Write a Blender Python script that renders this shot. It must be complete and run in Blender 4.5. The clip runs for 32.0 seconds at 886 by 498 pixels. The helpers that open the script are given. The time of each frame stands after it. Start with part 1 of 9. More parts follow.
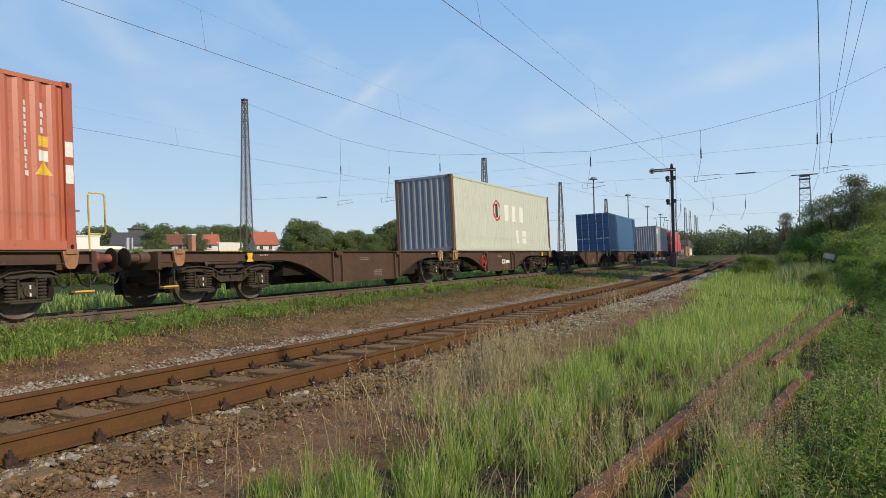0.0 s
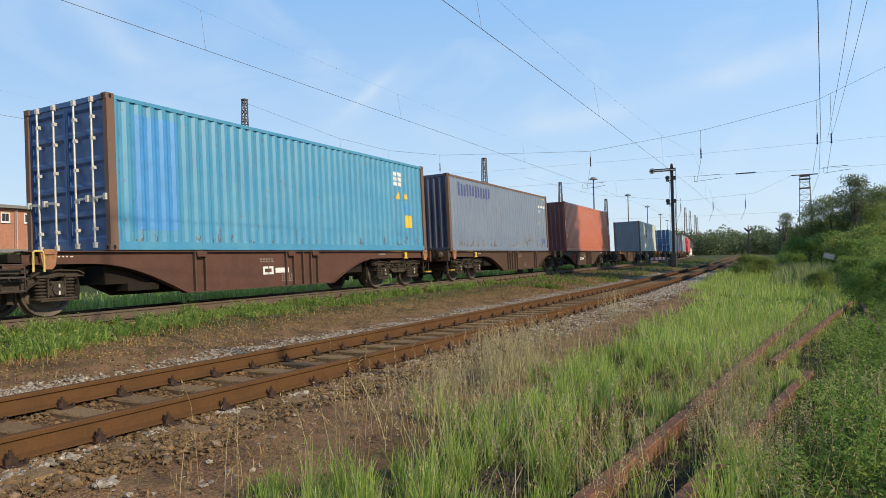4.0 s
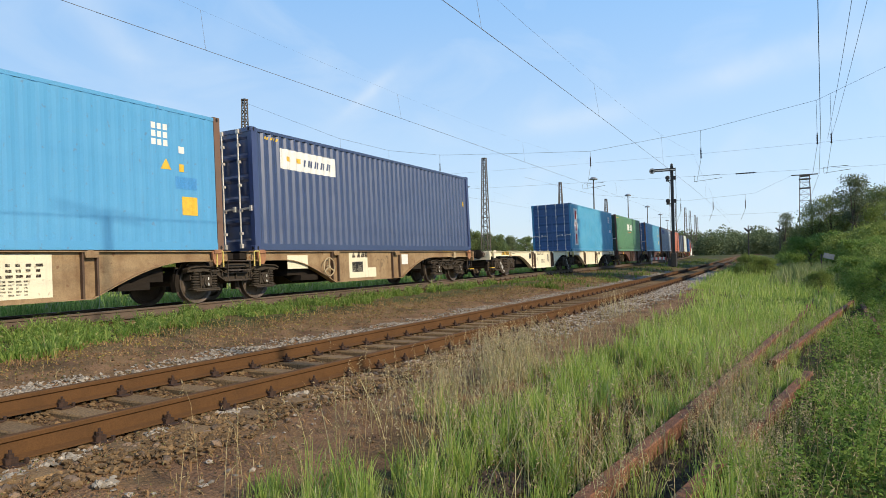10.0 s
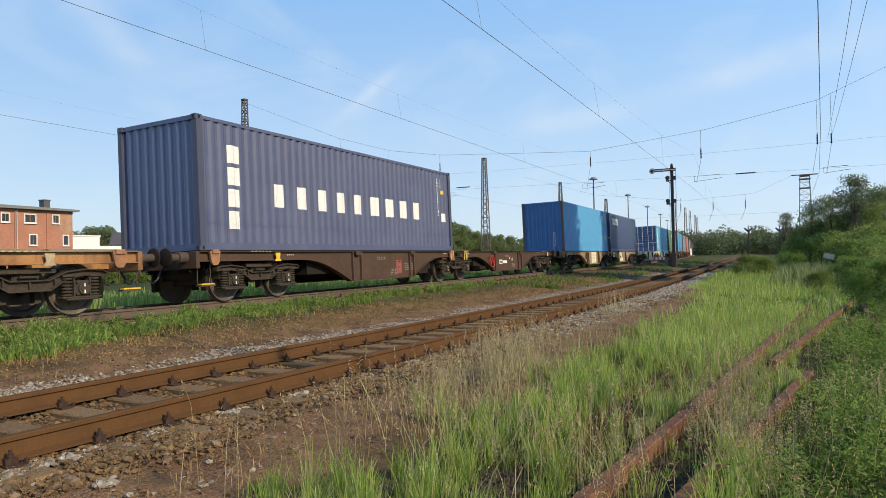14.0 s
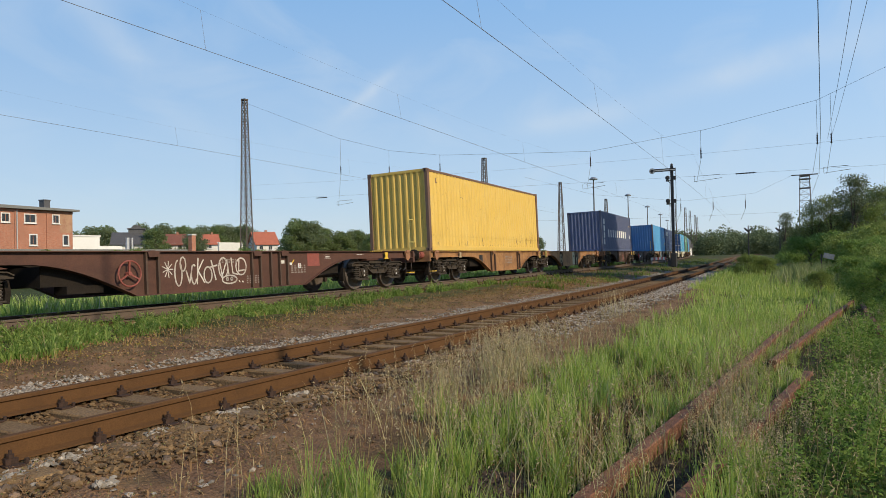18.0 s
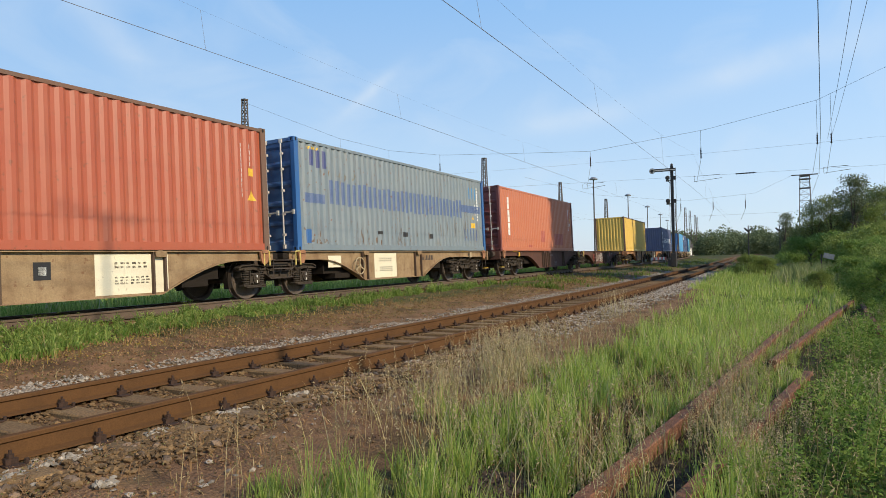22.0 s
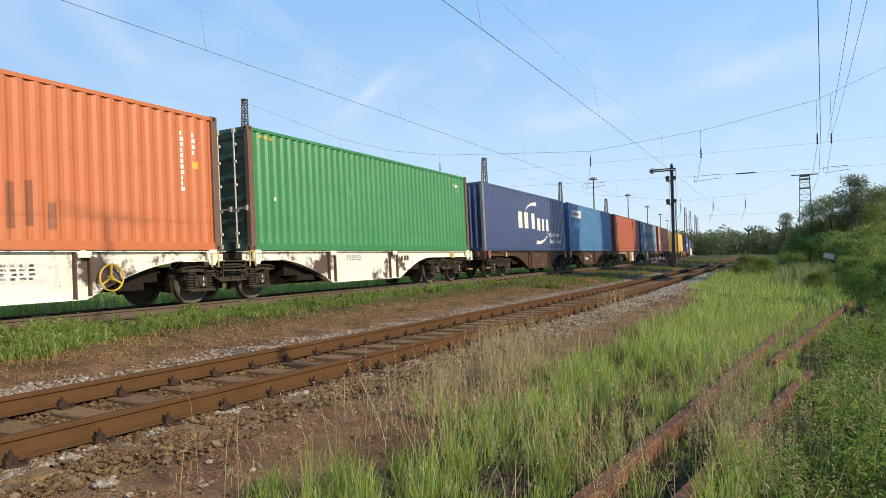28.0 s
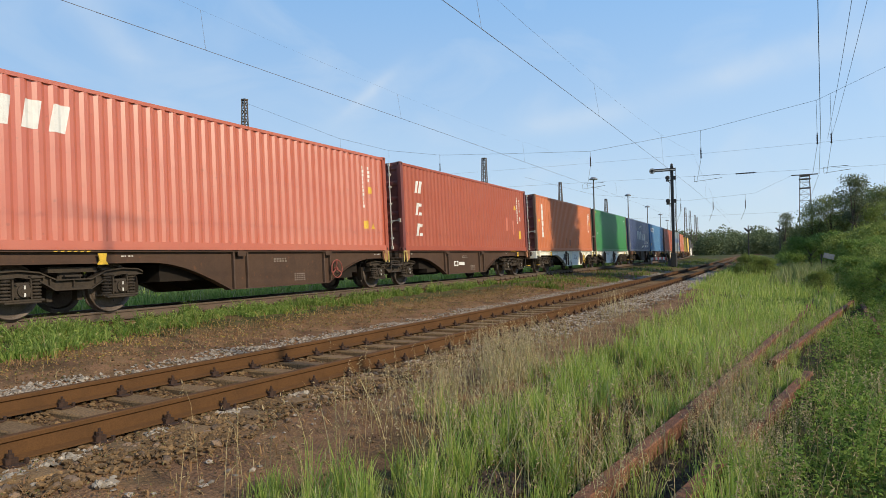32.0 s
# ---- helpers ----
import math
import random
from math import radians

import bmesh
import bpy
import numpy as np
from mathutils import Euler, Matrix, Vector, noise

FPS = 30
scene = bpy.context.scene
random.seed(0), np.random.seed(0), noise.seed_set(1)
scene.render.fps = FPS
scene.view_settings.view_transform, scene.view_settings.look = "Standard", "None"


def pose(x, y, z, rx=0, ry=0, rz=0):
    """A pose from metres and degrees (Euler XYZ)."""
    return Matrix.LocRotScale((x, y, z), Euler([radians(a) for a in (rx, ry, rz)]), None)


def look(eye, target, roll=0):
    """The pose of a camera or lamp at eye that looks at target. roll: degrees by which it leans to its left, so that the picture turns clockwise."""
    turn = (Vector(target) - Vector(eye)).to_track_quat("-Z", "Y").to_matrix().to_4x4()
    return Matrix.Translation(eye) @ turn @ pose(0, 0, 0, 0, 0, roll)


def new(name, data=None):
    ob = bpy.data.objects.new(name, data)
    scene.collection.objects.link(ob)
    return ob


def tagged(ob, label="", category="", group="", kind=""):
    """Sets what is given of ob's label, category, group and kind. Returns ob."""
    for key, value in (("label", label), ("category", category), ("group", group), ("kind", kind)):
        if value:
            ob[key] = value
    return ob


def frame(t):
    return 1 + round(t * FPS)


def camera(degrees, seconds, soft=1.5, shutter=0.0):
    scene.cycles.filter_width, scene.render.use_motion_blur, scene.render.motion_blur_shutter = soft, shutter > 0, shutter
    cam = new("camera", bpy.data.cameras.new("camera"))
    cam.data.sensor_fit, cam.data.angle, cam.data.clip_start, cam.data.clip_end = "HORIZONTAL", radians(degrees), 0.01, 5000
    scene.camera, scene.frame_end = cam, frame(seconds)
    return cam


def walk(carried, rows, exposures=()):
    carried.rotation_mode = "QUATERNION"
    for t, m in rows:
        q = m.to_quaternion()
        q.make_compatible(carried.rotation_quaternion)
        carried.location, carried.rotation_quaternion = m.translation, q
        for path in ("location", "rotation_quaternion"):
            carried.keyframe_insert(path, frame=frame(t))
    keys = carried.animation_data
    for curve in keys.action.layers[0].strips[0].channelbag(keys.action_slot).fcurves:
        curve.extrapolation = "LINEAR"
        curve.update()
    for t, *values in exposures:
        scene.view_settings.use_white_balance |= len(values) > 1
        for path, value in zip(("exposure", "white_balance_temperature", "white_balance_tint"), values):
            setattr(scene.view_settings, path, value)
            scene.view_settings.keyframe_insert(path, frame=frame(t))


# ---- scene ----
# A goods train rolls past on a gently curved line; x runs along the line, y away from the camera, z up.
# ---- camera ----
EYE = Vector((0.0, 0.0, 1.30))
AIM = EYE + 30 * Vector((0.88990, 0.45596, 0.01332))
cam = camera(66.95, 32.0, soft=0.8)
walk(cam, [(0, look(EYE, AIM, -1.174)), (32, look(EYE, AIM, -1.174))], exposures=[(0, -0.17), (3, -0.05), (6, 0.05), (8, -0.03), (9, -0.04), (10, 0.07), (11.5, -0.02), (13, -0.05), (14, 0.0),
     (17, -0.25), (19, -0.12), (20, -0.12), (22, -0.02), (24, -0.04), (25, 0.05), (28, 0.08), (29, -0.04), (30, -0.08), (31, -0.08), (32, -0.11)])

# ---- world and sun ----
SUN_AZ, SUN_EL = radians(-101), radians(30)
world = bpy.data.worlds.new("sky")
scene.world = world
world.use_nodes = True
wn, wl = world.node_tree.nodes, world.node_tree.links
wn.clear()
w_out = wn.new("ShaderNodeOutputWorld")
w_bg = wn.new("ShaderNodeBackground")
w_sky = wn.new("ShaderNodeTexSky")
w_sky.sky_type, w_sky.sun_disc = "NISHITA", False
w_sky.sun_elevation, w_sky.sun_rotation = SUN_EL, math.atan2(math.cos(SUN_AZ), math.sin(SUN_AZ))
w_sky.air_density, w_sky.dust_density, w_sky.ozone_density = 1.0, 0.5, 3.0
w_bg.inputs[1].default_value = 0.172
# thin high cloud, drawn out along one direction
w_co = wn.new("ShaderNodeTexCoord")
w_map = wn.new("ShaderNodeMapping")
w_map.inputs["Rotation"].default_value = (0.3, 0.5, 0.6)
w_map.inputs["Scale"].default_value = (2.2, 5.5, 9.0)
w_noise = wn.new("ShaderNodeTexNoise")
w_noise.inputs["Scale"].default_value, w_noise.inputs["Detail"].default_value = 1.1, 7
w_noise.inputs["Distortion"].default_value = 0.9
w_ramp = wn.new("ShaderNodeValToRGB")
w_ramp.color_ramp.elements[0].position, w_ramp.color_ramp.elements[1].position = 0.50, 0.85
w_ramp.color_ramp.elements[1].color = (0.34, 0.34, 0.34, 1)
w_mix = wn.new("ShaderNodeMixRGB")
w_mix.inputs[2].default_value = (4.3, 4.9, 5.5, 1)
wl.new(w_co.outputs["Generated"], w_map.inputs[0])
wl.new(w_map.outputs[0], w_noise.inputs["Vector"])
wl.new(w_noise.outputs[0], w_ramp.inputs[0])
wl.new(w_ramp.outputs[0], w_mix.inputs[0])
# summer haze evens the blue towards the horizon
w_sep = wn.new("ShaderNodeSeparateXYZ")
w_haze = wn.new("ShaderNodeValToRGB")
w_haze.color_ramp.elements.new(0.16)
w_haze.color_ramp.elements.new(0.40)
w_haze.color_ramp.elements[0].position, w_haze.color_ramp.elements[0].color = 0.0, (0.60, 0.715, 0.84, 1)
w_haze.color_ramp.elements[1].position, w_haze.color_ramp.elements[1].color = 0.16, (0.47, 0.66, 0.89, 1)
w_haze.color_ramp.elements[2].position, w_haze.color_ramp.elements[2].color = 0.40, (0.27, 0.54, 0.93, 1)
w_haze.color_ramp.elements[3].position, w_haze.color_ramp.elements[3].color = 0.62, (0.13, 0.29, 0.58, 1)
w_haze.color_ramp.elements.new(1.0).color = (0.055, 0.135, 0.32, 1)
w_gain = wn.new("ShaderNodeVectorMath")
w_gain.operation = "SCALE"
w_gain.inputs["Scale"].default_value = 5.7
w_even = wn.new("ShaderNodeMixRGB")
w_even.inputs[0].default_value = 0.8
wl.new(w_co.outputs["Generated"], w_sep.inputs[0])
wl.new(w_sep.outputs["Z"], w_haze.inputs[0])
wl.new(w_haze.outputs[0], w_gain.inputs[0])
wl.new(w_sky.outputs[0], w_even.inputs[1])
wl.new(w_gain.outputs[0], w_even.inputs[2])
# brighter towards the sun's side
w_dot = wn.new("ShaderNodeVectorMath")
w_dot.operation = "DOT_PRODUCT"
w_dot.inputs[1].default_value = (math.cos(SUN_AZ), math.sin(SUN_AZ), 0)
w_side = wn.new("ShaderNodeMapRange")
w_side.inputs[1].default_value, w_side.inputs[2].default_value = -1.0, 0.0
w_side.inputs[3].default_value, w_side.inputs[4].default_value = 0.97, 1.17
w_lift = wn.new("ShaderNodeVectorMath")
w_lift.operation = "SCALE"
wl.new(w_co.outputs["Generated"], w_dot.inputs[0])
wl.new(w_dot.outputs["Value"], w_side.inputs[0])
wl.new(w_even.outputs[0], w_lift.inputs[0])
wl.new(w_side.outputs[0], w_lift.inputs["Scale"])
wl.new(w_lift.outputs[0], w_mix.inputs[1])
# three wisps of cirrus
w_last = w_mix.outputs[0]
w_fine = wn.new("ShaderNodeTexNoise")
w_fine.inputs["Scale"].default_value, w_fine.inputs["Detail"].default_value, w_fine.inputs["Distortion"].default_value = 14.0, 6, 0.6
wl.new(w_co.outputs["Generated"], w_fine.inputs["Vector"])


def sky_math(op, a, b=0.0):
    n = wn.new("ShaderNodeMath")
    n.operation = op
    for i, v in enumerate((a, b)):
        if isinstance(v, float):
            n.inputs[i].default_value = v
        else:
            wl.new(v, n.inputs[i])
    return n.outputs[0]


for az, el, turn, half_l, half_w, amount in ((33.2, 13.9, 40, 0.048, 0.008, 0.45), (33.0, 13.2, 36, 0.08, 0.022, 0.20), (15.6, 11.2, 6, 0.075, 0.016, 0.42), (54.0, 18.0, -50, 0.10, 0.022, 0.35), (2.0, 14.0, 10, 0.12, 0.02, 0.4)):
    c = Vector((math.cos(radians(el)) * math.cos(radians(az)), math.cos(radians(el)) * math.sin(radians(az)), math.sin(radians(el))))
    side = Vector((math.sin(radians(az)), -math.cos(radians(az)), 0))
    rise = side.cross(c)
    along = side * math.cos(radians(turn)) + rise * math.sin(radians(turn))
    across = c.cross(along)
    terms = []
    for v, half in ((along, half_l), (across, half_w)):
        d = wn.new("ShaderNodeVectorMath")
        d.operation = "DOT_PRODUCT"
        d.inputs[1].default_value = v / half
        wl.new(w_co.outputs["Generated"], d.inputs[0])
        terms.append(sky_math("POWER", sky_math("ABSOLUTE", d.outputs["Value"]), 2.0))
    fall = sky_math("POWER", 2.718, sky_math("MULTIPLY", sky_math("ADD", terms[0], terms[1]), -1.0))
    veil = sky_math("MULTIPLY", sky_math("MULTIPLY", fall, sky_math("MULTIPLY", w_fine.outputs[0], 1.6)), amount)
    mx = wn.new("ShaderNodeMixRGB")
    mx.inputs[2].default_value = (4.5, 5.0, 5.5, 1)
    wl.new(veil, mx.inputs[0])
    wl.new(w_last, mx.inputs[1])
    w_last = mx.outputs[0]
wl.new(w_last, w_bg.inputs[0])
wl.new(w_bg.outputs[0], w_out.inputs[0])

sun = new("sun", bpy.data.lights.new("sun", "SUN"))
sun.data.energy, sun.data.angle, sun.data.color = 4.5, radians(0.53), (1.0, 0.84, 0.60)
sun_dir = Vector((math.cos(SUN_AZ) * math.cos(SUN_EL), math.sin(SUN_AZ) * math.cos(SUN_EL), math.sin(SUN_EL)))
sun.matrix_world = look(sun_dir * 200, (0, 0, 0))


# ---- materials ----
MATS = {}


def material(name, col, rough=0.7, metal=0.0, col2=None, scale=4.0, amount=0.5, fine=60.0, fine_amt=0.25,
             bump=0.15, streaks=0.0, streak_col=(0.10, 0.055, 0.03), rand=0.0, spec=0.5, sheet=0.0, split=(0.42, 0.66), rust=0.0):
    """A two-scale surface: broad patches of col2, fine grain, bump, optional rust runs and per-object variation."""
    if name in MATS:
        return MATS[name]
    m = bpy.data.materials.new(name)
    m.use_nodes = True
    n, l = m.node_tree.nodes, m.node_tree.links
    b = n["Principled BSDF"]
    b.inputs["Roughness"].default_value, b.inputs["Metallic"].default_value = rough, metal
    b.inputs["Specular IOR Level"].default_value = spec
    co = n.new("ShaderNodeTexCoord")
    big, small = n.new("ShaderNodeTexNoise"), n.new("ShaderNodeTexNoise")
    big.inputs["Scale"].default_value, big.inputs["Detail"].default_value = scale, 6
    big.inputs["Roughness"].default_value = 0.65
    small.inputs["Scale"].default_value, small.inputs["Detail"].default_value = fine, 3
    for t in (big, small):
        l.new(co.outputs["Object"], t.inputs["Vector"])
    ramp = n.new("ShaderNodeMapRange")
    ramp.inputs[1].default_value, ramp.inputs[2].default_value = split
    ramp.inputs[4].default_value = amount
    l.new(big.outputs[0], ramp.inputs[0])
    mix = n.new("ShaderNodeMixRGB")
    mix.inputs[1].default_value = (*col, 1)
    mix.inputs[2].default_value = (*(col2 or [c * 0.7 for c in col]), 1)
    l.new(ramp.outputs[0], mix.inputs[0])
    last = mix.outputs[0]
    if streaks:
        mp = n.new("ShaderNodeMapping")
        mp.inputs["Scale"].default_value = (7, 7, 0.55)
        st = n.new("ShaderNodeTexNoise")
        st.inputs["Scale"].default_value, st.inputs["Detail"].default_value = 1.6, 5
        sr = n.new("ShaderNodeMapRange")
        sr.inputs[1].default_value, sr.inputs[2].default_value, sr.inputs[4].default_value = 0.56, 0.78, streaks
        sm = n.new("ShaderNodeMixRGB")
        sm.inputs[2].default_value = (*streak_col, 1)
        l.new(co.outputs["Object"], mp.inputs[0])
        l.new(mp.outputs[0], st.inputs["Vector"])
        l.new(st.outputs[0], sr.inputs[0])
        l.new(sr.outputs[0], sm.inputs[0])
        l.new(last, sm.inputs[1])
        last = sm.outputs[0]
    if rust:
        rn = n.new("ShaderNodeTexNoise")
        rn.inputs["Scale"].default_value, rn.inputs["Detail"].default_value = 9.0, 8
        rr = n.new("ShaderNodeMapRange")
        rr.inputs[1].default_value, rr.inputs[2].default_value, rr.inputs[4].default_value = 0.63, 0.70, rust
        rm = n.new("ShaderNodeMixRGB")
        rm.inputs[2].default_value = (0.16, 0.07, 0.035, 1)
        l.new(co.outputs["Object"], rn.inputs["Vector"])
        l.new(rn.outputs[0], rr.inputs[0])
        l.new(rr.outputs[0], rm.inputs[0])
        l.new(last, rm.inputs[1])
        last = rm.outputs[0]
    grain = n.new("ShaderNodeMapRange")
    grain.inputs[1].default_value, grain.inputs[2].default_value = 0.3, 0.7
    grain.inputs[3].default_value, grain.inputs[4].default_value = 1 - fine_amt, 1 + fine_amt
    l.new(small.outputs[0], grain.inputs[0])
    mul = n.new("ShaderNodeMixRGB")
    mul.blend_type = "MULTIPLY"
    mul.inputs[0].default_value = 1
    l.new(last, mul.inputs[1])
    l.new(grain.outputs[0], mul.inputs[2])
    last = mul.outputs[0]
    if rand:
        info = n.new("ShaderNodeObjectInfo") if sheet == 0 else n.new("ShaderNodeNewGeometry")
        rg = n.new("ShaderNodeMapRange")
        rg.inputs[3].default_value, rg.inputs[4].default_value = 1 - rand, 1 + rand
        l.new(info.outputs["Random"] if sheet == 0 else info.outputs["Random Per Island"], rg.inputs[0])
        m2 = n.new("ShaderNodeMixRGB")
        m2.blend_type = "MULTIPLY"
        m2.inputs[0].default_value = 1
        l.new(last, m2.inputs[1])
        l.new(rg.outputs[0], m2.inputs[2])
        last = m2.outputs[0]
    l.new(last, b.inputs["Base Color"])
    rrough = n.new("ShaderNodeMapRange")
    rrough.inputs[3].default_value, rrough.inputs[4].default_value = max(0.05, rough - 0.1), min(1, rough + 0.12)
    l.new(big.outputs[0], rrough.inputs[0])
    l.new(rrough.outputs[0], b.inputs["Roughness"])
    if bump:
        bp = n.new("ShaderNodeBump")
        bp.inputs["Strength"].default_value, bp.inputs["Distance"].default_value = bump, 0.01
        l.new(small.outputs[0], bp.inputs["Height"])
        l.new(bp.outputs[0], b.inputs["Normal"])
    MATS[name] = m
    return m


def leaf_material(name, a, b2, trans=0.35, rough=0.6, tip=None):
    """Foliage: colour varies from leaf to leaf, and light shines through."""
    if name in MATS:
        return MATS[name]
    m = bpy.data.materials.new(name)
    m.use_nodes = True
    n, l = m.node_tree.nodes, m.node_tree.links
    b = n["Principled BSDF"]
    b.inputs["Roughness"].default_value = rough
    b.inputs["Specular IOR Level"].default_value = 0.25
    geo = n.new("ShaderNodeNewGeometry")
    ramp = n.new("ShaderNodeValToRGB")
    ramp.color_ramp.elements[0].color, ramp.color_ramp.elements[1].color = (*a, 1), (*b2, 1)
    if tip:
        e = ramp.color_ramp.elements.new(0.93)
        e.color = (*b2, 1)
        ramp.color_ramp.elements[-1].color = (*tip, 1)
    patch = n.new("ShaderNodeTexNoise")
    patch.inputs["Scale"].default_value = 0.5
    co = n.new("ShaderNodeTexCoord")
    l.new(co.outputs["Object"], patch.inputs["Vector"])
    pr = n.new("ShaderNodeMapRange")
    pr.inputs[3].default_value, pr.inputs[4].default_value = 0.65, 1.35
    l.new(patch.outputs[0], pr.inputs[0])
    mul = n.new("ShaderNodeMixRGB")
    mul.blend_type = "MULTIPLY"
    mul.inputs[0].default_value = 1
    l.new(geo.outputs["Random Per Island"], ramp.inputs[0])
    l.new(ramp.outputs[0], mul.inputs[1])
    l.new(pr.outputs[0], mul.inputs[2])
    l.new(mul.outputs[0], b.inputs["Base Color"])
    tr = n.new("ShaderNodeBsdfTranslucent")
    l.new(mul.outputs[0], tr.inputs[0])
    mx = n.new("ShaderNodeMixShader")
    mx.inputs[0].default_value = trans
    l.new(b.outputs[0], mx.inputs[1])
    l.new(tr.outputs[0], mx.inputs[2])
    l.new(mx.outputs[0], n["Material Output"].inputs[0])
    MATS[name] = m
    return m


rail_rust = material("rail_rust", (0.108, 0.052, 0.019), 0.88, col2=(0.070, 0.036, 0.016), scale=3, fine=90, fine_amt=0.15, bump=0.2, spec=0.25)
rail_grey = material("rail_grey_rust", (0.115, 0.080, 0.055), 0.75, col2=(0.09, 0.065, 0.05), scale=3, fine=90, bump=0.3)
rail_worn = material("rail_worn", (0.22, 0.18, 0.15), 0.42, metal=0.4, col2=(0.18, 0.12, 0.08), scale=5, fine=60)
sleeper_wood = material("sleeper_wood", (0.20, 0.125, 0.055), 0.92, col2=(0.10, 0.055, 0.026), scale=6, fine=45, fine_amt=0.45, bump=0.7, rand=0.2)
iron_dark = material("iron_dark", (0.055, 0.043, 0.035), 0.8, col2=(0.095, 0.058, 0.038), scale=5, fine=60, bump=0.25)
# near-black that puts the shade under the wagons into the colour
under_shade = material("under_shade", (0.020, 0.016, 0.013), 0.92, col2=(0.032, 0.024, 0.018), scale=4, fine=40, bump=0.3, spec=0.15)
plate_pale = material("data_plate_pale", (0.62, 0.60, 0.55), 0.6, col2=(0.45, 0.43, 0.40), scale=6, fine=80)
bogie_grime = material("bogie_grime", (0.048, 0.038, 0.029), 0.88, spec=0.25, col2=(0.075, 0.055, 0.038), scale=4, fine=40, bump=0.4)
wheel_steel = material("wheel_steel", (0.14, 0.11, 0.09), 0.55, metal=0.4, col2=(0.09, 0.07, 0.055), scale=5, fine=50)
tread_steel = material("tread_steel", (0.45, 0.42, 0.40), 0.3, metal=1.0, fine=40)
galv = material("galvanised_steel", (0.42, 0.43, 0.44), 0.5, metal=0.6, scale=5, fine=50)
mast_steel = material("mast_steel", (0.070, 0.064, 0.058), 0.75, col2=(0.15, 0.10, 0.07), scale=3, fine=40)
wire_dark = material("wire_dark", (0.17, 0.165, 0.16), 0.7, metal=0.2)
white_paint = material("white_marking", (0.72, 0.72, 0.69), 0.6, col2=(0.5, 0.49, 0.46), scale=9, amount=0.35, fine=120, fine_amt=0.12, bump=0.05)
cream_bar = material("galvanised_bar", (0.62, 0.60, 0.55), 0.45, metal=0.2, col2=(0.40, 0.33, 0.25), scale=12, fine=90)
yellow_paint = material("yellow_marking", (0.72, 0.46, 0.04), 0.5, col2=(0.45, 0.27, 0.04), scale=8, fine=90)
red_paint = material("red_marking", (0.50, 0.045, 0.04), 0.5, col2=(0.32, 0.03, 0.03), scale=8, fine=90)
black_paint = material("black_paint", (0.02, 0.02, 0.022), 0.6, fine=70)
hole_shade = material("opening_shade", (0.008, 0.008, 0.008), 0.9)


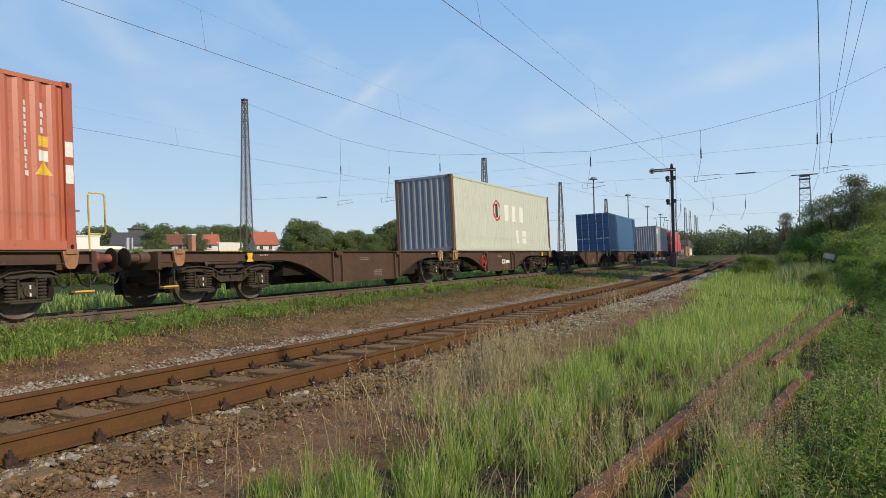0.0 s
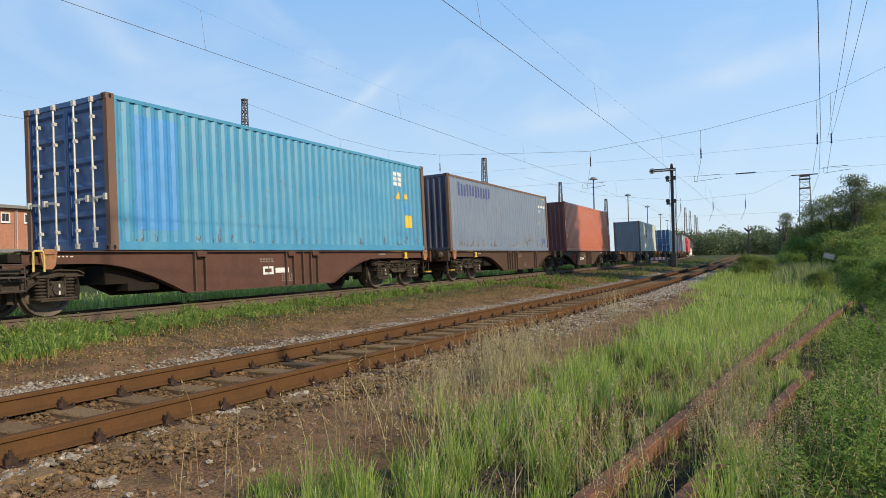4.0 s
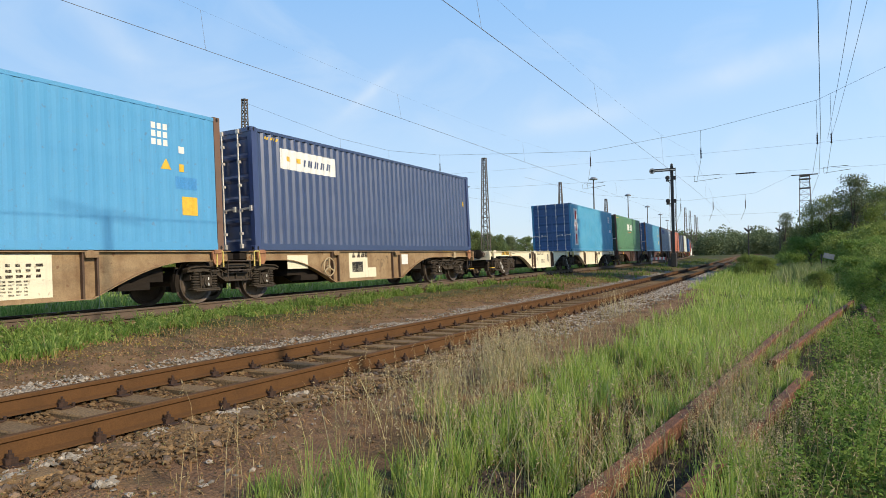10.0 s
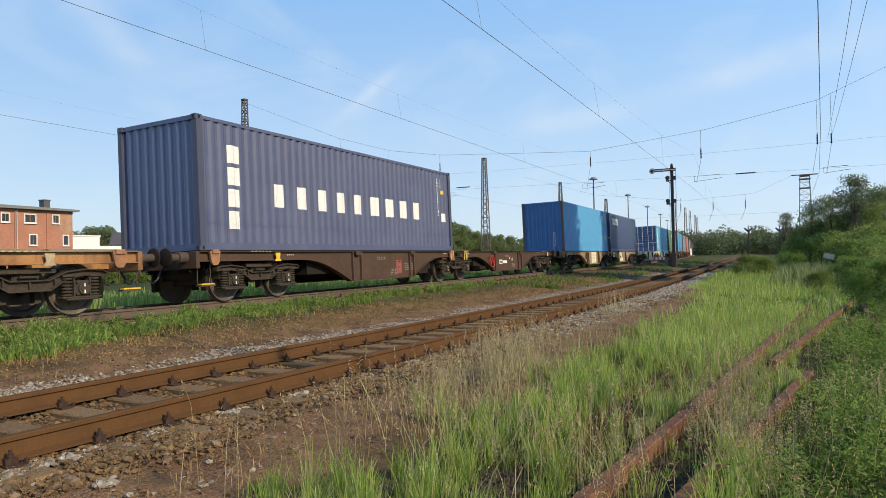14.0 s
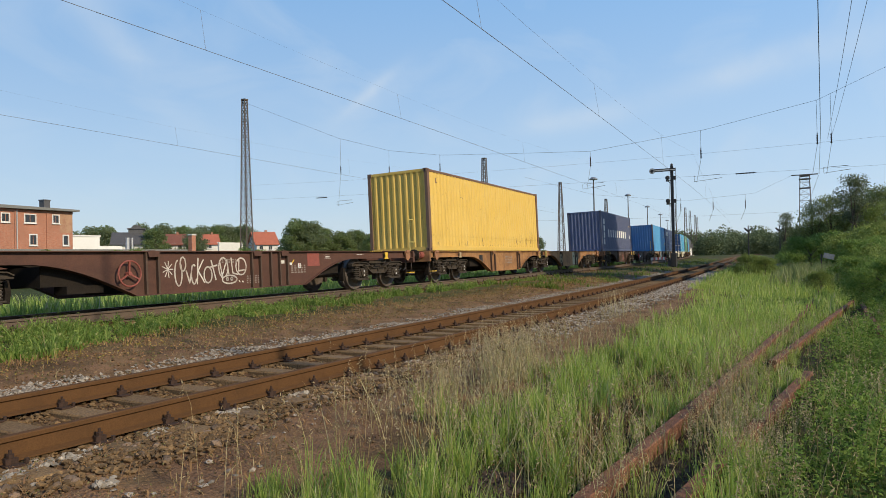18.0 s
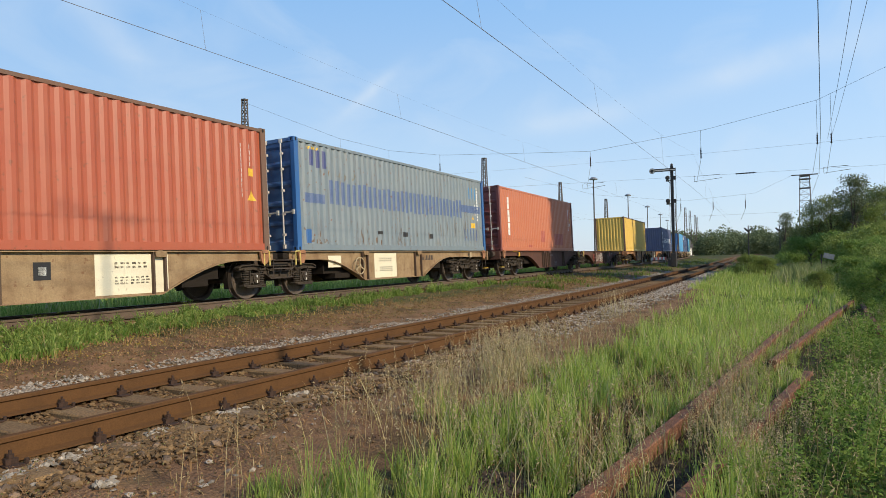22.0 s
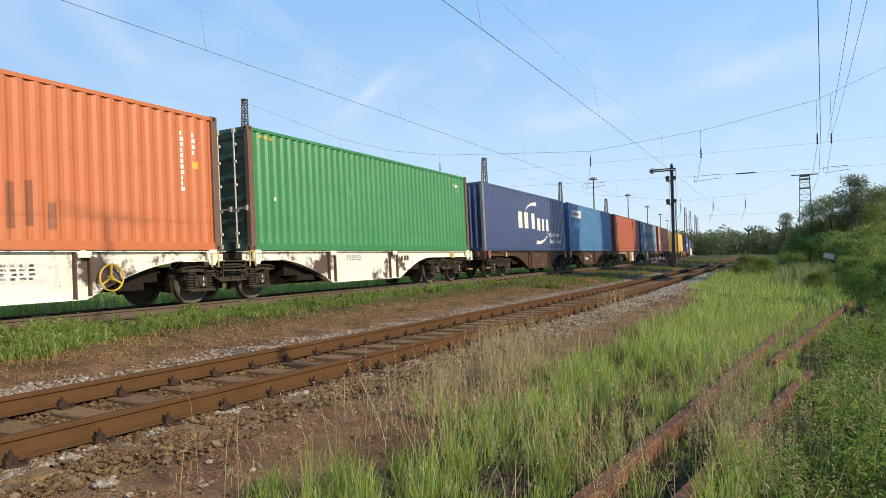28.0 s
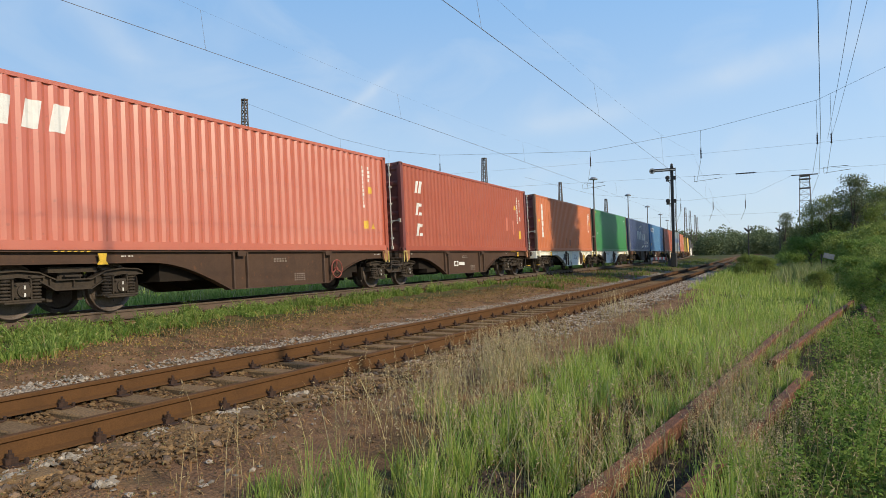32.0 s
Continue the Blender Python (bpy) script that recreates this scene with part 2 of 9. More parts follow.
# ---- mesh helpers ----
class Geo:
    """Collects vertices and faces of one mesh."""

    def __init__(self):
        self.v, self.f = [], []

    def add(self, verts, faces):
        o = len(self.v)
        self.v += [tuple(p) for p in verts]
        self.f += [tuple(i + o for i in q) for q in faces]
        return self

    def box(self, x0, x1, y0, y1, z0, z1, c=0.0):
        if c <= 0:
            vs = [(x, y, z) for x in (x0, x1) for y in (y0, y1) for z in (z0, z1)]
            return self.add(vs, [(0, 1, 3, 2), (4, 6, 7, 5), (0, 4, 5, 1), (2, 3, 7, 6), (0, 2, 6, 4), (1, 5, 7, 3)])
        bm = bmesh.new()
        bmesh.ops.create_cube(bm, size=1)
        for q in bm.verts:
            q.co = ((x0 + x1) / 2 + q.co.x * (x1 - x0), (y0 + y1) / 2 + q.co.y * (y1 - y0), (z0 + z1) / 2 + q.co.z * (z1 - z0))
        bmesh.ops.bevel(bm, geom=bm.edges[:], offset=c, segments=1, affect="EDGES")
        bm.verts.index_update()
        self.add([q.co[:] for q in bm.verts], [tuple(w.index for w in q.verts) for q in bm.faces])
        bm.free()
        return self

    def tube(self, a, b, r, n=10, r2=None):
        a, b = Vector(a), Vector(b)
        d = (b - a).normalized()
        u = d.orthogonal().normalized()
        w = d.cross(u)
        r2 = r if r2 is None else r2
        vs = [a + (u * math.cos(6.28319 * i / n) + w * math.sin(6.28319 * i / n)) * r for i in range(n)]
        vs += [b + (u * math.cos(6.28319 * i / n) + w * math.sin(6.28319 * i / n)) * r2 for i in range(n)]
        fs = [(i, (i + 1) % n, n + (i + 1) % n, n + i) for i in range(n)]
        return self.add(vs, fs + [tuple(range(n - 1, -1, -1)), tuple(range(n, 2 * n))])

    def path(self, pts, r, n=6):
        """One bent rod through all points."""
        pts = [Vector(p) for p in pts]
        keep = [pts[0]] + [b for a, b in zip(pts, pts[1:]) if (b - a).length > 1e-5]
        closed = (keep[0] - keep[-1]).length < 1e-5
        ref = Vector((0.31, 0.43, 0.85))
        vs, k = [], len(keep)
        for i, p in enumerate(keep):
            a = keep[i] - keep[i - 1] if i else (keep[-1] - keep[-2] if closed else keep[1] - keep[0])
            b = keep[i + 1] - keep[i] if i < k - 1 else (keep[1] - keep[0] if closed else keep[-1] - keep[-2])
            d = (a.normalized() + b.normalized()).normalized()
            u = (ref - d * ref.dot(d)).normalized()
            w = d.cross(u)
            vs += [p + (u * math.cos(6.28319 * j / n) + w * math.sin(6.28319 * j / n)) * r for j in range(n)]
        fs = [(i * n + j, i * n + (j + 1) % n, (i + 1) * n + (j + 1) % n, (i + 1) * n + j) for i in range(k - 1) for j in range(n)]
        return self.add(vs, fs + [tuple(range(n - 1, -1, -1)), tuple(range((k - 1) * n, k * n))])

    def beam(self, a, b, w, h):
        """A flat bar between two points."""
        a, b = Vector(a), Vector(b)
        d = (b - a).normalized()
        u = d.cross(Vector((0, 0, 1)))
        u = u.normalized() if u.length > 1e-3 else Vector((1, 0, 0))
        t = u.cross(d)
        vs = [p + u * i * w / 2 + t * j * h / 2 for p in (a, b) for i, j in ((-1, -1), (1, -1), (1, 1), (-1, 1))]
        return self.add(vs, [(0, 1, 5, 4), (1, 2, 6, 5), (2, 3, 7, 6), (3, 0, 4, 7), (3, 2, 1, 0), (4, 5, 6, 7)])

    def prism(self, poly, y0, y1):
        """An outline in x and z, drawn out along y."""
        n = len(poly)
        vs = [(x, y0, z) for x, z in poly] + [(x, y1, z) for x, z in poly]
        fs = [(i, (i + 1) % n, n + (i + 1) % n, n + i) for i in range(n)]
        return self.add(vs, fs + [tuple(range(n - 1, -1, -1)), tuple(range(n, 2 * n))])

    def lathe(self, prof, n=24, axis="y", at=(0, 0, 0)):
        """A profile of (radius, height) turned round an axis."""
        k = len(prof)
        vs = []
        for i in range(n):
            c, s = math.cos(6.28319 * i / n), math.sin(6.28319 * i / n)
            for r, h in prof:
                p = (r * c, h, r * s) if axis == "y" else (r * c, r * s, h) if axis == "z" else (h, r * c, r * s)
                vs.append((p[0] + at[0], p[1] + at[1], p[2] + at[2]))
        fs = [(i * k + j, ((i + 1) % n) * k + j, ((i + 1) % n) * k + j + 1, i * k + j + 1) for i in range(n) for j in range(k - 1)]
        return self.add(vs, fs)

    def mesh(self, name, smooth=35):
        me = bpy.data.meshes.new(name)
        me.from_pydata(self.v, [], self.f)
        bm = bmesh.new()
        bm.from_mesh(me)
        bmesh.ops.recalc_face_normals(bm, faces=bm.faces[:])
        bm.to_mesh(me)
        bm.free()
        if smooth:
            me.polygons.foreach_set("use_smooth", [True] * len(me.polygons))
            me.set_sharp_from_angle(angle=radians(smooth))
        return me


def raw_mesh(name, verts, faces):
    me = bpy.data.meshes.new(name)
    me.from_pydata(verts, [], faces)
    return me


def part(name, geo, mat, parent=None, label="", m=None, smooth=35):
    """One mesh object under a thing or part. geo: a Geo or a mesh that alike parts share."""
    me = geo.mesh(name, smooth) if isinstance(geo, Geo) else geo
    if not me.materials:
        me.materials.append(None)
    ob = new(name, me)
    ob.material_slots[0].link = "OBJECT"
    ob.material_slots[0].material = mat
    ob.parent = parent
    if m is not None:
        ob.matrix_basis = m
    if label:
        tagged(ob, label)
    return ob


def thing(name, label, category, group="", m=None, kind=""):
    ob = new(name)
    ob.empty_display_size = 0.2
    if m is not None:
        ob.matrix_basis = m
    return tagged(ob, label, category, group, kind)


# ---- the lie of the land ----
Y0, CURVE, CANT = 12.04, 0.000674, 1.734
RAIL_Z = 0.41                     # rail head of the train's line
NEAR_Z = 0.135                    # rail head of the rusty line


def line_y(x):
    return Y0 + 0.5 * CURVE * x * x


def near_y(x):
    """Middle of the rusty line: it bends out of the yard, runs straight, then follows the main line."""
    x = np.asarray(x, float)
    c = np.clip(x, 0, 45)
    far = np.clip(x - 45, 0, None)
    return 5.715 - 0.0611 * np.minimum(x, c) + 0.002007 * c * c - 0.00001568 * c ** 3 + 0.0242 * far + 0.0001 * far * far


LAND = ((-60, -0.25), (-6, -0.22), (0, -0.2), (1.3, -0.16), (2.6, -0.13), (3.3, -0.12), (3.75, -0.085), (3.95, -0.075), (4.35, -0.08), (4.6, -0.125), (5.5, -0.125), (5.75, -0.08), (6.15, -0.07),
        (6.6, -0.04), (7.2, 0.0), (9.2, 0.12), (10.3, 0.20), (13.8, 0.20), (15.5, 0.08), (22, 0.02), (60, 0.0))


def bend(x):
    x = np.clip(x, -80, 150)
    return np.where(x > 0, -0.03 * x + 0.00047 * x * x, 0.0003 * x * x)


def track_shift(x, q):
    """How far the rusty line draws the land beside it out of its even bend."""
    return (near_y(x) - 5.05 - bend(x)) * np.interp(q, [1.5, 4.0, 6.6, 9.0], [0.0, 1.0, 1.0, 0.0]) * np.interp(x, [-30, -5, 120, 200], [0, 1, 1, 0])


def to_y(x, q):
    """From the measure across the tracks, in which the rusty line is at 5.05, to y."""
    return q + bend(x) + track_shift(x, q)


def to_q(x, y):
    q = y - bend(x)
    for _ in range(6):
        q = y - bend(x) - track_shift(x, q)
    return q


def ground_z(x, y):
    """Height of the ground, for numbers or arrays."""
    x, y = np.asarray(x, float), np.asarray(y, float)
    near = np.interp(to_q(x, y), [a for a, b in LAND], [b for a, b in LAND])
    lump = 0.025 * np.sin(x * 1.7 + 1.3 * np.sin(y * 1.1)) * np.cos(y * 1.9 + 0.7 * np.sin(x * 0.8)) + 0.012 * np.sin(x * 5.1 + y * 3.7)
    on_track = (np.abs(y - near_y(x)) < 1.4) | (np.abs(y - line_y(x)) < 1.6)
    return near + np.where(on_track, 0.15, 1.0) * lump


def old_rail_y(x):
    """Where the long rail of the lifted siding lies."""
    x = np.clip(np.asarray(x, float), -10, 31)
    return 1.45 - 0.1175 * x + 0.0010 * x * x

# ---- ground ----
def ground_material():
    m = bpy.data.materials.new("ground_soil")
    m.use_nodes = True
    n, l = m.node_tree.nodes, m.node_tree.links
    b = n["Principled BSDF"]
    b.inputs["Roughness"].default_value = 0.95
    b.inputs["Specular IOR Level"].default_value = 0.15
    att = n.new("ShaderNodeAttribute")
    att.attribute_name = "cover"
    co = n.new("ShaderNodeTexCoord")

    def nz(scale, detail=5):
        t = n.new("ShaderNodeTexNoise")
        t.inputs["Scale"].default_value, t.inputs["Detail"].default_value = scale, detail
        l.new(co.outputs["Object"], t.inputs["Vector"])
        return t

    def ramp(src, stops):
        r = n.new("ShaderNodeValToRGB")
        while len(r.color_ramp.elements) < len(stops):
            r.color_ramp.elements.new(0.5)
        for e, (p, c) in zip(r.color_ramp.elements, stops):
            e.position, e.color = p, (*c, 1)
        l.new(src, r.inputs[0])
        return r.outputs[0]

    soil = ramp(nz(1.3, 8).outputs[0], [(0.3, (0.095, 0.054, 0.032)), (0.44, (0.17, 0.098, 0.056)), (0.56, (0.25, 0.145, 0.078)), (0.75, (0.13, 0.078, 0.042))])
    # kept dark to paint the shade between the grass blades
    green = ramp(nz(2.5, 8).outputs[0], [(0.3, (0.028, 0.040, 0.012)), (0.55, (0.055, 0.075, 0.022)), (0.75, (0.10, 0.095, 0.042))])
    sep = n.new("ShaderNodeSeparateColor")
    l.new(att.outputs["Color"], sep.inputs[0])
    edge = n.new("ShaderNodeMath")
    edge.operation = "MULTIPLY_ADD"
    l.new(nz(3.0, 6).outputs[0], edge.inputs[0])
    edge.inputs[1].default_value = 1.2
    add = n.new("ShaderNodeMath")
    add.operation = "ADD"
    add.inputs[1].default_value = -0.6
    l.new(sep.outputs[0], add.inputs[0])
    l.new(add.outputs[0], edge.inputs[2])
    mix = n.new("ShaderNodeMixRGB")
    cl = n.new("ShaderNodeClamp")
    l.new(edge.outputs[0], cl.inputs[0])
    l.new(cl.outputs[0], mix.inputs[0])
    l.new(soil, mix.inputs[1])
    l.new(green, mix.inputs[2])
    vor = n.new("ShaderNodeTexVoronoi")
    vor.inputs["Scale"].default_value = 26
    l.new(co.outputs["Object"], vor.inputs["Vector"])
    stone = ramp(vor.outputs["Color"], [(0.2, (0.050, 0.028, 0.015)), (0.5, (0.115, 0.066, 0.036)), (0.8, (0.19, 0.118, 0.068))])
    mix2 = n.new("ShaderNodeMixRGB")
    l.new(sep.outputs[1], mix2.inputs[0])
    l.new(mix.outputs[0], mix2.inputs[1])
    l.new(stone, mix2.inputs[2])
    litter = ramp(nz(9, 7).outputs[0], [(0.35, (0.028, 0.022, 0.016)), (0.55, (0.065, 0.048, 0.032)), (0.7, (0.12, 0.095, 0.055))])
    mix3 = n.new("ShaderNodeMixRGB")
    l.new(sep.outputs[2], mix3.inputs[0])
    l.new(mix2.outputs[0], mix3.inputs[1])
    l.new(litter, mix3.inputs[2])
    mix2 = mix3
    gm = n.new("ShaderNodeMapRange")
    gm.inputs[1].default_value, gm.inputs[2].default_value, gm.inputs[3].default_value, gm.inputs[4].default_value = 0.3, 0.7, 0.65, 1.35
    l.new(nz(55, 4).outputs[0], gm.inputs[0])
    mul = n.new("ShaderNodeMixRGB")
    mul.blend_type = "MULTIPLY"
    mul.inputs[0].default_value = 1
    l.new(mix2.outputs[0], mul.inputs[1])
    l.new(gm.outputs[0], mul.inputs[2])
    l.new(mul.outputs[0], b.inputs["Base Color"])
    bp = n.new("ShaderNodeBump")
    bp.inputs["Strength"].default_value, bp.inputs["Distance"].default_value = 0.8, 0.03
    l.new(nz(30, 6).outputs[0], bp.inputs["Height"])
    l.new(bp.outputs[0], b.inputs["Normal"])
    return m


def build_ground():
    def steps(lo, hi, fine_lo, fine_hi, d):
        mid = list(np.arange(fine_lo, fine_hi + 1e-6, d))
        out, s = [], d
        a = fine_hi
        while a < hi:
            s *= 1.25
            a = min(hi, a + s)
            out.append(a)
        left, s, a = [], d, fine_lo
        while a > lo:
            s *= 1.25
            a = max(lo, a - s)
            left.append(a)
        return np.array(left[::-1] + mid + out)

    xs, ys = steps(-1500, 3500, -4, 60, 0.3), steps(-2500, 2500, -8, 18, 0.22)
    gx, gy = np.meshgrid(xs, ys, indexing="ij")
    gz = ground_z(gx, gy)
    nx, ny = len(xs), len(ys)
    verts = np.stack([gx, gy, gz], -1).reshape(-1, 3).tolist()
    faces = [(i * ny + j, (i + 1) * ny + j, (i + 1) * ny + j + 1, i * ny + j + 1) for i in range(nx - 1) for j in range(ny - 1)]
    me = raw_mesh("ground", verts, faces)
    me.polygons.foreach_set("use_smooth", [True] * len(me.polygons))
    q = to_q(gx, gy)
    green = np.interp(q, [-9, 2.0, 2.8, 6.8, 9.0, 9.6, 10.8, 13.4, 14.2], [1, 0.95, 0.05, 0.05, 0.3, 0.95, 0.5, 0.5, 1.0])
    green = np.where((gx > 24) & (q > 6.6), np.maximum(green, np.interp(gx, [24, 50, 75], [0.30, 0.35, 0.85])), green)
    green = np.where((gx > 50) & (q < 3.8), np.maximum(green, 0.8), green)
    stone = np.clip(1.3 - np.abs(gy - near_y(gx)) / 1.15, 0, 1) + np.clip(1.4 - np.abs(gy - line_y(gx)) / 1.0, 0, 1)
    col = np.ones((nx * ny, 4), np.float32)
    rc = old_rail_y(gx)
    old = np.clip(1.5 - np.abs(gy - rc + 0.1) / 0.75, 0, 1) * np.clip(1.8 - gx / 12, 0, 1)
    col[:, 0], col[:, 1], col[:, 2] = green.ravel(), np.clip(stone, 0, 1).ravel(), old.ravel()
    a = me.color_attributes.new("cover", "FLOAT_COLOR", "POINT")
    a.data.foreach_set("color", col.ravel())
    ob = part("ground", me, ground_material())
    tagged(ob, "bare brown soil with gravel and grass round the tracks", "ground", kind="structure")


build_ground()


# ---- tracks ----
def rail_profile():
    return [(-0.070, 0.0), (0.070, 0.0), (0.070, 0.012), (0.012, 0.03), (0.010, 0.125), (0.034, 0.137), (0.036, 0.165), (0.030, 0.172),
            (-0.030, 0.172), (-0.036, 0.165), (-0.034, 0.137), (-0.010, 0.125), (-0.012, 0.03), (-0.070, 0.012)]


def sweep(fn, s0, s1, step, prof, off, top, cant=0.0):
    """A rail along fn(x), its head at height top, off metres beside the middle."""
    g = Geo()
    n = max(2, int((s1 - s0) / step) + 1)
    k = len(prof)
    for i in range(n):
        x = s0 + (s1 - s0) * i / (n - 1)
        h = math.atan2(float(fn(x + 0.5) - fn(x - 0.5)), 1.0)
        for a, b in prof:
            d = off + a
            g.v.append((x - d * math.sin(h), float(fn(x)) + d * math.cos(h), top - 0.172 + b - d * math.tan(cant)))
    for i in range(n - 1):
        g.f += [(i * k + j, i * k + (j + 1) % k, (i + 1) * k + (j + 1) % k, (i + 1) * k + j) for j in range(k)]
    g.f += [tuple(range(k)), tuple(range((n - 1) * k, n * k))]
    return g


def sleeper_mesh(seed):
    rng = random.Random(seed)
    g = Geo().box(-0.13, 0.13, -1.28, 1.28, -0.16, 0.0, 0.015)
    g.v = [(x + rng.uniform(-0.006, 0.006), y + rng.uniform(-0.03, 0.03), z + rng.uniform(-0.006, 0.004)) for x, y, z in g.v]
    return g.mesh("sleeper", 20)


def clip_mesh():
    """Ribbed base plate, a clamp with its bolt each side of the rail, and two sleeper screws."""
    g = Geo().box(-0.055, 0.055, -0.17, 0.17, 0.0, 0.014)
    for sy in (-1, 1):
        g.box(-0.042, 0.042, sy * 0.092 - 0.016, sy * 0.092 + 0.016, 0.012, 0.052)
        g.box(-0.030, 0.030, sy * 0.074 - 0.028, sy * 0.074 + 0.028, 0.034, 0.054)
        g.tube((0, sy * 0.082, 0.03), (0, sy * 0.082, 0.108), 0.012, 6)
        g.tube((0, sy * 0.082, 0.054), (0, sy * 0.082, 0.080), 0.024, 6)
        g.tube((0.085, sy * 0.125, 0.0), (0.085, sy * 0.125, 0.038), 0.017, 6)
    return g.mesh("rail_clip", 30)


clip_rust = material("clip_rust", (0.045, 0.022, 0.013), 0.9, col2=(0.025, 0.015, 0.010), scale=9, fine=80, bump=0.3)
SLEEPERS = [sleeper_mesh(i) for i in range(4)]
CLIP = clip_mesh()


def build_track(name, label, fn, x0, x1, near_x1, top, mat, head, cant=0.0, pitch=0.63, first=None):
    tr = thing(name, label, "railway track", kind="structure")
    for off in (-0.7525, 0.7525):
        part("rail", sweep(fn, x0, x1, 2.5, rail_profile(), off, top, cant), mat, tr)
        if head:
            strip = [(-0.026, 0.1725), (0.026, 0.1725), (0.026, 0.1745), (-0.026, 0.1745)]
            part("rail_head", sweep(fn, x0, x1, 2.5, strip, off, top, cant), head, tr, "steel running surface worn bright")
    rng = random.Random(5)
    x, far = x0 + 0.2 if first is None else first, Geo()
    while x < x1:
        h = math.atan2(float(fn(x + 0.5) - fn(x - 0.5)), 1.0)
        m = Matrix.Translation((x, float(fn(x)), top - 0.19)) @ Matrix.Rotation(h + rng.uniform(-0.02, 0.02), 4, "Z") @ Matrix.Rotation(-cant, 4, "X")
        if x < near_x1:
            s = part("sleeper", SLEEPERS[rng.randrange(4)], sleeper_wood, tr, m=m)
            for off in (-0.7525, 0.7525):
                part("rail_clip", CLIP, clip_rust, s, m=Matrix.Translation((0, off, 0.002)))
        else:
            far.add([m @ Vector(p) for p in ((-0.13, -1.28, 0), (0.13, -1.28, 0), (0.13, 1.28, 0), (-0.13, 1.28, 0))], [(0, 1, 2, 3)])
        x += pitch
    if far.v:
        tagged(part("far_sleepers", far, sleeper_wood, tr, smooth=0), "row of far wooden sleepers", kind="stuff")
    return tr


build_track("rusty_track", "rusty brown railway track on weathered wooden sleepers", near_y, -14.0, 190.0, 70.0, NEAR_Z, rail_rust, None, pitch=0.615, first=-13.22)
build_track("main_track", "railway track that carries the goods train", line_y, -60.0, 430.0, 45.0, RAIL_Z, rail_grey, rail_worn, cant=radians(CANT), pitch=0.65)
# ---- the train ----
V0, ACC, JERK = 10.858, -0.11099, 0.0020086


def run(t):
    """Metres that the train has gone after t seconds."""
    return V0 * t + ACC * t * t / 2 + JERK * t ** 3 / 6 + 0.08


def on_line(s, z=RAIL_Z):
    """The pose of a vehicle whose middle is s metres along the line."""
    h = math.atan(CURVE * s)
    return Matrix.Translation((s, line_y(s), z)) @ Matrix.Rotation(h, 4, "Z") @ Matrix.Rotation(-radians(CANT), 4, "X")


MOVERS = []        # (object, place in the train, offset in the vehicle's space)
WHEELS = []        # (wheelset, place of the axle in the train, its pose in the bogie)
DECK = 1.115
CL, CW, CH = 12.192, 1.219, 2.896


def corrugation(x):
    """How far the side wall stands back at x."""
    p = (x + 5.95) / 0.278 % 1.0
    if p < 0.26:
        return 0.0
    if p < 0.5:
        return (p - 0.26) / 0.24 * 0.036
    if p < 0.76:
        return 0.036
    return (1 - p) / 0.24 * 0.036


def corr_breaks(x0, x1):
    out, k = [], 0
    while True:
        for q in (0.0, 0.26, 0.5, 0.76):
            x = -5.95 + (k + q) * 0.278
            if x > x1:
                return out
            if x > x0:
                out.append(x)
        k += 1


def side_mesh(depth=1.0):
    xs = [-5.97] + [x for x in corr_breaks(-5.96, 5.96)] + [5.97]
    n = len(xs)
    g = Geo()
    for y, z in ((0, 0.16), (0, 2.82), (0.01, 0.16), (0.01, 2.82)):
        g.v += [(x, corrugation(x) * depth + y, z) for x in xs]
    for i in range(n - 1):
        g.f += [(i, i + 1, n + i + 1, n + i), (2 * n + i, 3 * n + i, 3 * n + i + 1, 2 * n + i + 1), (i, 2 * n + i, 2 * n + i + 1, i + 1),
                (n + i, n + i + 1, 3 * n + i + 1, 3 * n + i)]
    return g.mesh("side_panel", 0)


def end_mesh():
    """The closed end: deep upright corrugations. Faces -x."""
    ys, p = [], -1.10
    pts = [(-1.12, 0.0)]
    while p < 1.09:
        for q, d in ((0.0, 0.0), (0.07, 0.0), (0.125, 0.046), (0.195, 0.046), (0.25, 0.0)):
            if p + q < 1.12:
                pts.append((p + q, d))
        p += 0.25
    pts.append((1.12, 0.0))
    n = len(pts)
    g = Geo()
    for dx, z in ((0, 0.14), (0, 2.80), (0.012, 0.14), (0.012, 2.80)):
        g.v += [(d + dx, y, z) for y, d in pts]
    for i in range(n - 1):
        g.f += [(i, i + 1, n + i + 1, n + i), (2 * n + i, 3 * n + i, 3 * n + i + 1, 2 * n + i + 1)]
    return g.mesh("end_panel", 0)


def door_mesh():
    """One door leaf with five shallow pressed fields, 1.11 wide, its face at x = 0 towards -x."""
    prof = [(0.14, 0.0), (0.24, 0.0)]
    z = 0.24
    for i in range(5):
        prof += [(z + 0.06, 0.036), (z + 0.38, 0.036), (z + 0.44, 0.0), (z + 0.50, 0.0)]
        z += 0.50
    prof = [q for q in prof if q[0] < 2.74] + [(2.80, 0.0)]
    g = Geo()
    n = len(prof)
    for dx, y in ((0, 0.05), (0, 1.06), (0.05, 0.05), (0.05, 1.06)):
        g.v += [(d + dx, y, z) for z, d in prof]
    for i in range(n - 1):
        g.f += [(i, i + 1, n + i + 1, n + i), (2 * n + i, 3 * n + i, 3 * n + i + 1, 2 * n + i + 1)]
    g.box(-0.006, 0.05, 0.006, 0.055, 0.13, 2.81).box(-0.006, 0.05, 1.055, 1.10, 0.13, 2.81)
    return g.mesh("door", 0)


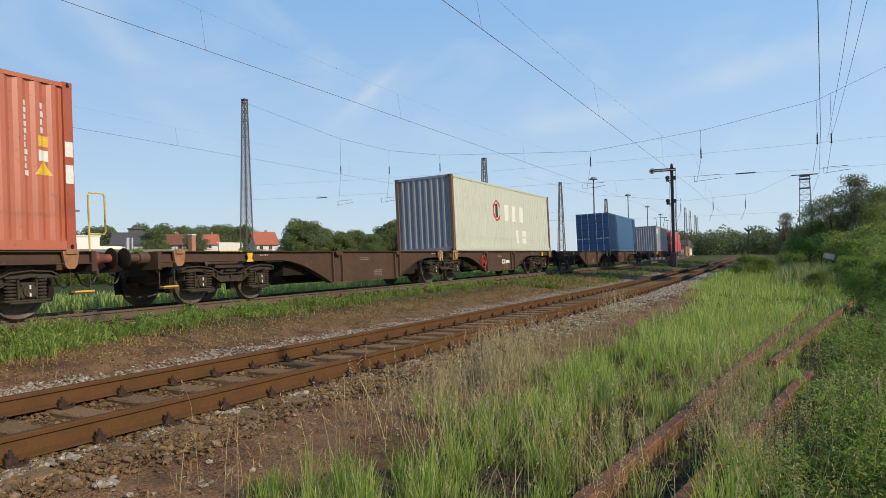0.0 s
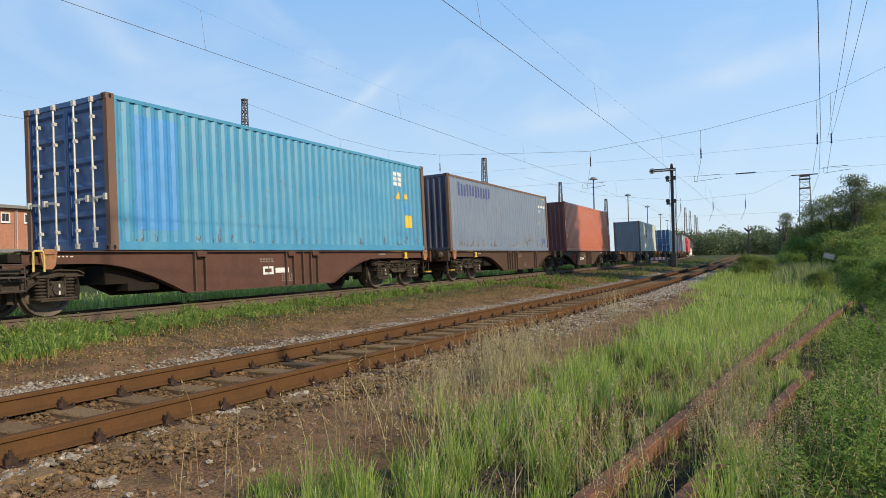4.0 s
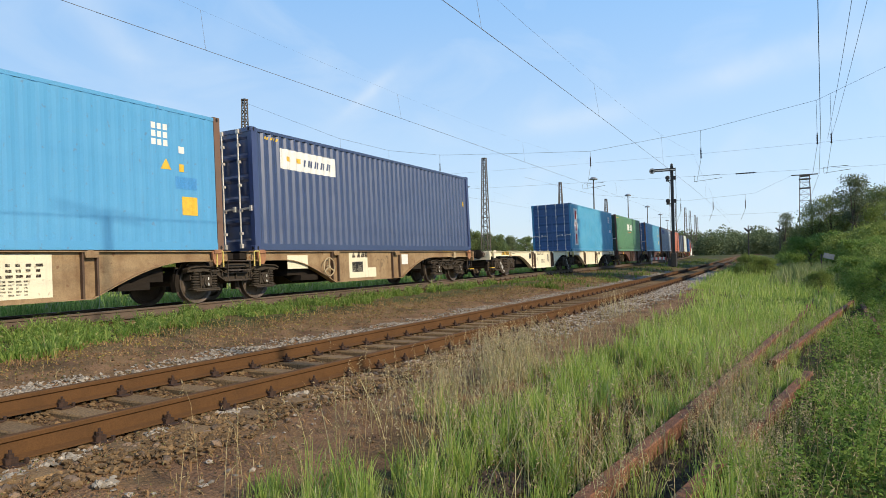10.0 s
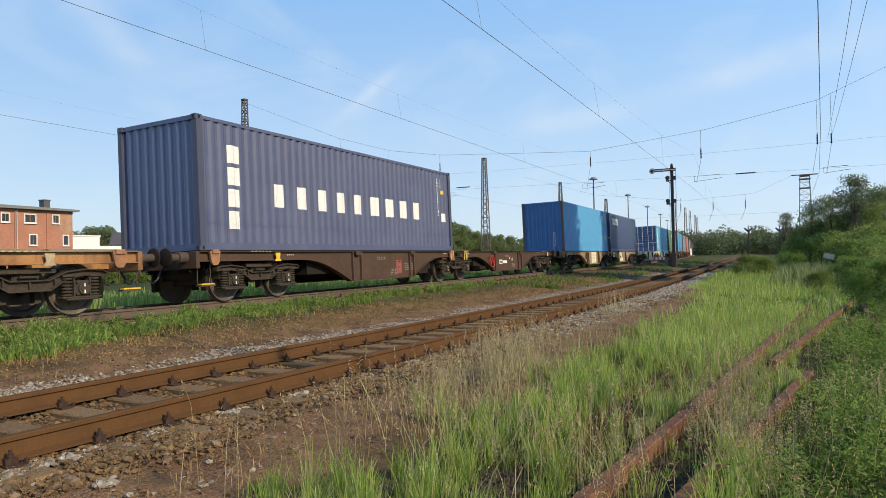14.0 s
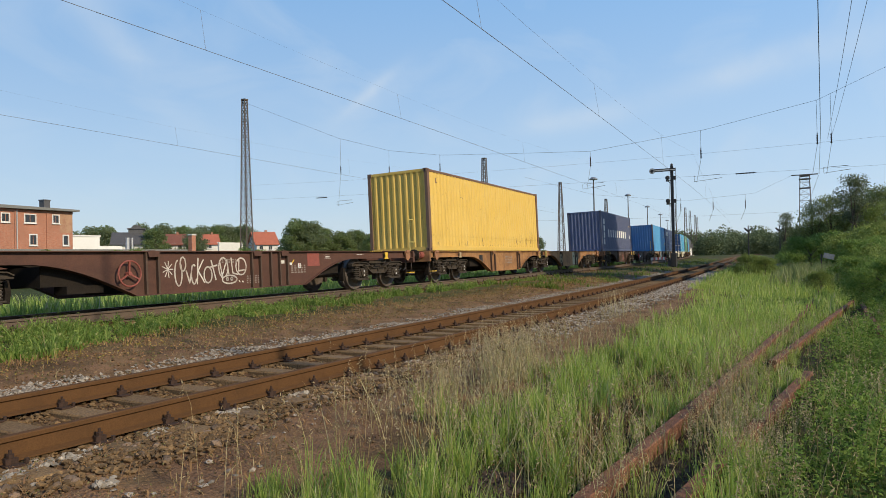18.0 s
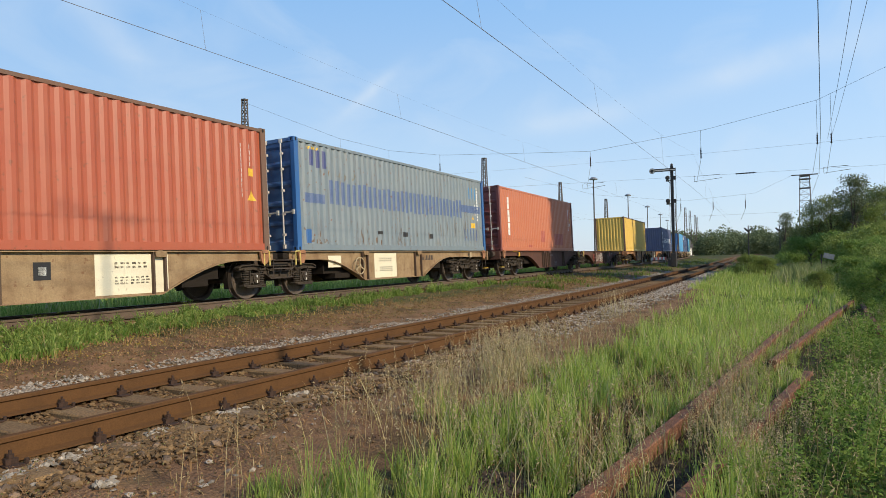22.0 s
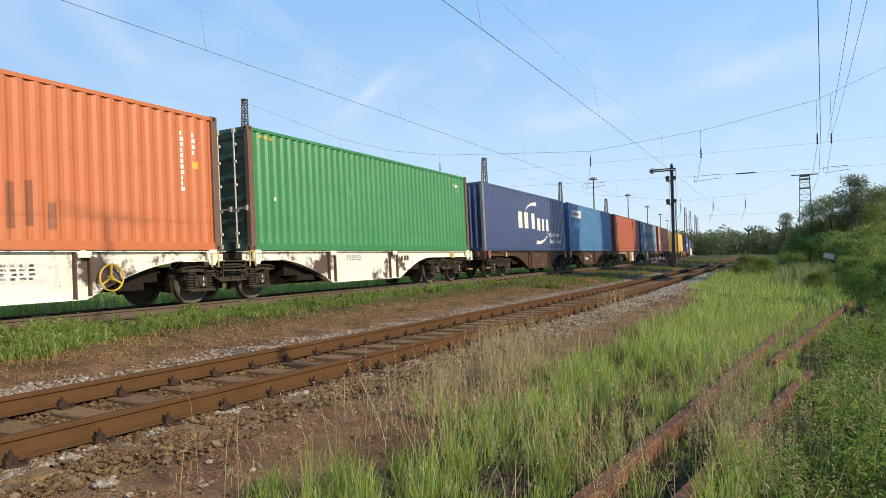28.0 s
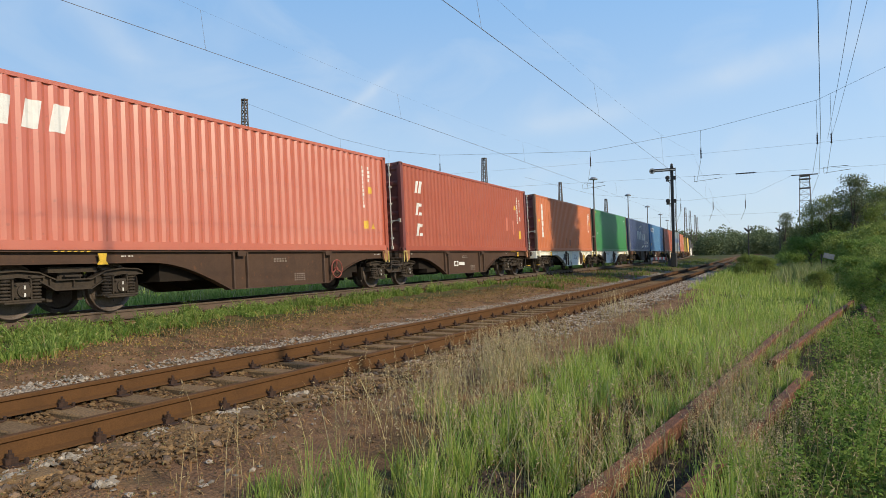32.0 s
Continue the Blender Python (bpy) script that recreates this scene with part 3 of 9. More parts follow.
def bar_mesh():
    """Locking bar with its cams and guides."""
    g = Geo().tube((-0.05, 0, 0.10), (-0.05, 0, 2.84), 0.019, 8)
    for z in (0.12, 2.82):
        g.box(-0.075, -0.01, -0.035, 0.035, z - 0.05, z + 0.05)
    for z in (0.42, 0.95, 1.55, 2.1, 2.5):
        g.box(-0.062, 0.0, -0.04, 0.04, z - 0.03, z + 0.03)
    return g.mesh("locking_bar", 40)


def handle_mesh():
    return Geo().beam((-0.06, 0.0, 0.98), (-0.05, 0.36, 1.0), 0.02, 0.045).box(-0.08, 0.0, 0.30, 0.36, 0.93, 1.05).mesh("door_handle", 30)


def casting_mesh():
    g = Geo().box(-0.089, 0.089, -0.081, 0.081, 0.0, 0.118, 0.008)
    return g.mesh("corner_casting", 20)


def hole_mesh():
    """Flat black faces as shade in a casting's openings: one on the side, one on the end."""
    g = Geo()
    for k in range(2):
        n = 10
        ring = [(0.032 * math.cos(6.28319 * i / n) * (1 if k == 0 else 0.9), 0.045 * math.sin(6.28319 * i / n)) for i in range(n)]
        g.add([(a, -0.0825, 0.059 + b) if k == 0 else (-0.0905, a, 0.059 + b) for a, b in ring], [tuple(range(n))])
    return g.mesh("casting_hole", 0)


SIDES = {1.0: side_mesh(), 0.22: side_mesh(0.22)}
ENDWALL, LEAF, BAR, HANDLE, CASTING, HOLE = end_mesh(), door_mesh(), bar_mesh(), handle_mesh(), casting_mesh(), hole_mesh()
POST = Geo().prism([(-0.08, 0.10), (0.085, 0.10), (0.085, 2.80), (-0.08, 2.80)], -0.012, 0.10).mesh("corner_post", 0)
RAIL_B = Geo().box(-6.0, 6.0, 0.0, 0.05, 0.015, 0.165).box(-6.0, 6.0, -0.0, 0.09, 0.008, 0.02).mesh("bottom_rail", 0)
RAIL_T = Geo().box(-6.0, 6.0, 0.0, 0.06, 2.80, 2.872).mesh("top_rail", 0)
HEADER = Geo().box(0.0, 0.09, -1.14, 1.14, 2.79, 2.885).mesh("end_header", 0)
SILL = Geo().box(0.0, 0.10, -1.14, 1.14, 0.012, 0.15).mesh("end_sill", 0)
ROOF = Geo().box(-6.0, 6.0, -1.17, 1.17, 2.845, 2.868).mesh("roof", 0)
FLOOR = Geo().box(-6.0, 6.0, -1.14, 1.14, 0.10, 0.15).mesh("underframe", 0)


def drape(geo, lift=0.004, depth=1.0):
    """Cuts a flat marking (in x and z) at the folds of the side wall and lays it on them."""
    bm = bmesh.new()
    vs = [bm.verts.new((x, 0, z)) for x, y, z in geo.v]
    for f in geo.f:
        try:
            bm.faces.new([vs[i] for i in f])
        except ValueError:
            pass
    xs = [v.co.x for v in bm.verts]
    for x in corr_breaks(min(xs), max(xs)):
        bmesh.ops.bisect_plane(bm, geom=bm.verts[:] + bm.edges[:] + bm.faces[:], plane_co=(x, 0, 0), plane_no=(1, 0, 0))
    for v in bm.verts:
        v.co.y = corrugation(v.co.x) * depth - lift
    me = bpy.data.meshes.new("marking")
    bm.to_mesh(me)
    bm.free()
    return me


def quads(*rects):
    """Upright rectangles (x0, x1, z0, z1) or four-cornered outlines."""
    g = Geo()
    for r in rects:
        if len(r) == 4 and not isinstance(r[0], tuple):
            r = ((r[0], r[2]), (r[1], r[2]), (r[1], r[3]), (r[0], r[3]))
        g.add([(x, 0, z) for x, z in r], [tuple(range(len(r)))])
    return g


def words(text, size, x, z, bold=0.0):
    """Lettering in the built-in font as flat faces in x and z."""
    cu = bpy.data.curves.new("lettering", "FONT")
    cu.body, cu.size, cu.offset, cu.resolution_u = text, size, bold, 3
    ob = new("lettering", cu)
    dg = bpy.context.evaluated_depsgraph_get()
    me = bpy.data.meshes.new_from_object(ob.evaluated_get(dg))
    g = Geo()
    g.add([(v.co.x + x, 0, v.co.y + z) for v in me.vertices], [tuple(p.vertices) for p in me.polygons])
    bpy.data.objects.remove(ob)
    bpy.data.curves.remove(cu)
    bpy.data.meshes.remove(me)
    return g


def code_bars(x, z_top, n, h=0.10, w=0.085, rng=None, step=1.35):
    """A column of unreadable characters."""
    rng = rng or random.Random(1)
    g = Geo()
    z = z_top
    for i in range(n):
        g.add(quads((x, x + w * rng.uniform(0.45, 1.0), z - h, z)).v, [(0, 1, 2, 3)])
        z -= h * step
    return g




def paint(name, col, rough=0.46, fade=None, streaks=0.25, rust=0.35, amount=0.5, streak_col=(0.12, 0.07, 0.045), spec=0.55):
    return material(name, col, rough, col2=fade or [c * 0.75 + 0.03 for c in col], scale=0.9, amount=amount, fine=70, fine_amt=0.07,
                    bump=0.02, spec=spec, streaks=streaks, rust=rust, streak_col=streak_col)


def container(label, col, u, doors=True, end_mat=None, post_mat=None, height=CH, rail_mat=None, marks=(), depth=1.0, top_mat=None):
    """A forty-foot box at u metres (its rear end) in the train. doors: they are at the rear end."""
    c = thing("shipping_container", label, "shipping container", "containers on the train")
    end_mat, post_mat, rail_mat = end_mat or col, post_mat or col, rail_mat or col
    top_mat = top_mat or (P_OXIDE if col in (P_YELLOW, P_RED, P_GREYBLUE) else None)
    flip = Matrix.Rotation(math.pi, 4, "Z")
    for m in (Matrix.Translation((0, -CW + 0.012, 0)), flip @ Matrix.Translation((0, -CW + 0.012, 0))):
        part("side_panel", SIDES[depth], col, c, m=m)
    for m in (Matrix.Translation((0, -CW + 0.005, 0)), flip @ Matrix.Translation((0, -CW + 0.005, 0))):
        part("bottom_rail", RAIL_B, rail_mat, c, m=m)
        part("top_rail", RAIL_T, top_mat or rail_mat, c, m=m)
    part("roof", ROOF, col, c)
    part("underframe", FLOOR, iron_dark, c)
    for k, closed in ((0, not doors), (1, doors)):
        r = flip if k else Matrix.Identity(4)
        e = r @ Matrix.Translation((-CL / 2 + 0.03, 0, 0))
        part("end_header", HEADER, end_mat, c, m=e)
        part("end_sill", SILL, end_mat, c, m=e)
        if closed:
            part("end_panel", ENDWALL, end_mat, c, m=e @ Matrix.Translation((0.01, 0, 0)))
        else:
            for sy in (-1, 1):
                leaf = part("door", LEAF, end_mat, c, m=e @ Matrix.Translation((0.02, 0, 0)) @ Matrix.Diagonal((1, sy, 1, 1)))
                for y in (0.30, 0.80):
                    part("locking_bar", BAR, cream_bar, leaf, "galvanised locking bar", Matrix.Translation((0, y, 0)))
                    part("door_handle", HANDLE, cream_bar, leaf, "galvanised handle", Matrix.Translation((0, y, 0)))
        for sy in (-1, 1):
            part("corner_post", POST, post_mat, c, m=r @ Matrix.Translation((-CL / 2 + 0.09, sy * (CW - 0.013), 0)) @ Matrix.Diagonal((1, -sy, 1, 1)))
            for z in (0.0, CH - 0.118):
                ca = part("corner_casting", CASTING, post_mat, c, m=r @ Matrix.Translation((-CL / 2 + 0.089, sy * (CW - 0.081), z)))
                if sy * (1 if k == 0 else -1) < 0:
                    part("casting_hole", HOLE, hole_shade, ca, m=Matrix.Diagonal((1 if k == 0 else 1, 1 if k == 0 else -1, 1, 1)))
    for mat, geo, lab in marks:
        mk = part("marking", drape(geo, depth=depth), mat, c, lab, Matrix.Translation((0, -CW + 0.012, 0)))
        if len(geo.f) > 1:
            tagged(mk, kind="stuff")
    MOVERS.append((c, u + CL / 2, Matrix.Translation((0, 0, DECK))))
    return c


# ---- wagons ----
def belly(x, x0, x1):
    """Lower edge of a fish-bellied sill between the bogies at x0 and x1."""
    ramp = 2.15
    a, b = x0 + 1.45, x1 - 1.45
    if x <= a or x >= b:
        return 0.90
    f = min((x - a) / ramp, (b - x) / ramp, 1.0)
    return 0.90 - 0.63 * (1 - math.cos(f * math.pi / 2)) if f < 1 else 0.27


SILLS = {}


def sill_meshes(pivot, half):
    """Web, flanges, stiffeners of one platform's side, from the joint to the headstock; the outer face looks to -y."""
    if pivot in SILLS:
        return SILLS[pivot]
    xe = half - 0.62
    xs = sorted({0.30, xe, 1.45, pivot - 1.45, 3.6, pivot - 3.6} | {1.45 + 2.15 * i / 10 for i in range(11)} | {pivot - 1.45 - 2.15 * i / 10 for i in range(11)})
    bot = [(x, belly(x, 0, pivot)) for x in xs]
    web = Geo().prism(bot + [(xe, 1.085), (0.30, 1.085)], -1.13, -1.11).mesh("sill_web", 0)
    top = Geo().box(0.28, xe, -1.215, -0.95, 1.085, 1.106, 0.004).mesh("top_flange", 0)
    lo = Geo()
    for (xa, za), (xb, zb) in zip(bot, bot[1:]):
        lo.add([(xa, -1.20, za), (xb, -1.20, zb), (xb, -1.02, zb), (xa, -1.02, za), (xa, -1.20, za - 0.02), (xb, -1.20, zb - 0.02),
                (xb, -1.02, zb - 0.02), (xa, -1.02, za - 0.02)], [(0, 1, 2, 3), (7, 6, 5, 4), (0, 4, 5, 1), (2, 6, 7, 3)])
    low = lo.mesh("bottom_flange", 0)
    SILLS[pivot] = (web, top, low, xe)
    return SILLS[pivot]


def stiffener(x, z0):
    return Geo().box(x - 0.02, x + 0.02, -1.20, -1.128, z0, 1.086)


CORNER_PLATE = Geo().prism([(-0.15, 1.10), (0.15, 1.10), (0.11, 0.86), (0.06, 0.80), (-0.06, 0.80), (-0.11, 0.86)], -0.02, 0.03).box(-0.10, 0.10, -0.05, 0.0, 1.04, 1.13, 0.01).mesh("corner_plate", 20)
FLAP = Geo().prism([(-0.10, 0.02), (0.10, 0.02), (0.14, 0.0), (0.12, -0.10), (-0.12, -0.10), (-0.14, 0.0)], -0.03, 0.0).box(-0.05, 0.05, 0.0, 0.12, -0.02, 0.03).mesh("container_bracket", 0)


def ribbon(g, pts, y0, y1, t):
    """A flange of thickness t along points in x and z."""
    for (xa, za), (xb, zb) in zip(pts, pts[1:]):
        g.add([(xa, y0, za), (xb, y0, zb), (xb, y1, zb), (xa, y1, za), (xa, y0, za - t), (xb, y0, zb - t), (xb, y1, zb - t), (xa, y1, za - t)],
              [(0, 1, 2, 3), (7, 6, 5, 4), (0, 4, 5, 1), (2, 6, 7, 3), (0, 3, 7, 4), (1, 5, 6, 2)])
    return g


def coils(r, z0, z1, n):
    outline, d = [], (z1 - z0) / n
    for i in range(n):
        a = z0 + d * i
        outline += [(r * 0.55, a + 0.02 * d), (r * 0.92, a + 0.12 * d), (r, a + 0.40 * d), (r * 0.92, a + 0.66 * d), (r * 0.55, a + 0.76 * d)]
    return Geo().lathe(outline, 12, "z", (0, -1.03, 0)).mesh("coil_spring", 50)


def bogie_meshes():
    hi = [(-1.40, 0.73), (-1.30, 0.78), (-0.95, 0.80), (-0.62, 0.765), (-0.32, 0.63), (0.32, 0.63), (0.62, 0.765), (0.95, 0.80), (1.30, 0.78), (1.40, 0.73)]
    lo = [(-1.40, 0.69), (-1.20, 0.695), (-0.95, 0.70), (-0.66, 0.65), (-0.34, 0.46), (0.34, 0.46), (0.66, 0.65), (0.95, 0.70), (1.20, 0.695), (1.40, 0.69)]
    fr = Geo().prism(hi + lo[::-1], -1.035, -1.005)
    ribbon(fr, hi, -1.10, -0.95, 0.024)
    ribbon(fr, lo, -1.09, -0.96, 0.022)
    for x in (-0.42, 0.0, 0.42):
        fr.box(x - 0.012, x + 0.012, -1.085, -1.03, 0.50 if x == 0 else 0.55, 0.62 if x == 0 else 0.66)
    frame_m = fr.box(-0.16, 0.16, -1.075, -1.03, 0.665, 0.70).mesh("side_frame", 25)
    bx = Geo().box(-0.135, 0.135, -1.12, -0.93, 0.33, 0.60, 0.03).tube((0, -1.15, 0.46), (0, -1.10, 0.46), 0.105, 16).tube((0, -1.158, 0.46), (0, -1.14, 0.46), 0.06, 12)
    bx.box(-0.37, 0.37, -1.11, -0.93, 0.285, 0.325, 0.012).box(-0.30, 0.30, -1.12, -1.08, 0.255, 0.29, 0.01)
    for sx in (-1, 1):
        bx.box(sx * 0.148 - 0.014, sx * 0.148 + 0.014, -1.095, -0.97, 0.33, 0.70).box(sx * 0.25 - 0.115, sx * 0.25 + 0.115, -1.125, -0.94, 0.655, 0.70, 0.01)
        bx.tube((sx * 0.115, -1.14, 0.56), (sx * 0.115, -1.10, 0.56), 0.018, 6).tube((sx * 0.115, -1.14, 0.36), (sx * 0.115, -1.10, 0.36), 0.018, 6)
    box_m = bx.mesh("axle_box", 30)
    spring_m = coils(0.093, 0.325, 0.66, 6)
    big_m = coils(0.105, 0.36, 0.72, 5)
    shoe_m = Geo().prism([(-0.05, 0.28), (0.04, 0.26), (0.07, 0.45), (0.04, 0.64), (-0.05, 0.62), (-0.02, 0.45)], -0.83, -0.69).beam((0.05, -0.76, 0.45), (0.02, -0.76, 0.80), 0.05, 0.04).mesh("brake_shoe", 30)
    bolster = Geo().box(-0.22, 0.22, -0.98, 0.98, 0.52, 0.78, 0.03).box(-1.25, -1.12, -1.0, 1.0, 0.50, 0.64).box(1.12, 1.25, -1.0, 1.0, 0.50, 0.64) \
        .tube((0, 0, 0.74), (0, 0, 0.90), 0.22, 14).box(-0.45, 0.45, -1.06, -0.85, 0.74, 0.83).box(-0.45, 0.45, 0.85, 1.06, 0.74, 0.83)
    for sx in (-0.9, 0.9):
        for sy in (-1, 1):
            bolster.box(sx - 0.62 * (1 if sx > 0 else -1) - 0.05, sx - 0.62 * (1 if sx > 0 else -1) + 0.05, sy * 0.75 - 0.07, sy * 0.75 + 0.07, 0.25, 0.62)
    ws = Geo().tube((0, -1.0, 0), (0, 1.0, 0), 0.075, 12)
    for sy in (-1, 1):
        ws.lathe([(0.10, sy * 0.70), (0.13, sy * 0.835), (0.17, sy * 0.80), (0.37, sy * 0.775), (0.405, sy * 0.81), (0.452, sy * 0.822), (0.46, sy * 0.815),
                  (0.46, sy * 0.715), (0.487, sy * 0.70), (0.487, sy * 0.685), (0.45, sy * 0.68), (0.40, sy * 0.69), (0.37, sy * 0.74), (0.17, sy * 0.75), (0.10, sy * 0.70)], 32)
        for a in range(3):
            c, s = math.cos(a * 2.094), math.sin(a * 2.094)
            ws.tube((c * 0.27, sy * 0.77, s * 0.27), (c * 0.27, sy * 0.80, s * 0.27), 0.025, 8)
    heavy = [(-1.22, 0.30), (-1.26, 0.62), (-1.18, 0.74), (-0.95, 0.80), (-0.70, 0.76), (-0.35, 0.76), (-0.30, 0.60), (0.30, 0.60), (0.35, 0.76), (0.70, 0.76),
             (0.95, 0.80), (1.18, 0.74), (1.26, 0.62), (1.22, 0.30), (1.14, 0.33), (1.10, 0.52), (0.72, 0.52), (0.62, 0.36), (0.46, 0.17), (0.38, 0.14),
             (-0.38, 0.14), (-0.46, 0.17), (-0.62, 0.36), (-0.72, 0.52), (-1.10, 0.52), (-1.14, 0.33)]
    heavy_m = Geo().prism(heavy, -1.085, -0.96).box(-0.30, 0.30, -1.11, -1.08, 0.30, 0.36).box(-0.30, 0.30, -1.11, -1.08, 0.55, 0.62).mesh("side_frame", 25)
    return dict(frame=frame_m, box=box_m, spring=spring_m, bolster=bolster.mesh("bogie", 30), wheelset=ws.mesh("wheelset", 40), heavy=heavy_m, big=big_m, shoe=shoe_m)


BOGIE = bogie_meshes()
AXLE_DASH = Geo().box(-0.014, 0.014, -1.163, -1.159, 0.49, 0.55).box(-0.014, 0.014, -1.163, -1.159, 0.37, 0.43).mesh("marking", 0)


def bogie(wagon, x, u, heavy=False):
    b = part("bogie", BOGIE["bolster"], bogie_grime, wagon, "grimy two-axle bogie", Matrix.Translation((x, 0, 0)))
    flip = Matrix.Diagonal((1, -1, 1, 1))
    for m in (Matrix.Identity(4), flip):
        part("side_frame", BOGIE["heavy" if heavy else "frame"], bogie_grime, b, m=m)
        for sx in (-0.9, 0.9):
            part("axle_box", BOGIE["box"], bogie_grime, b, m=m @ Matrix.Translation((sx, 0, 0)))
            if not heavy:
                for d in (-0.25, 0.25):
                    part("coil_spring", BOGIE["spring"], bogie_grime, b, m=m @ Matrix.Translation((sx + d, 0, 0)))
            if not heavy:
                tagged(part("marking", AXLE_DASH, plate_pale, b, "two white dashes", m @ Matrix.Translation((sx, 0, 0))), kind="stuff")
            part("brake_shoe", BOGIE["shoe"], under_shade, b, m=m @ Matrix.Translation((sx, 0, 0)) @ Matrix.Diagonal((1 if sx > 0 else -1, 1, 1, 1)) @ Matrix.Translation((0.53, 0, 0)))
        if heavy:
            for d in (-0.13, 0.13):
                part("coil_spring", BOGIE["big"], bogie_grime, b, m=m @ Matrix.Translation((d, -0.06, 0.0)))
    for sx in (-0.9, 0.9):
        w = part("wheelset", BOGIE["wheelset"], wheel_steel, b, "steel wheelset with bright treads", Matrix.Translation((sx, 0, 0.46)))
        WHEELS.append((w, u + x + sx, Vector((sx, 0, 0.46))))
    if heavy:
        g = words("RC25NT", 0.17, 0, 0, 0.004)
        g.v = [(-0.60 + 0.69 * p[0] + 0.72 * p[2], -1.0885, 0.58 - 0.72 * p[0] + 0.69 * p[2]) for p in g.v]
        tagged(part("marking", g, white_paint, b, "slanted white lettering RC25NT", smooth=0), kind="stuff")
    return b


WHEEL_RIM = Geo()
for i in range(20):
    a0, a1 = 6.28319 * i / 20, 6.28319 * (i + 1) / 20
    WHEEL_RIM.tube((0.24 * math.cos(a0), 0, 0.24 * math.sin(a0)), (0.24 * math.cos(a1), 0, 0.24 * math.sin(a1)), 0.017, 6)
for a0 in (1.5708, 3.665, 5.76):
    WHEEL_RIM.beam((0, 0.02, 0), (0.24 * math.cos(a0), 0, 0.24 * math.sin(a0)), 0.03, 0.03)
WHEEL_RIM.tube((0, -0.02, 0), (0, 0.08, 0), 0.04, 8)
HANDWHEEL = WHEEL_RIM.mesh("handwheel", 50)
BUFFER = Geo().tube((-0.02, 0, 0), (0.30, 0, 0), 0.12, 14).tube((0.26, 0, 0), (0.56, 0, 0), 0.085, 12).mesh("buffer", 40)
BUFFER_HEAD = Geo().lathe([(0.0, 0.62), (0.12, 0.615), (0.185, 0.60), (0.195, 0.585), (0.185, 0.57), (0.08, 0.55)], 20, "x").mesh("buffer_head", 40)
HOOK = Geo().box(-0.1, 0.25, -0.05, 0.05, -0.05, 0.05).path([(0.25, 0, 0), (0.42, 0, 0.02), (0.45, 0, -0.12), (0.40, 0, -0.32)], 0.035, 6).mesh("coupling_hook", 40)
STEP = Geo().path([(0, 0, 0.0), (0, 0, -0.48), (0.36, 0, -0.48), (0.36, 0, 0.0)], 0.014, 6).box(-0.02, 0.38, -0.12, 0.02, -0.50, -0.47).mesh("foot_step", 40)
LOOP = Geo().path([(0, 0, -0.25), (0, 0, 1.05), (0.03, 0, 1.10), (0.29, 0, 1.10), (0.32, 0, 1.05), (0.32, 0, 0.40), (0.29, 0, 0.36), (0.0, 0, 0.36)], 0.018, 6).mesh("handrail", 40)
SHORT_LOOP = Geo().path([(0, 0, -0.34), (0, 0, -0.03), (0.03, 0, 0.0), (0.15, 0, 0.0), (0.18, 0, -0.03), (0.18, 0, -0.34)], 0.019, 6).mesh("handrail", 40)
CRATE = Geo().path([(0, 0, 0), (0.7, 0, 0), (0.7, 0, -0.42), (0, 0, -0.42), (0, 0, 0)], 0.02, 6).beam((0, 0, -0.2), (0.7, 0, -0.2), 0.03, 0.03).mesh("mounting_step", 40)
HOSE = Geo().path([(0, 0, 0), (0.18, 0, -0.1), (0.30, 0, -0.32), (0.42, 0, -0.38), (0.55, 0, -0.3)], 0.02, 6).mesh("brake_hose", 50)


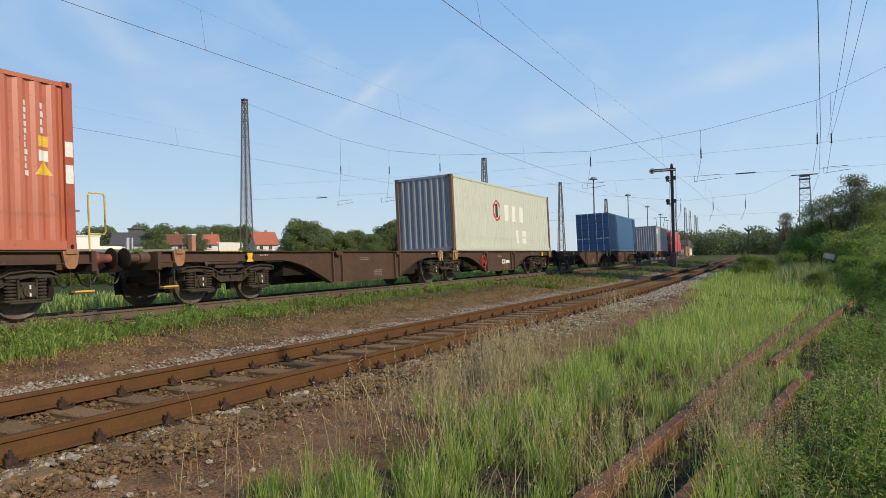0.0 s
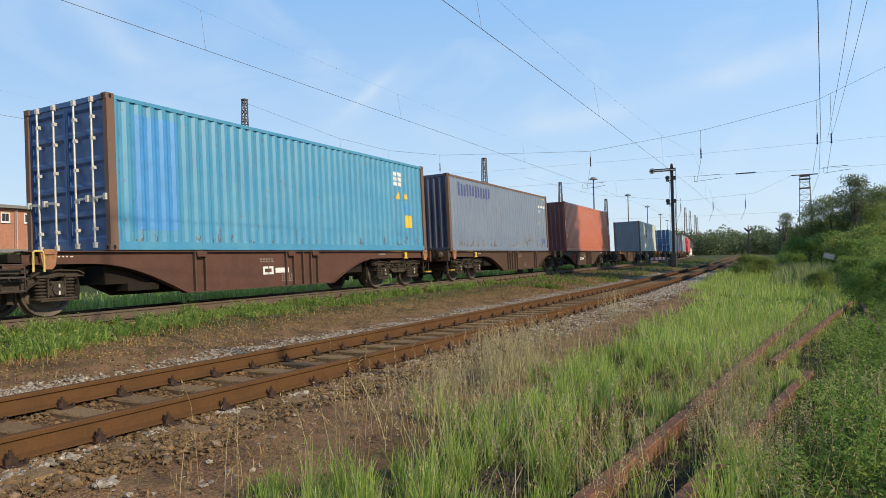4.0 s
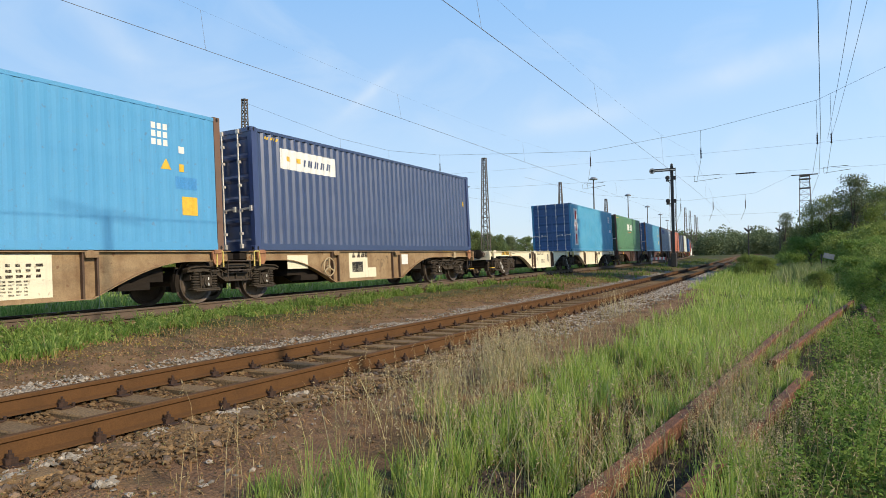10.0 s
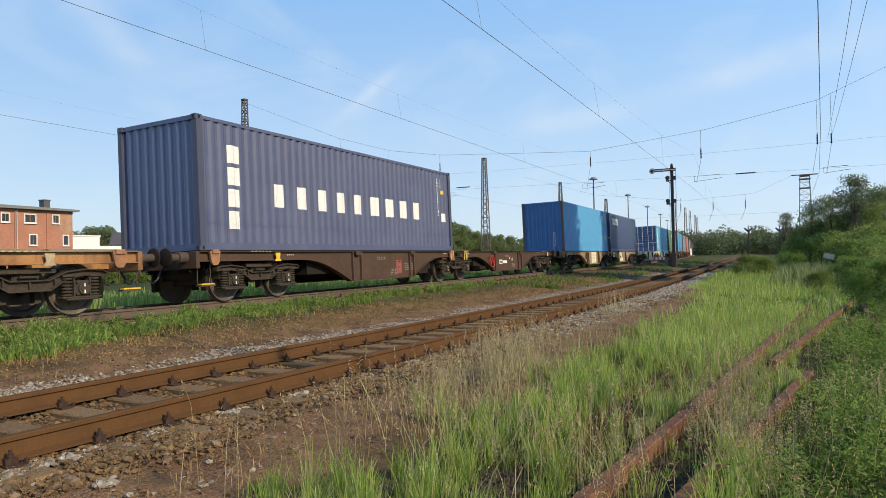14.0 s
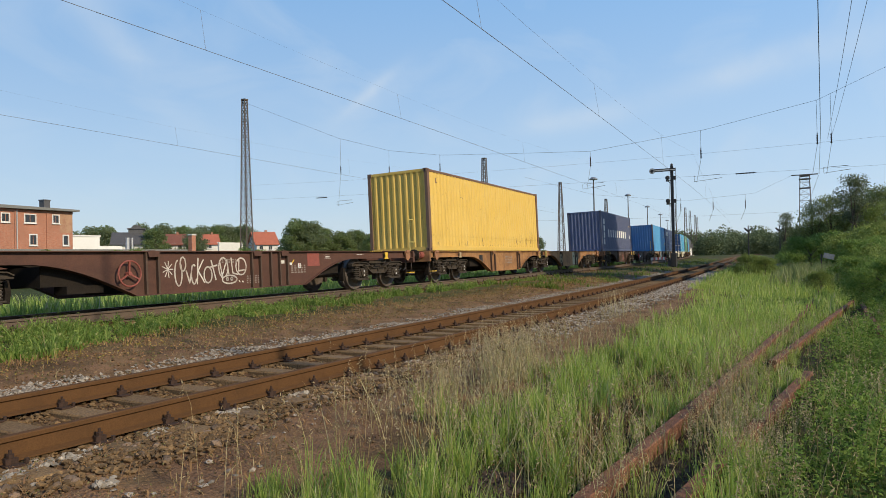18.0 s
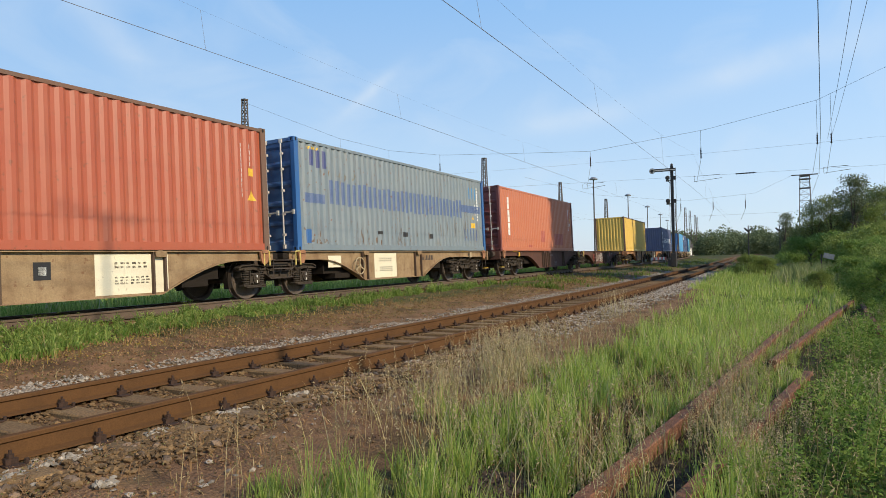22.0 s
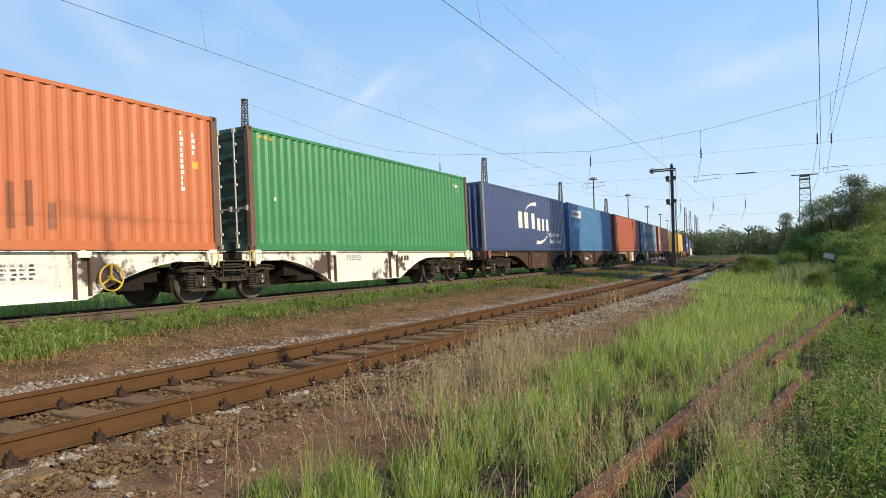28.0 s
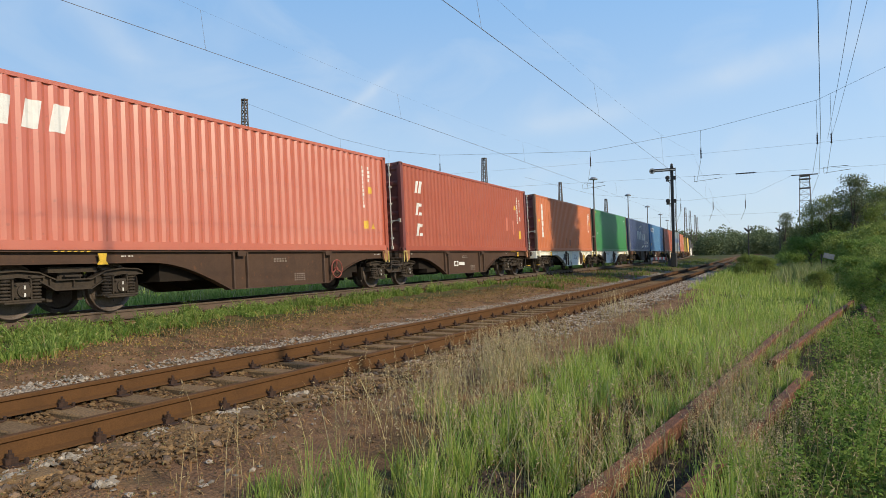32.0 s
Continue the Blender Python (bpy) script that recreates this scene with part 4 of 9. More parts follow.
def wagon(label, u, paint_mat, long=False, heavy=False, plates=(), handwheel=None, tall_rail=False, buffer_mat=None, front_buffer=None, wheel_x=None, seed=1):
    """An articulated two-platform carrier with its joint u metres along the train."""
    rng = random.Random(seed)
    pivot, half = (12.2, 14.8) if long else (10.8, 13.4)
    w = thing("container_wagon", label, "freight wagon", "wagons of the train")
    web, top, low, xe = sill_meshes(pivot, half)
    for sx in (1, -1):
        for sy in (1, -1):
            m = Matrix.Diagonal((sx, sy, 1, 1))
            part("side_sill", web, paint_mat, w, m=m)
            part("top_flange", top, paint_mat, w, m=m)
            part("bottom_flange", low, paint_mat, w, m=m)
            for x in ((3.82, 4.10, 6.69, 6.97, 7.33, 7.64, 7.92) if long else (3.50, 3.78, 6.66, 7.09)):
                part("stiffener", stiffener(x, belly(x, 0, pivot) - 0.01), stiff_brown, w, m=m, smooth=0)
            for x in ((3.96, 6.83, 7.78) if long else (3.64, 6.88)):
                part("container_bracket", FLAP, paint_mat, w, m=m @ Matrix.Translation((x, -1.215, 1.085)))
            for x in (0.69, xe - 0.42):
                part("corner_plate", CORNER_PLATE, iron_rust if paint_mat in (brown, redbrown, ochre, tan) else paint_mat, w, "rusty seat for a container's corner", m @ Matrix.Translation((x, -1.212, 0)))
        m = Matrix.Diagonal((sx, 1, 1, 1))
        part("headstock", Geo().box(xe - 0.02, xe + 0.08, -1.20, 1.20, 0.74, 1.10, 0.01).box(xe - 1.5, xe, -0.35, 0.35, 0.80, 1.05), paint_mat, w, m=m)
        # members, beam and rigging are near-black: underframe shade painted in
        for xa, xb, za, zc in ((pivot - 0.4, pivot + 0.4, 0.92, 1.06), (0.1, 0.9, 0.92, 1.06), (pivot / 2 - 0.2, pivot / 2 + 0.2, 0.45, 1.0)):
            part("cross_member", Geo().box(xa, xb, -1.1, 1.1, za, zc), under_shade, w, m=m, smooth=0)
        part("centre_beam", Geo().prism([(x, belly(x, 0, pivot) + 0.04) for x in (0.0, 1.45, 2.0, 2.5, 3.0, 3.6, pivot - 3.6, pivot - 3.0, pivot - 2.5, pivot - 2.0, pivot - 1.45, xe)] + [(xe, 1.02), (0.0, 1.02)], -0.30, 0.30), under_shade, w, m=m, smooth=20)
        part("brake_rigging", Geo().tube((2.2, -0.5, 0.62), (pivot - 2.2, -0.5, 0.62), 0.05, 8).tube((pivot / 2 - 0.4, -0.75, 0.55), (pivot / 2 + 0.5, -0.75, 0.55), 0.19, 12)
             .box(1.9, 3.3, -0.95, 0.6, 0.50, 0.85).box(pivot - 3.2, pivot - 1.9, -0.95, 0.6, 0.50, 0.85).box(2.3, 3.0, -1.05, -0.7, 0.36, 0.50), under_shade, w, m=m)
        for sy in (-1, 1):
            bm_ = Matrix.Translation((sx * xe, sy * 0.875, 0.98)) @ Matrix.Diagonal((sx, 1, 1, 1))
            bu = part("buffer", BUFFER, ((buffer_mat if sx < 0 else front_buffer) or iron_dark), w, m=bm_)
            part("buffer_head", BUFFER_HEAD, under_shade, bu)
        part("coupling_hook", HOOK, iron_dark, w, m=Matrix.Translation((sx * (xe + 0.08), 0, 0.98)) @ Matrix.Diagonal((sx, 1, 1, 1)))
        for d in (-0.35, 0.35):
            part("brake_hose", HOSE, black_paint, w, "black rubber brake hose", Matrix.Translation((sx * (xe + 0.05), d, 0.86)) @ Matrix.Diagonal((sx, 1, 1, 1)))
        st = part("foot_step", STEP, iron_dark, w, m=Matrix.Translation((sx * xe - (0.36 if sx > 0 else -0.02), -1.10, 0.86)))
        part("step_board", Geo().box(0.0, 0.36, -0.12, 0.02, -0.466, -0.44), yellow_paint, st, "yellow step board", smooth=0)
    if tall_rail:
        part("handrail", LOOP, yellow_rail, w, "tall yellow handrail loop", Matrix.Translation((xe + 0.05, -1.05, 1.05)))
    for x in (-0.72, 0.42):
        part("handrail", SHORT_LOOP, yellow_rail, w, "yellow handrail loop", Matrix.Translation((x, -1.24, 1.10)))
    part("mounting_step", CRATE, iron_dark, w, m=Matrix.Translation((-0.42, -1.24, 0.88)))
    part("articulation", Geo().tube((0, 0, 0.72), (0, 0, 1.04), 0.30, 14).box(-0.5, 0.5, -0.25, 0.25, 0.80, 1.0), iron_dark, w)
    for x in (pivot - 0.1, -pivot + 0.1):
        part("jack_marker", Geo().prism([(-0.09, 1.06), (0.09, 1.06), (0.06, 0.93), (0.11, 0.86), (-0.11, 0.86), (-0.06, 0.93)], -1.235, -1.215), yellow_paint if paint_mat in (brown, redbrown, patch_white) else tan_wheel, w, "lifting bracket", Matrix.Translation((x + 0.35, 0, 0)), 0)
        part("hazard_strip", quads(*[((x - 0.55 + i * 0.12, 1.086), (x - 0.49 + i * 0.12, 1.086), (x - 0.46 + i * 0.12, 1.105), (x - 0.52 + i * 0.12, 1.105)) for i in range(6)]), yellow_paint, w,
             "yellow hazard stripes", Matrix.Translation((0, -1.2165, 0)), 0)
    if handwheel:
        part("handwheel", HANDWHEEL, handwheel, w, "spoked brake handwheel", Matrix.Translation((wheel_x or (3.4 if long else 3.26), -1.25, 0.62 if wheel_x else 0.68)))
    for mat, geo, lab in plates:
        mk = part("marking", geo, mat, w, lab, Matrix.Translation((0, -1.133, 0)), 0)
        if len(geo.f) > 1:
            tagged(mk, kind="stuff")
    for x in (0, pivot, -pivot):
        bogie(w, x, u, heavy)
    MOVERS.append((w, u, Matrix.Identity(4)))
    return w


stiff_brown = material("stiffener_brown", (0.075, 0.045, 0.03), 0.75, col2=(0.12, 0.07, 0.045), scale=5, fine=60)
spray = material("spray_paint", (0.60, 0.55, 0.49), 0.7, col2=(0.34, 0.27, 0.22), scale=3, amount=0.8, fine=60)
iron_rust = material("bracket_rust", (0.32, 0.15, 0.075), 0.8, col2=(0.15, 0.08, 0.05), scale=8, fine=70, bump=0.2)
yellow_rail = material("yellow_handrail", (0.60, 0.46, 0.12), 0.6, col2=(0.35, 0.28, 0.15), scale=12, fine=90)
brown = material("wagon_brown", (0.080, 0.047, 0.031), 0.74, spec=0.25, col2=(0.050, 0.031, 0.022), scale=1.2, fine=50, fine_amt=0.12, bump=0.06, streaks=0.4, streak_col=(0.05, 0.035, 0.03), rust=0.5)
redbrown = material("wagon_red_brown", (0.105, 0.050, 0.036), 0.74, spec=0.25, col2=(0.060, 0.035, 0.027), scale=1.2, fine=50, fine_amt=0.12, bump=0.06, streaks=0.45, streak_col=(0.06, 0.04, 0.03), rust=0.4)
tan = material("wagon_tan", (0.32, 0.225, 0.125), 0.66, spec=0.3, col2=(0.19, 0.115, 0.06), scale=1.3, amount=0.95, fine=50, fine_amt=0.12, bump=0.06, streaks=0.5, streak_col=(0.16, 0.09, 0.05), rust=0.7)
ochre = material("wagon_ochre", (0.37, 0.19, 0.075), 0.66, spec=0.3, col2=(0.17, 0.085, 0.045), scale=1.3, amount=0.95, fine=50, fine_amt=0.12, bump=0.06, streaks=0.5, streak_col=(0.14, 0.07, 0.04), rust=0.7)
cream = material("wagon_cream", (0.76, 0.70, 0.52), 0.55, col2=(0.66, 0.58, 0.42), scale=1.0, fine=50, fine_amt=0.06, bump=0.04, streaks=0.22, streak_col=(0.32, 0.24, 0.16), rust=0.35)
patch_white = material("patched_white", (0.80, 0.77, 0.66), 0.55, col2=(0.10, 0.07, 0.06), scale=0.45, amount=1.0, split=(0.585, 0.62), fine=50, fine_amt=0.08, bump=0.05, streaks=0.35, rust=0.5)
plate_faint = material("faint_lettering", (0.25, 0.21, 0.18), 0.7, fine=80)


def data_block(x, z, rows=3, cols=5, w=0.09, h=0.035, seed=0):
    rng = random.Random(seed)
    r = []
    for i in range(rows):
        xx = x
        for j in range(cols):
            ww = w * rng.uniform(0.5, 1.0)
            r.append((xx, xx + ww, z - i * h * 1.8, z - i * h * 1.8 + h))
            xx += w * 1.25
    return quads(*r)


def triangle_plate(x, z):
    return quads(((x, z), (x + 0.16, z), (x + 0.08, z + 0.15)))


def std_plates(pivot, seed):
    """Rows of small unreadable lettering along both platforms."""
    rng = random.Random(seed)
    out = []
    for base in (0, -pivot):
        m = base + pivot / 2
        out += [(plate_faint, data_block(m - 0.30, 0.90, 2, 5, 0.08, 0.03, seed), ""),
                (plate_faint, data_block(m + 0.45, 0.52, 4, 5, 0.07, 0.028, seed + 1), ""),
                (plate_pale, data_block(base + 0.9, 1.0, 1, 4, 0.06, 0.022, seed + 3), ""),
                (plate_pale, data_block(base + pivot - 1.2, 1.0, 1, 5, 0.06, 0.022, seed + 4), "")]
    return out


def lever_plates(x):
    """White plates with a yellow and a red lever."""
    return [(white_paint, quads((x, x + 0.09, 0.76, 0.82)), "white lever plate"), (yellow_paint, quads(((x + 0.07, 0.80), (x + 0.10, 0.79), (x + 0.19, 0.88), (x + 0.16, 0.90))), "yellow lever"),
            (white_paint, quads((x + 0.32, x + 0.43, 0.68, 0.80)), "white lever plate"), (red_paint, quads((x + 0.36, x + 0.41, 0.70, 0.79)), "red lever")]


def logo_block(x, z):
    """A plain white operator's mark: a split square and a row of blocks."""
    return quads((x, x + 0.18, z, z + 0.05), (x, x + 0.06, z + 0.05, z + 0.14), (x, x + 0.18, z + 0.14, z + 0.19), (x + 0.21, x + 0.36, z, z + 0.05), (x + 0.29, x + 0.36, z + 0.05, z + 0.14),
                 (x + 0.21, x + 0.36, z + 0.14, z + 0.19), (x + 0.43, x + 0.92, z + 0.03, z + 0.15))


def aae_block(x, z):
    """A plain dark owner's mark."""
    return quads(((x, z), (x + 0.09, z + 0.16), (x + 0.18, z)), ((x + 0.25, z), (x + 0.33, z + 0.16), (x + 0.42, z + 0.16), (x + 0.42, z)),
                 ((x + 0.45, z), (x + 0.53, z + 0.16), (x + 0.62, z + 0.16), (x + 0.62, z)), (x + 0.65, x + 0.80, z, z + 0.16))


def scrawl_marks(x, z, w, h, n, seed):
    """Thin crossing strokes of spray paint along a wandering line."""
    rng = random.Random(seed)
    r, a, b = [], x, z + h / 2
    for i in range(n):
        c, d = min(x + w, max(x, a + rng.uniform(-0.10, 0.13))), min(z + h, max(z, b + rng.uniform(-0.13, 0.13)))
        t = 0.012
        r.append(((a, b), (a + t, b + 0.006), (c + t, d + 0.006), (c, d)))
        a, b = c, d
    return quads(*r)


def strokes(paths, w):
    """Flat strokes of width w along paths of (x, z)."""
    r = []
    for p in paths:
        for (xa, za), (xb, zb) in zip(p, p[1:]):
            d = math.hypot(xb - xa, zb - za) or 1.0
            nx, nz, ex, ez = -(zb - za) / d * w / 2, (xb - xa) / d * w / 2, (xb - xa) / d * w * 0.3, (zb - za) / d * w * 0.3
            r.append(((xa + nx - ex, za + nz - ez), (xb + nx + ex, zb + nz + ez), (xb - nx + ex, zb - nz + ez), (xa - nx - ex, za - nz - ez)))
    return quads(*r)


def build_wagons():
    S, L = 10.8, 12.2
    cz = "brown articulated container wagon with grimy bogies"
    for u in (77.1, 49.4):
        wagon(cz, u, brown, plates=std_plates(S, 3), handwheel=red_paint)
    wagon("brown articulated container wagon with an empty rear platform", 21.8, brown, plates=std_plates(S, 4) + [(white_paint, logo_block(5.6, 0.55), "white operator's mark")], handwheel=red_paint, buffer_mat=stiff_brown)
    wagon("long brown articulated container wagon with a red handwheel", -6.6, brown, True, plates=std_plates(L, 5) + [(white_paint, logo_block(5.15, 0.55), "white operator's mark")] + lever_plates(6.3), handwheel=red_paint, tall_rail=True, front_buffer=red_dull)
    wagon("long red-brown articulated container wagon", -36.45, redbrown, True, plates=std_plates(L, 6) + [(white_paint, logo_block(5.9, 0.55), "white operator's mark")], buffer_mat=red_dull)
    wagon("cream-painted articulated wagon with heavy lettered bogies", -64.8, cream, heavy=True,
          plates=[(black_paint, quads((-7.48, -7.18, 0.74, 0.99), (-4.42, -4.24, 0.55, 0.95)), "dark window-like plate"), (iron_dark, data_block(-6.15, 0.98, 2, 7, 0.12, 0.04, 9), ""), (iron_dark, data_block(-5.5, 0.66, 4, 5, 0.09, 0.03, 19), ""), (iron_dark, data_block(-6.3, 0.72, 2, 2, 0.10, 0.05, 29), ""),
                  (bracket_brown, quads((-6.82, -6.47, 0.30, 1.08), (-3.85, -3.55, 0.30, 1.08), (3.65, 3.95, 0.30, 1.08), (6.62, 6.95, 0.30, 1.08)), "bare rusty field"), (iron_dark, data_block(-9.9, 0.98, 1, 4, 0.07, 0.03, 39), ""), (iron_dark, data_block(-12.9, 0.92, 1, 3, 0.10, 0.07, 49), ""),
                  (black_paint, quads(*[((-11.30 + i * 0.18, 0.93), (-11.21 + i * 0.18, 0.93), (-11.12 + i * 0.18, 1.08), (-11.21 + i * 0.18, 1.08)) for i in range(5)]), "black hazard stripes"), (yellow_paint, quads(*[((-11.21 + i * 0.18, 0.93), (-11.12 + i * 0.18, 0.93), (-11.03 + i * 0.18, 1.08), (-11.12 + i * 0.18, 1.08)) for i in range(5)]), "yellow hazard stripes"),
                  (iron_dark, aae_block(7.4, 0.88), "dark owner's mark")])
    wagon("tan articulated wagon with patched white panels", -92.16, tan, handwheel=tan_wheel, buffer_mat=red_dull,
          plates=[(cream, quads((4.35, 5.3, 0.34, 1.06), (5.31, 5.75, 0.34, 0.62)), "pale data panel"), (iron_dark, scrawl_marks(5.75, 0.62, 0.7, 0.34, 40, 2), "dark graffiti strokes"), (iron_dark, aae_block(4.5, 0.92), "dark owner's mark"), (black_paint, quads((4.5, 5.05, 0.50, 0.80)), "black data plate"),
                  (white_paint, quads((7.3, 7.7, 0.68, 1.0)), "white sticker"), (cream, quads((1.7, 2.5, 0.66, 1.0)), "pale patch"), (cream, quads((-5.7, -4.3, 0.33, 1.06)), "pale data panel"),
                  (iron_dark, data_block(-5.55, 0.85, 3, 7, 0.13, 0.05, 4), ""), (iron_dark, data_block(-5.4, 0.6, 5, 6, 0.1, 0.03, 5), ""), (black_paint, quads((-7.45, -7.1, 0.6, 0.95)), "dark box")])
    wagon("brown articulated wagon with an empty front platform", -119.3, brown, plates=std_plates(S, 7) + [*lever_plates(5.55), (white_paint, logo_block(4.33, 0.54), "white operator's mark"), (red_dull, quads((-4.6, -4.25, 0.4, 0.82)), "dull red data plate"), (plate_pale, quads((-4.5, -4.35, 0.52, 0.58), (-4.55, -4.3, 0.74, 0.79)), ""),
          (plate_faint, data_block(-4.05, 0.68, 4, 6, 0.09, 0.035, 3), "")], handwheel=red_paint, tall_rail=True)
    wagon("ochre articulated wagon with peeling paint", -146.3, ochre, plates=[(tan_plate, quads((6.1, 7.4, 0.30, 1.06)), "pale owner's panel"), (iron_dark, aae_block(6.3, 0.72), "dark owner's mark"),
          (black_paint, quads((-8.3, -7.95, 0.65, 0.95)), "dark box"), (plate_faint, data_block(-5.3, 0.85, 5, 6, 0.12, 0.04, 6), "")], handwheel=tan_wheel, buffer_mat=red_dull)
    def ring(cx, cz, rx, rz, a0=0, a1=360, n=16):
        return [(cx + rx * math.cos(radians(a0 + (a1 - a0) * i / n)), cz + rz * math.sin(radians(a0 + (a1 - a0) * i / n))) for i in range(n + 1)]

    star = [[(4.36, 0.74), (4.36 + 0.13 * math.cos(radians(a)), 0.74 + 0.16 * math.sin(radians(a)))] for a in range(0, 360, 40)]
    tag = [ring(4.62, 0.66, 0.09, 0.26, 100, 400), ring(4.74, 0.84, 0.07, 0.14), [(4.82, 0.70), (4.90, 0.45), (4.98, 0.80)], ring(5.02, 0.62, 0.07, 0.20, 60, 330), [(5.10, 0.42), (5.14, 0.95)], [(5.14, 0.70), (5.28, 0.92)],
           [(5.14, 0.68), (5.30, 0.44)], ring(5.40, 0.60, 0.11, 0.17), [(5.50, 0.90), (5.62, 0.48)], [(5.46, 0.76), (5.66, 0.80)], ring(5.84, 0.74, 0.13, 0.22, -60, 250), [(5.74, 0.90), (5.80, 0.56), (5.95, 0.92), (6.00, 0.60)],
           [(6.08, 0.95), (6.12, 0.62), (6.28, 0.58)], ring(6.38, 0.76, 0.16, 0.19), [(6.32, 0.92), (6.30, 0.66), (6.48, 0.68)], ring(6.02, 0.48, 0.22, 0.09), ring(5.95, 0.49, 0.03, 0.03), ring(6.08, 0.49, 0.03, 0.03), [(6.30, 0.44), (6.33, 0.42)], [(6.40, 0.42), (6.43, 0.41)]]
    scrawl = strokes(star, 0.02), strokes(tag, 0.032)
    wagon("long red-brown wagon with scrawled graffiti on its empty front platform", -174.5, redbrown, True, plates=std_plates(L, 8) + [(spray, scrawl[0], "white graffiti star"), (spray, scrawl[1], "white graffiti loops"), (red_dull, quads((8.75, 9.25, 0.72, 1.06)), "dull red repainted field"), (plate_pale, quads((9.45, 9.75, 0.90, 0.905), (9.45, 9.75, 1.0, 1.005), (9.52, 9.70, 0.935, 0.965)), ""), *lever_plates(8.05), (plate_faint, data_block(8.1, 0.72, 4, 5, 0.1, 0.03, 4), ""), (plate_pale, quads((7.7, 7.86, 0.80, 0.88)), "small white plate")], handwheel=red_dull, tall_rail=True)
    wagon("tan articulated wagon with stained pale panels", -202.9, tan, handwheel=tan_wheel,
          plates=[(cream, quads((1.9, 2.5, 0.66, 0.98)), "pale patch"), (yellow_paint, triangle_plate(2.1, 0.72), "yellow warning triangle"), (cream, quads((4.2, 5.5, 0.30, 1.05)), "pale data panel"), (iron_dark, data_block(4.5, 0.86, 2, 6, 0.10, 0.04, 7), ""), (iron_dark, data_block(4.5, 0.60, 3, 7, 0.09, 0.03, 17), ""), (iron_dark, aae_block(7.2, 0.8), "dark owner's mark"),
                  (black_paint, quads((-6.1, -5.8, 0.62, 0.92)), "dark box"), (white_paint, quads((-6.02, -5.88, 0.70, 0.84)), "white notice"), (cream, quads((-5.0, -3.4, 0.30, 1.05)), "pale data panel"), (iron_dark, data_block(-4.6, 0.86, 2, 6, 0.10, 0.04, 8), ""), (iron_dark, data_block(-4.6, 0.60, 3, 7, 0.09, 0.03, 18), "")])
    wagon("brown articulated wagon with a white operator's mark", -229.85, brown, plates=std_plates(S, 10) + [(white_paint, logo_block(4.36, 0.54), "white operator's mark")] + lever_plates(5.85))
    wagon("wagon in patched brown and white paint with yellow fittings", -256.8, patch_white, handwheel=yellow_paint, wheel_x=-3.13, plates=[(white_paint, quads((4.3, 5.6, 0.30, 1.06)), "white data panel"), (iron_dark, data_block(4.4, 0.95, 3, 6, 0.1, 0.03, 11), ""),
          (white_paint, quads((-5.6, -4.2, 0.32, 1.06)), "white data panel"), (iron_dark, data_block(-5.3, 0.85, 4, 6, 0.12, 0.04, 12), ""), (iron_dark, aae_block(7.1, 0.8), "dark owner's mark"), (black_paint, quads((-7.5, -7.15, 0.62, 0.95)), "dark box")])
    wagon("brown articulated wagon under two red boxes", -283.5, brown, plates=std_plates(S, 12) + [(white_paint, logo_block(4.36, 0.54), "white operator's mark")], handwheel=red_dull, buffer_mat=red_dull, wheel_x=-3.3)


bracket_brown = material("bare_rusty_metal", (0.10, 0.055, 0.035), 0.8, col2=(0.06, 0.038, 0.028), scale=6, fine=60)
red_dull = material("dull_red", (0.27, 0.07, 0.05), 0.65, col2=(0.16, 0.06, 0.05), scale=8, fine=80)
tan_wheel = material("tan_handwheel", (0.42, 0.33, 0.20), 0.6, fine=60)
tan_plate = material("pale_panel", (0.50, 0.46, 0.31), 0.6, col2=(0.42, 0.37, 0.24), scale=4, fine=60)
build_wagons()


# ---- boxes on the train ----
def std_marks(light, seed, doors_code=True):
    """Code column, size code, stickers near the front end of the long side."""
    rng = random.Random(seed)
    return [(light, code_bars(5.25, 2.45, 11, 0.085, 0.075, rng), "column of small white lettering"),
            (light, code_bars(5.52, 2.45, 4, 0.10, 0.075, rng), ""),
            (yellow_paint, quads((5.48, 5.66, 1.72, 1.90)), "yellow sticker")]


def triangle(x, z, s=0.30):
    return quads(((x, z), (x + s, z), (x + s / 2, z + s * 0.85)))


def letters(n, x, z, w, h, gap, slant=0.0, seed=3):
    """A row of plain blocks of a wordmark's size."""
    rng = random.Random(seed)
    r = []
    for i in range(n):
        a = x + i * (w + gap)
        k = rng.uniform(0.58, 0.76) * w
        r.append(((a, z), (a + k, z), (a + k + slant, z + h), (a + slant, z + h)))
    return quads(*r)


def stack(n, x, z_top, w, h, gap, seed=5):
    g = Geo()
    for i in range(n):
        q = letters(1, x, z_top - (i + 1) * h - i * gap, w, h, 0, 0, seed + i)
        g.add(q.v, q.f)
    return g


def arc_band(cx, cz, rx, rz, a0, a1, t0, t1):
    """A crescent stroke."""
    r = []
    n = 14
    for i in range(n):
        f0, f1 = i / n, (i + 1) / n
        p = []
        for f, s in ((f0, -1), (f1, -1), (f1, 1), (f0, 1)):
            a = radians(a0 + (a1 - a0) * f)
            t = (t0 + (t1 - t0) * f) * s / 2
            p.append((cx + (rx + t) * math.cos(a), cz + (rz + t) * math.sin(a)))
        r.append(tuple(p))
    return quads(*r)


def stripes(x0, x1, z0, z1):
    """Paint on the outer folds only."""
    r = []
    x = -5.95
    while x < x1:
        if x >= x0:
            r.append((x + 0.0, x + 0.145, z0, z1))
        x += 0.278
    return quads(*r)


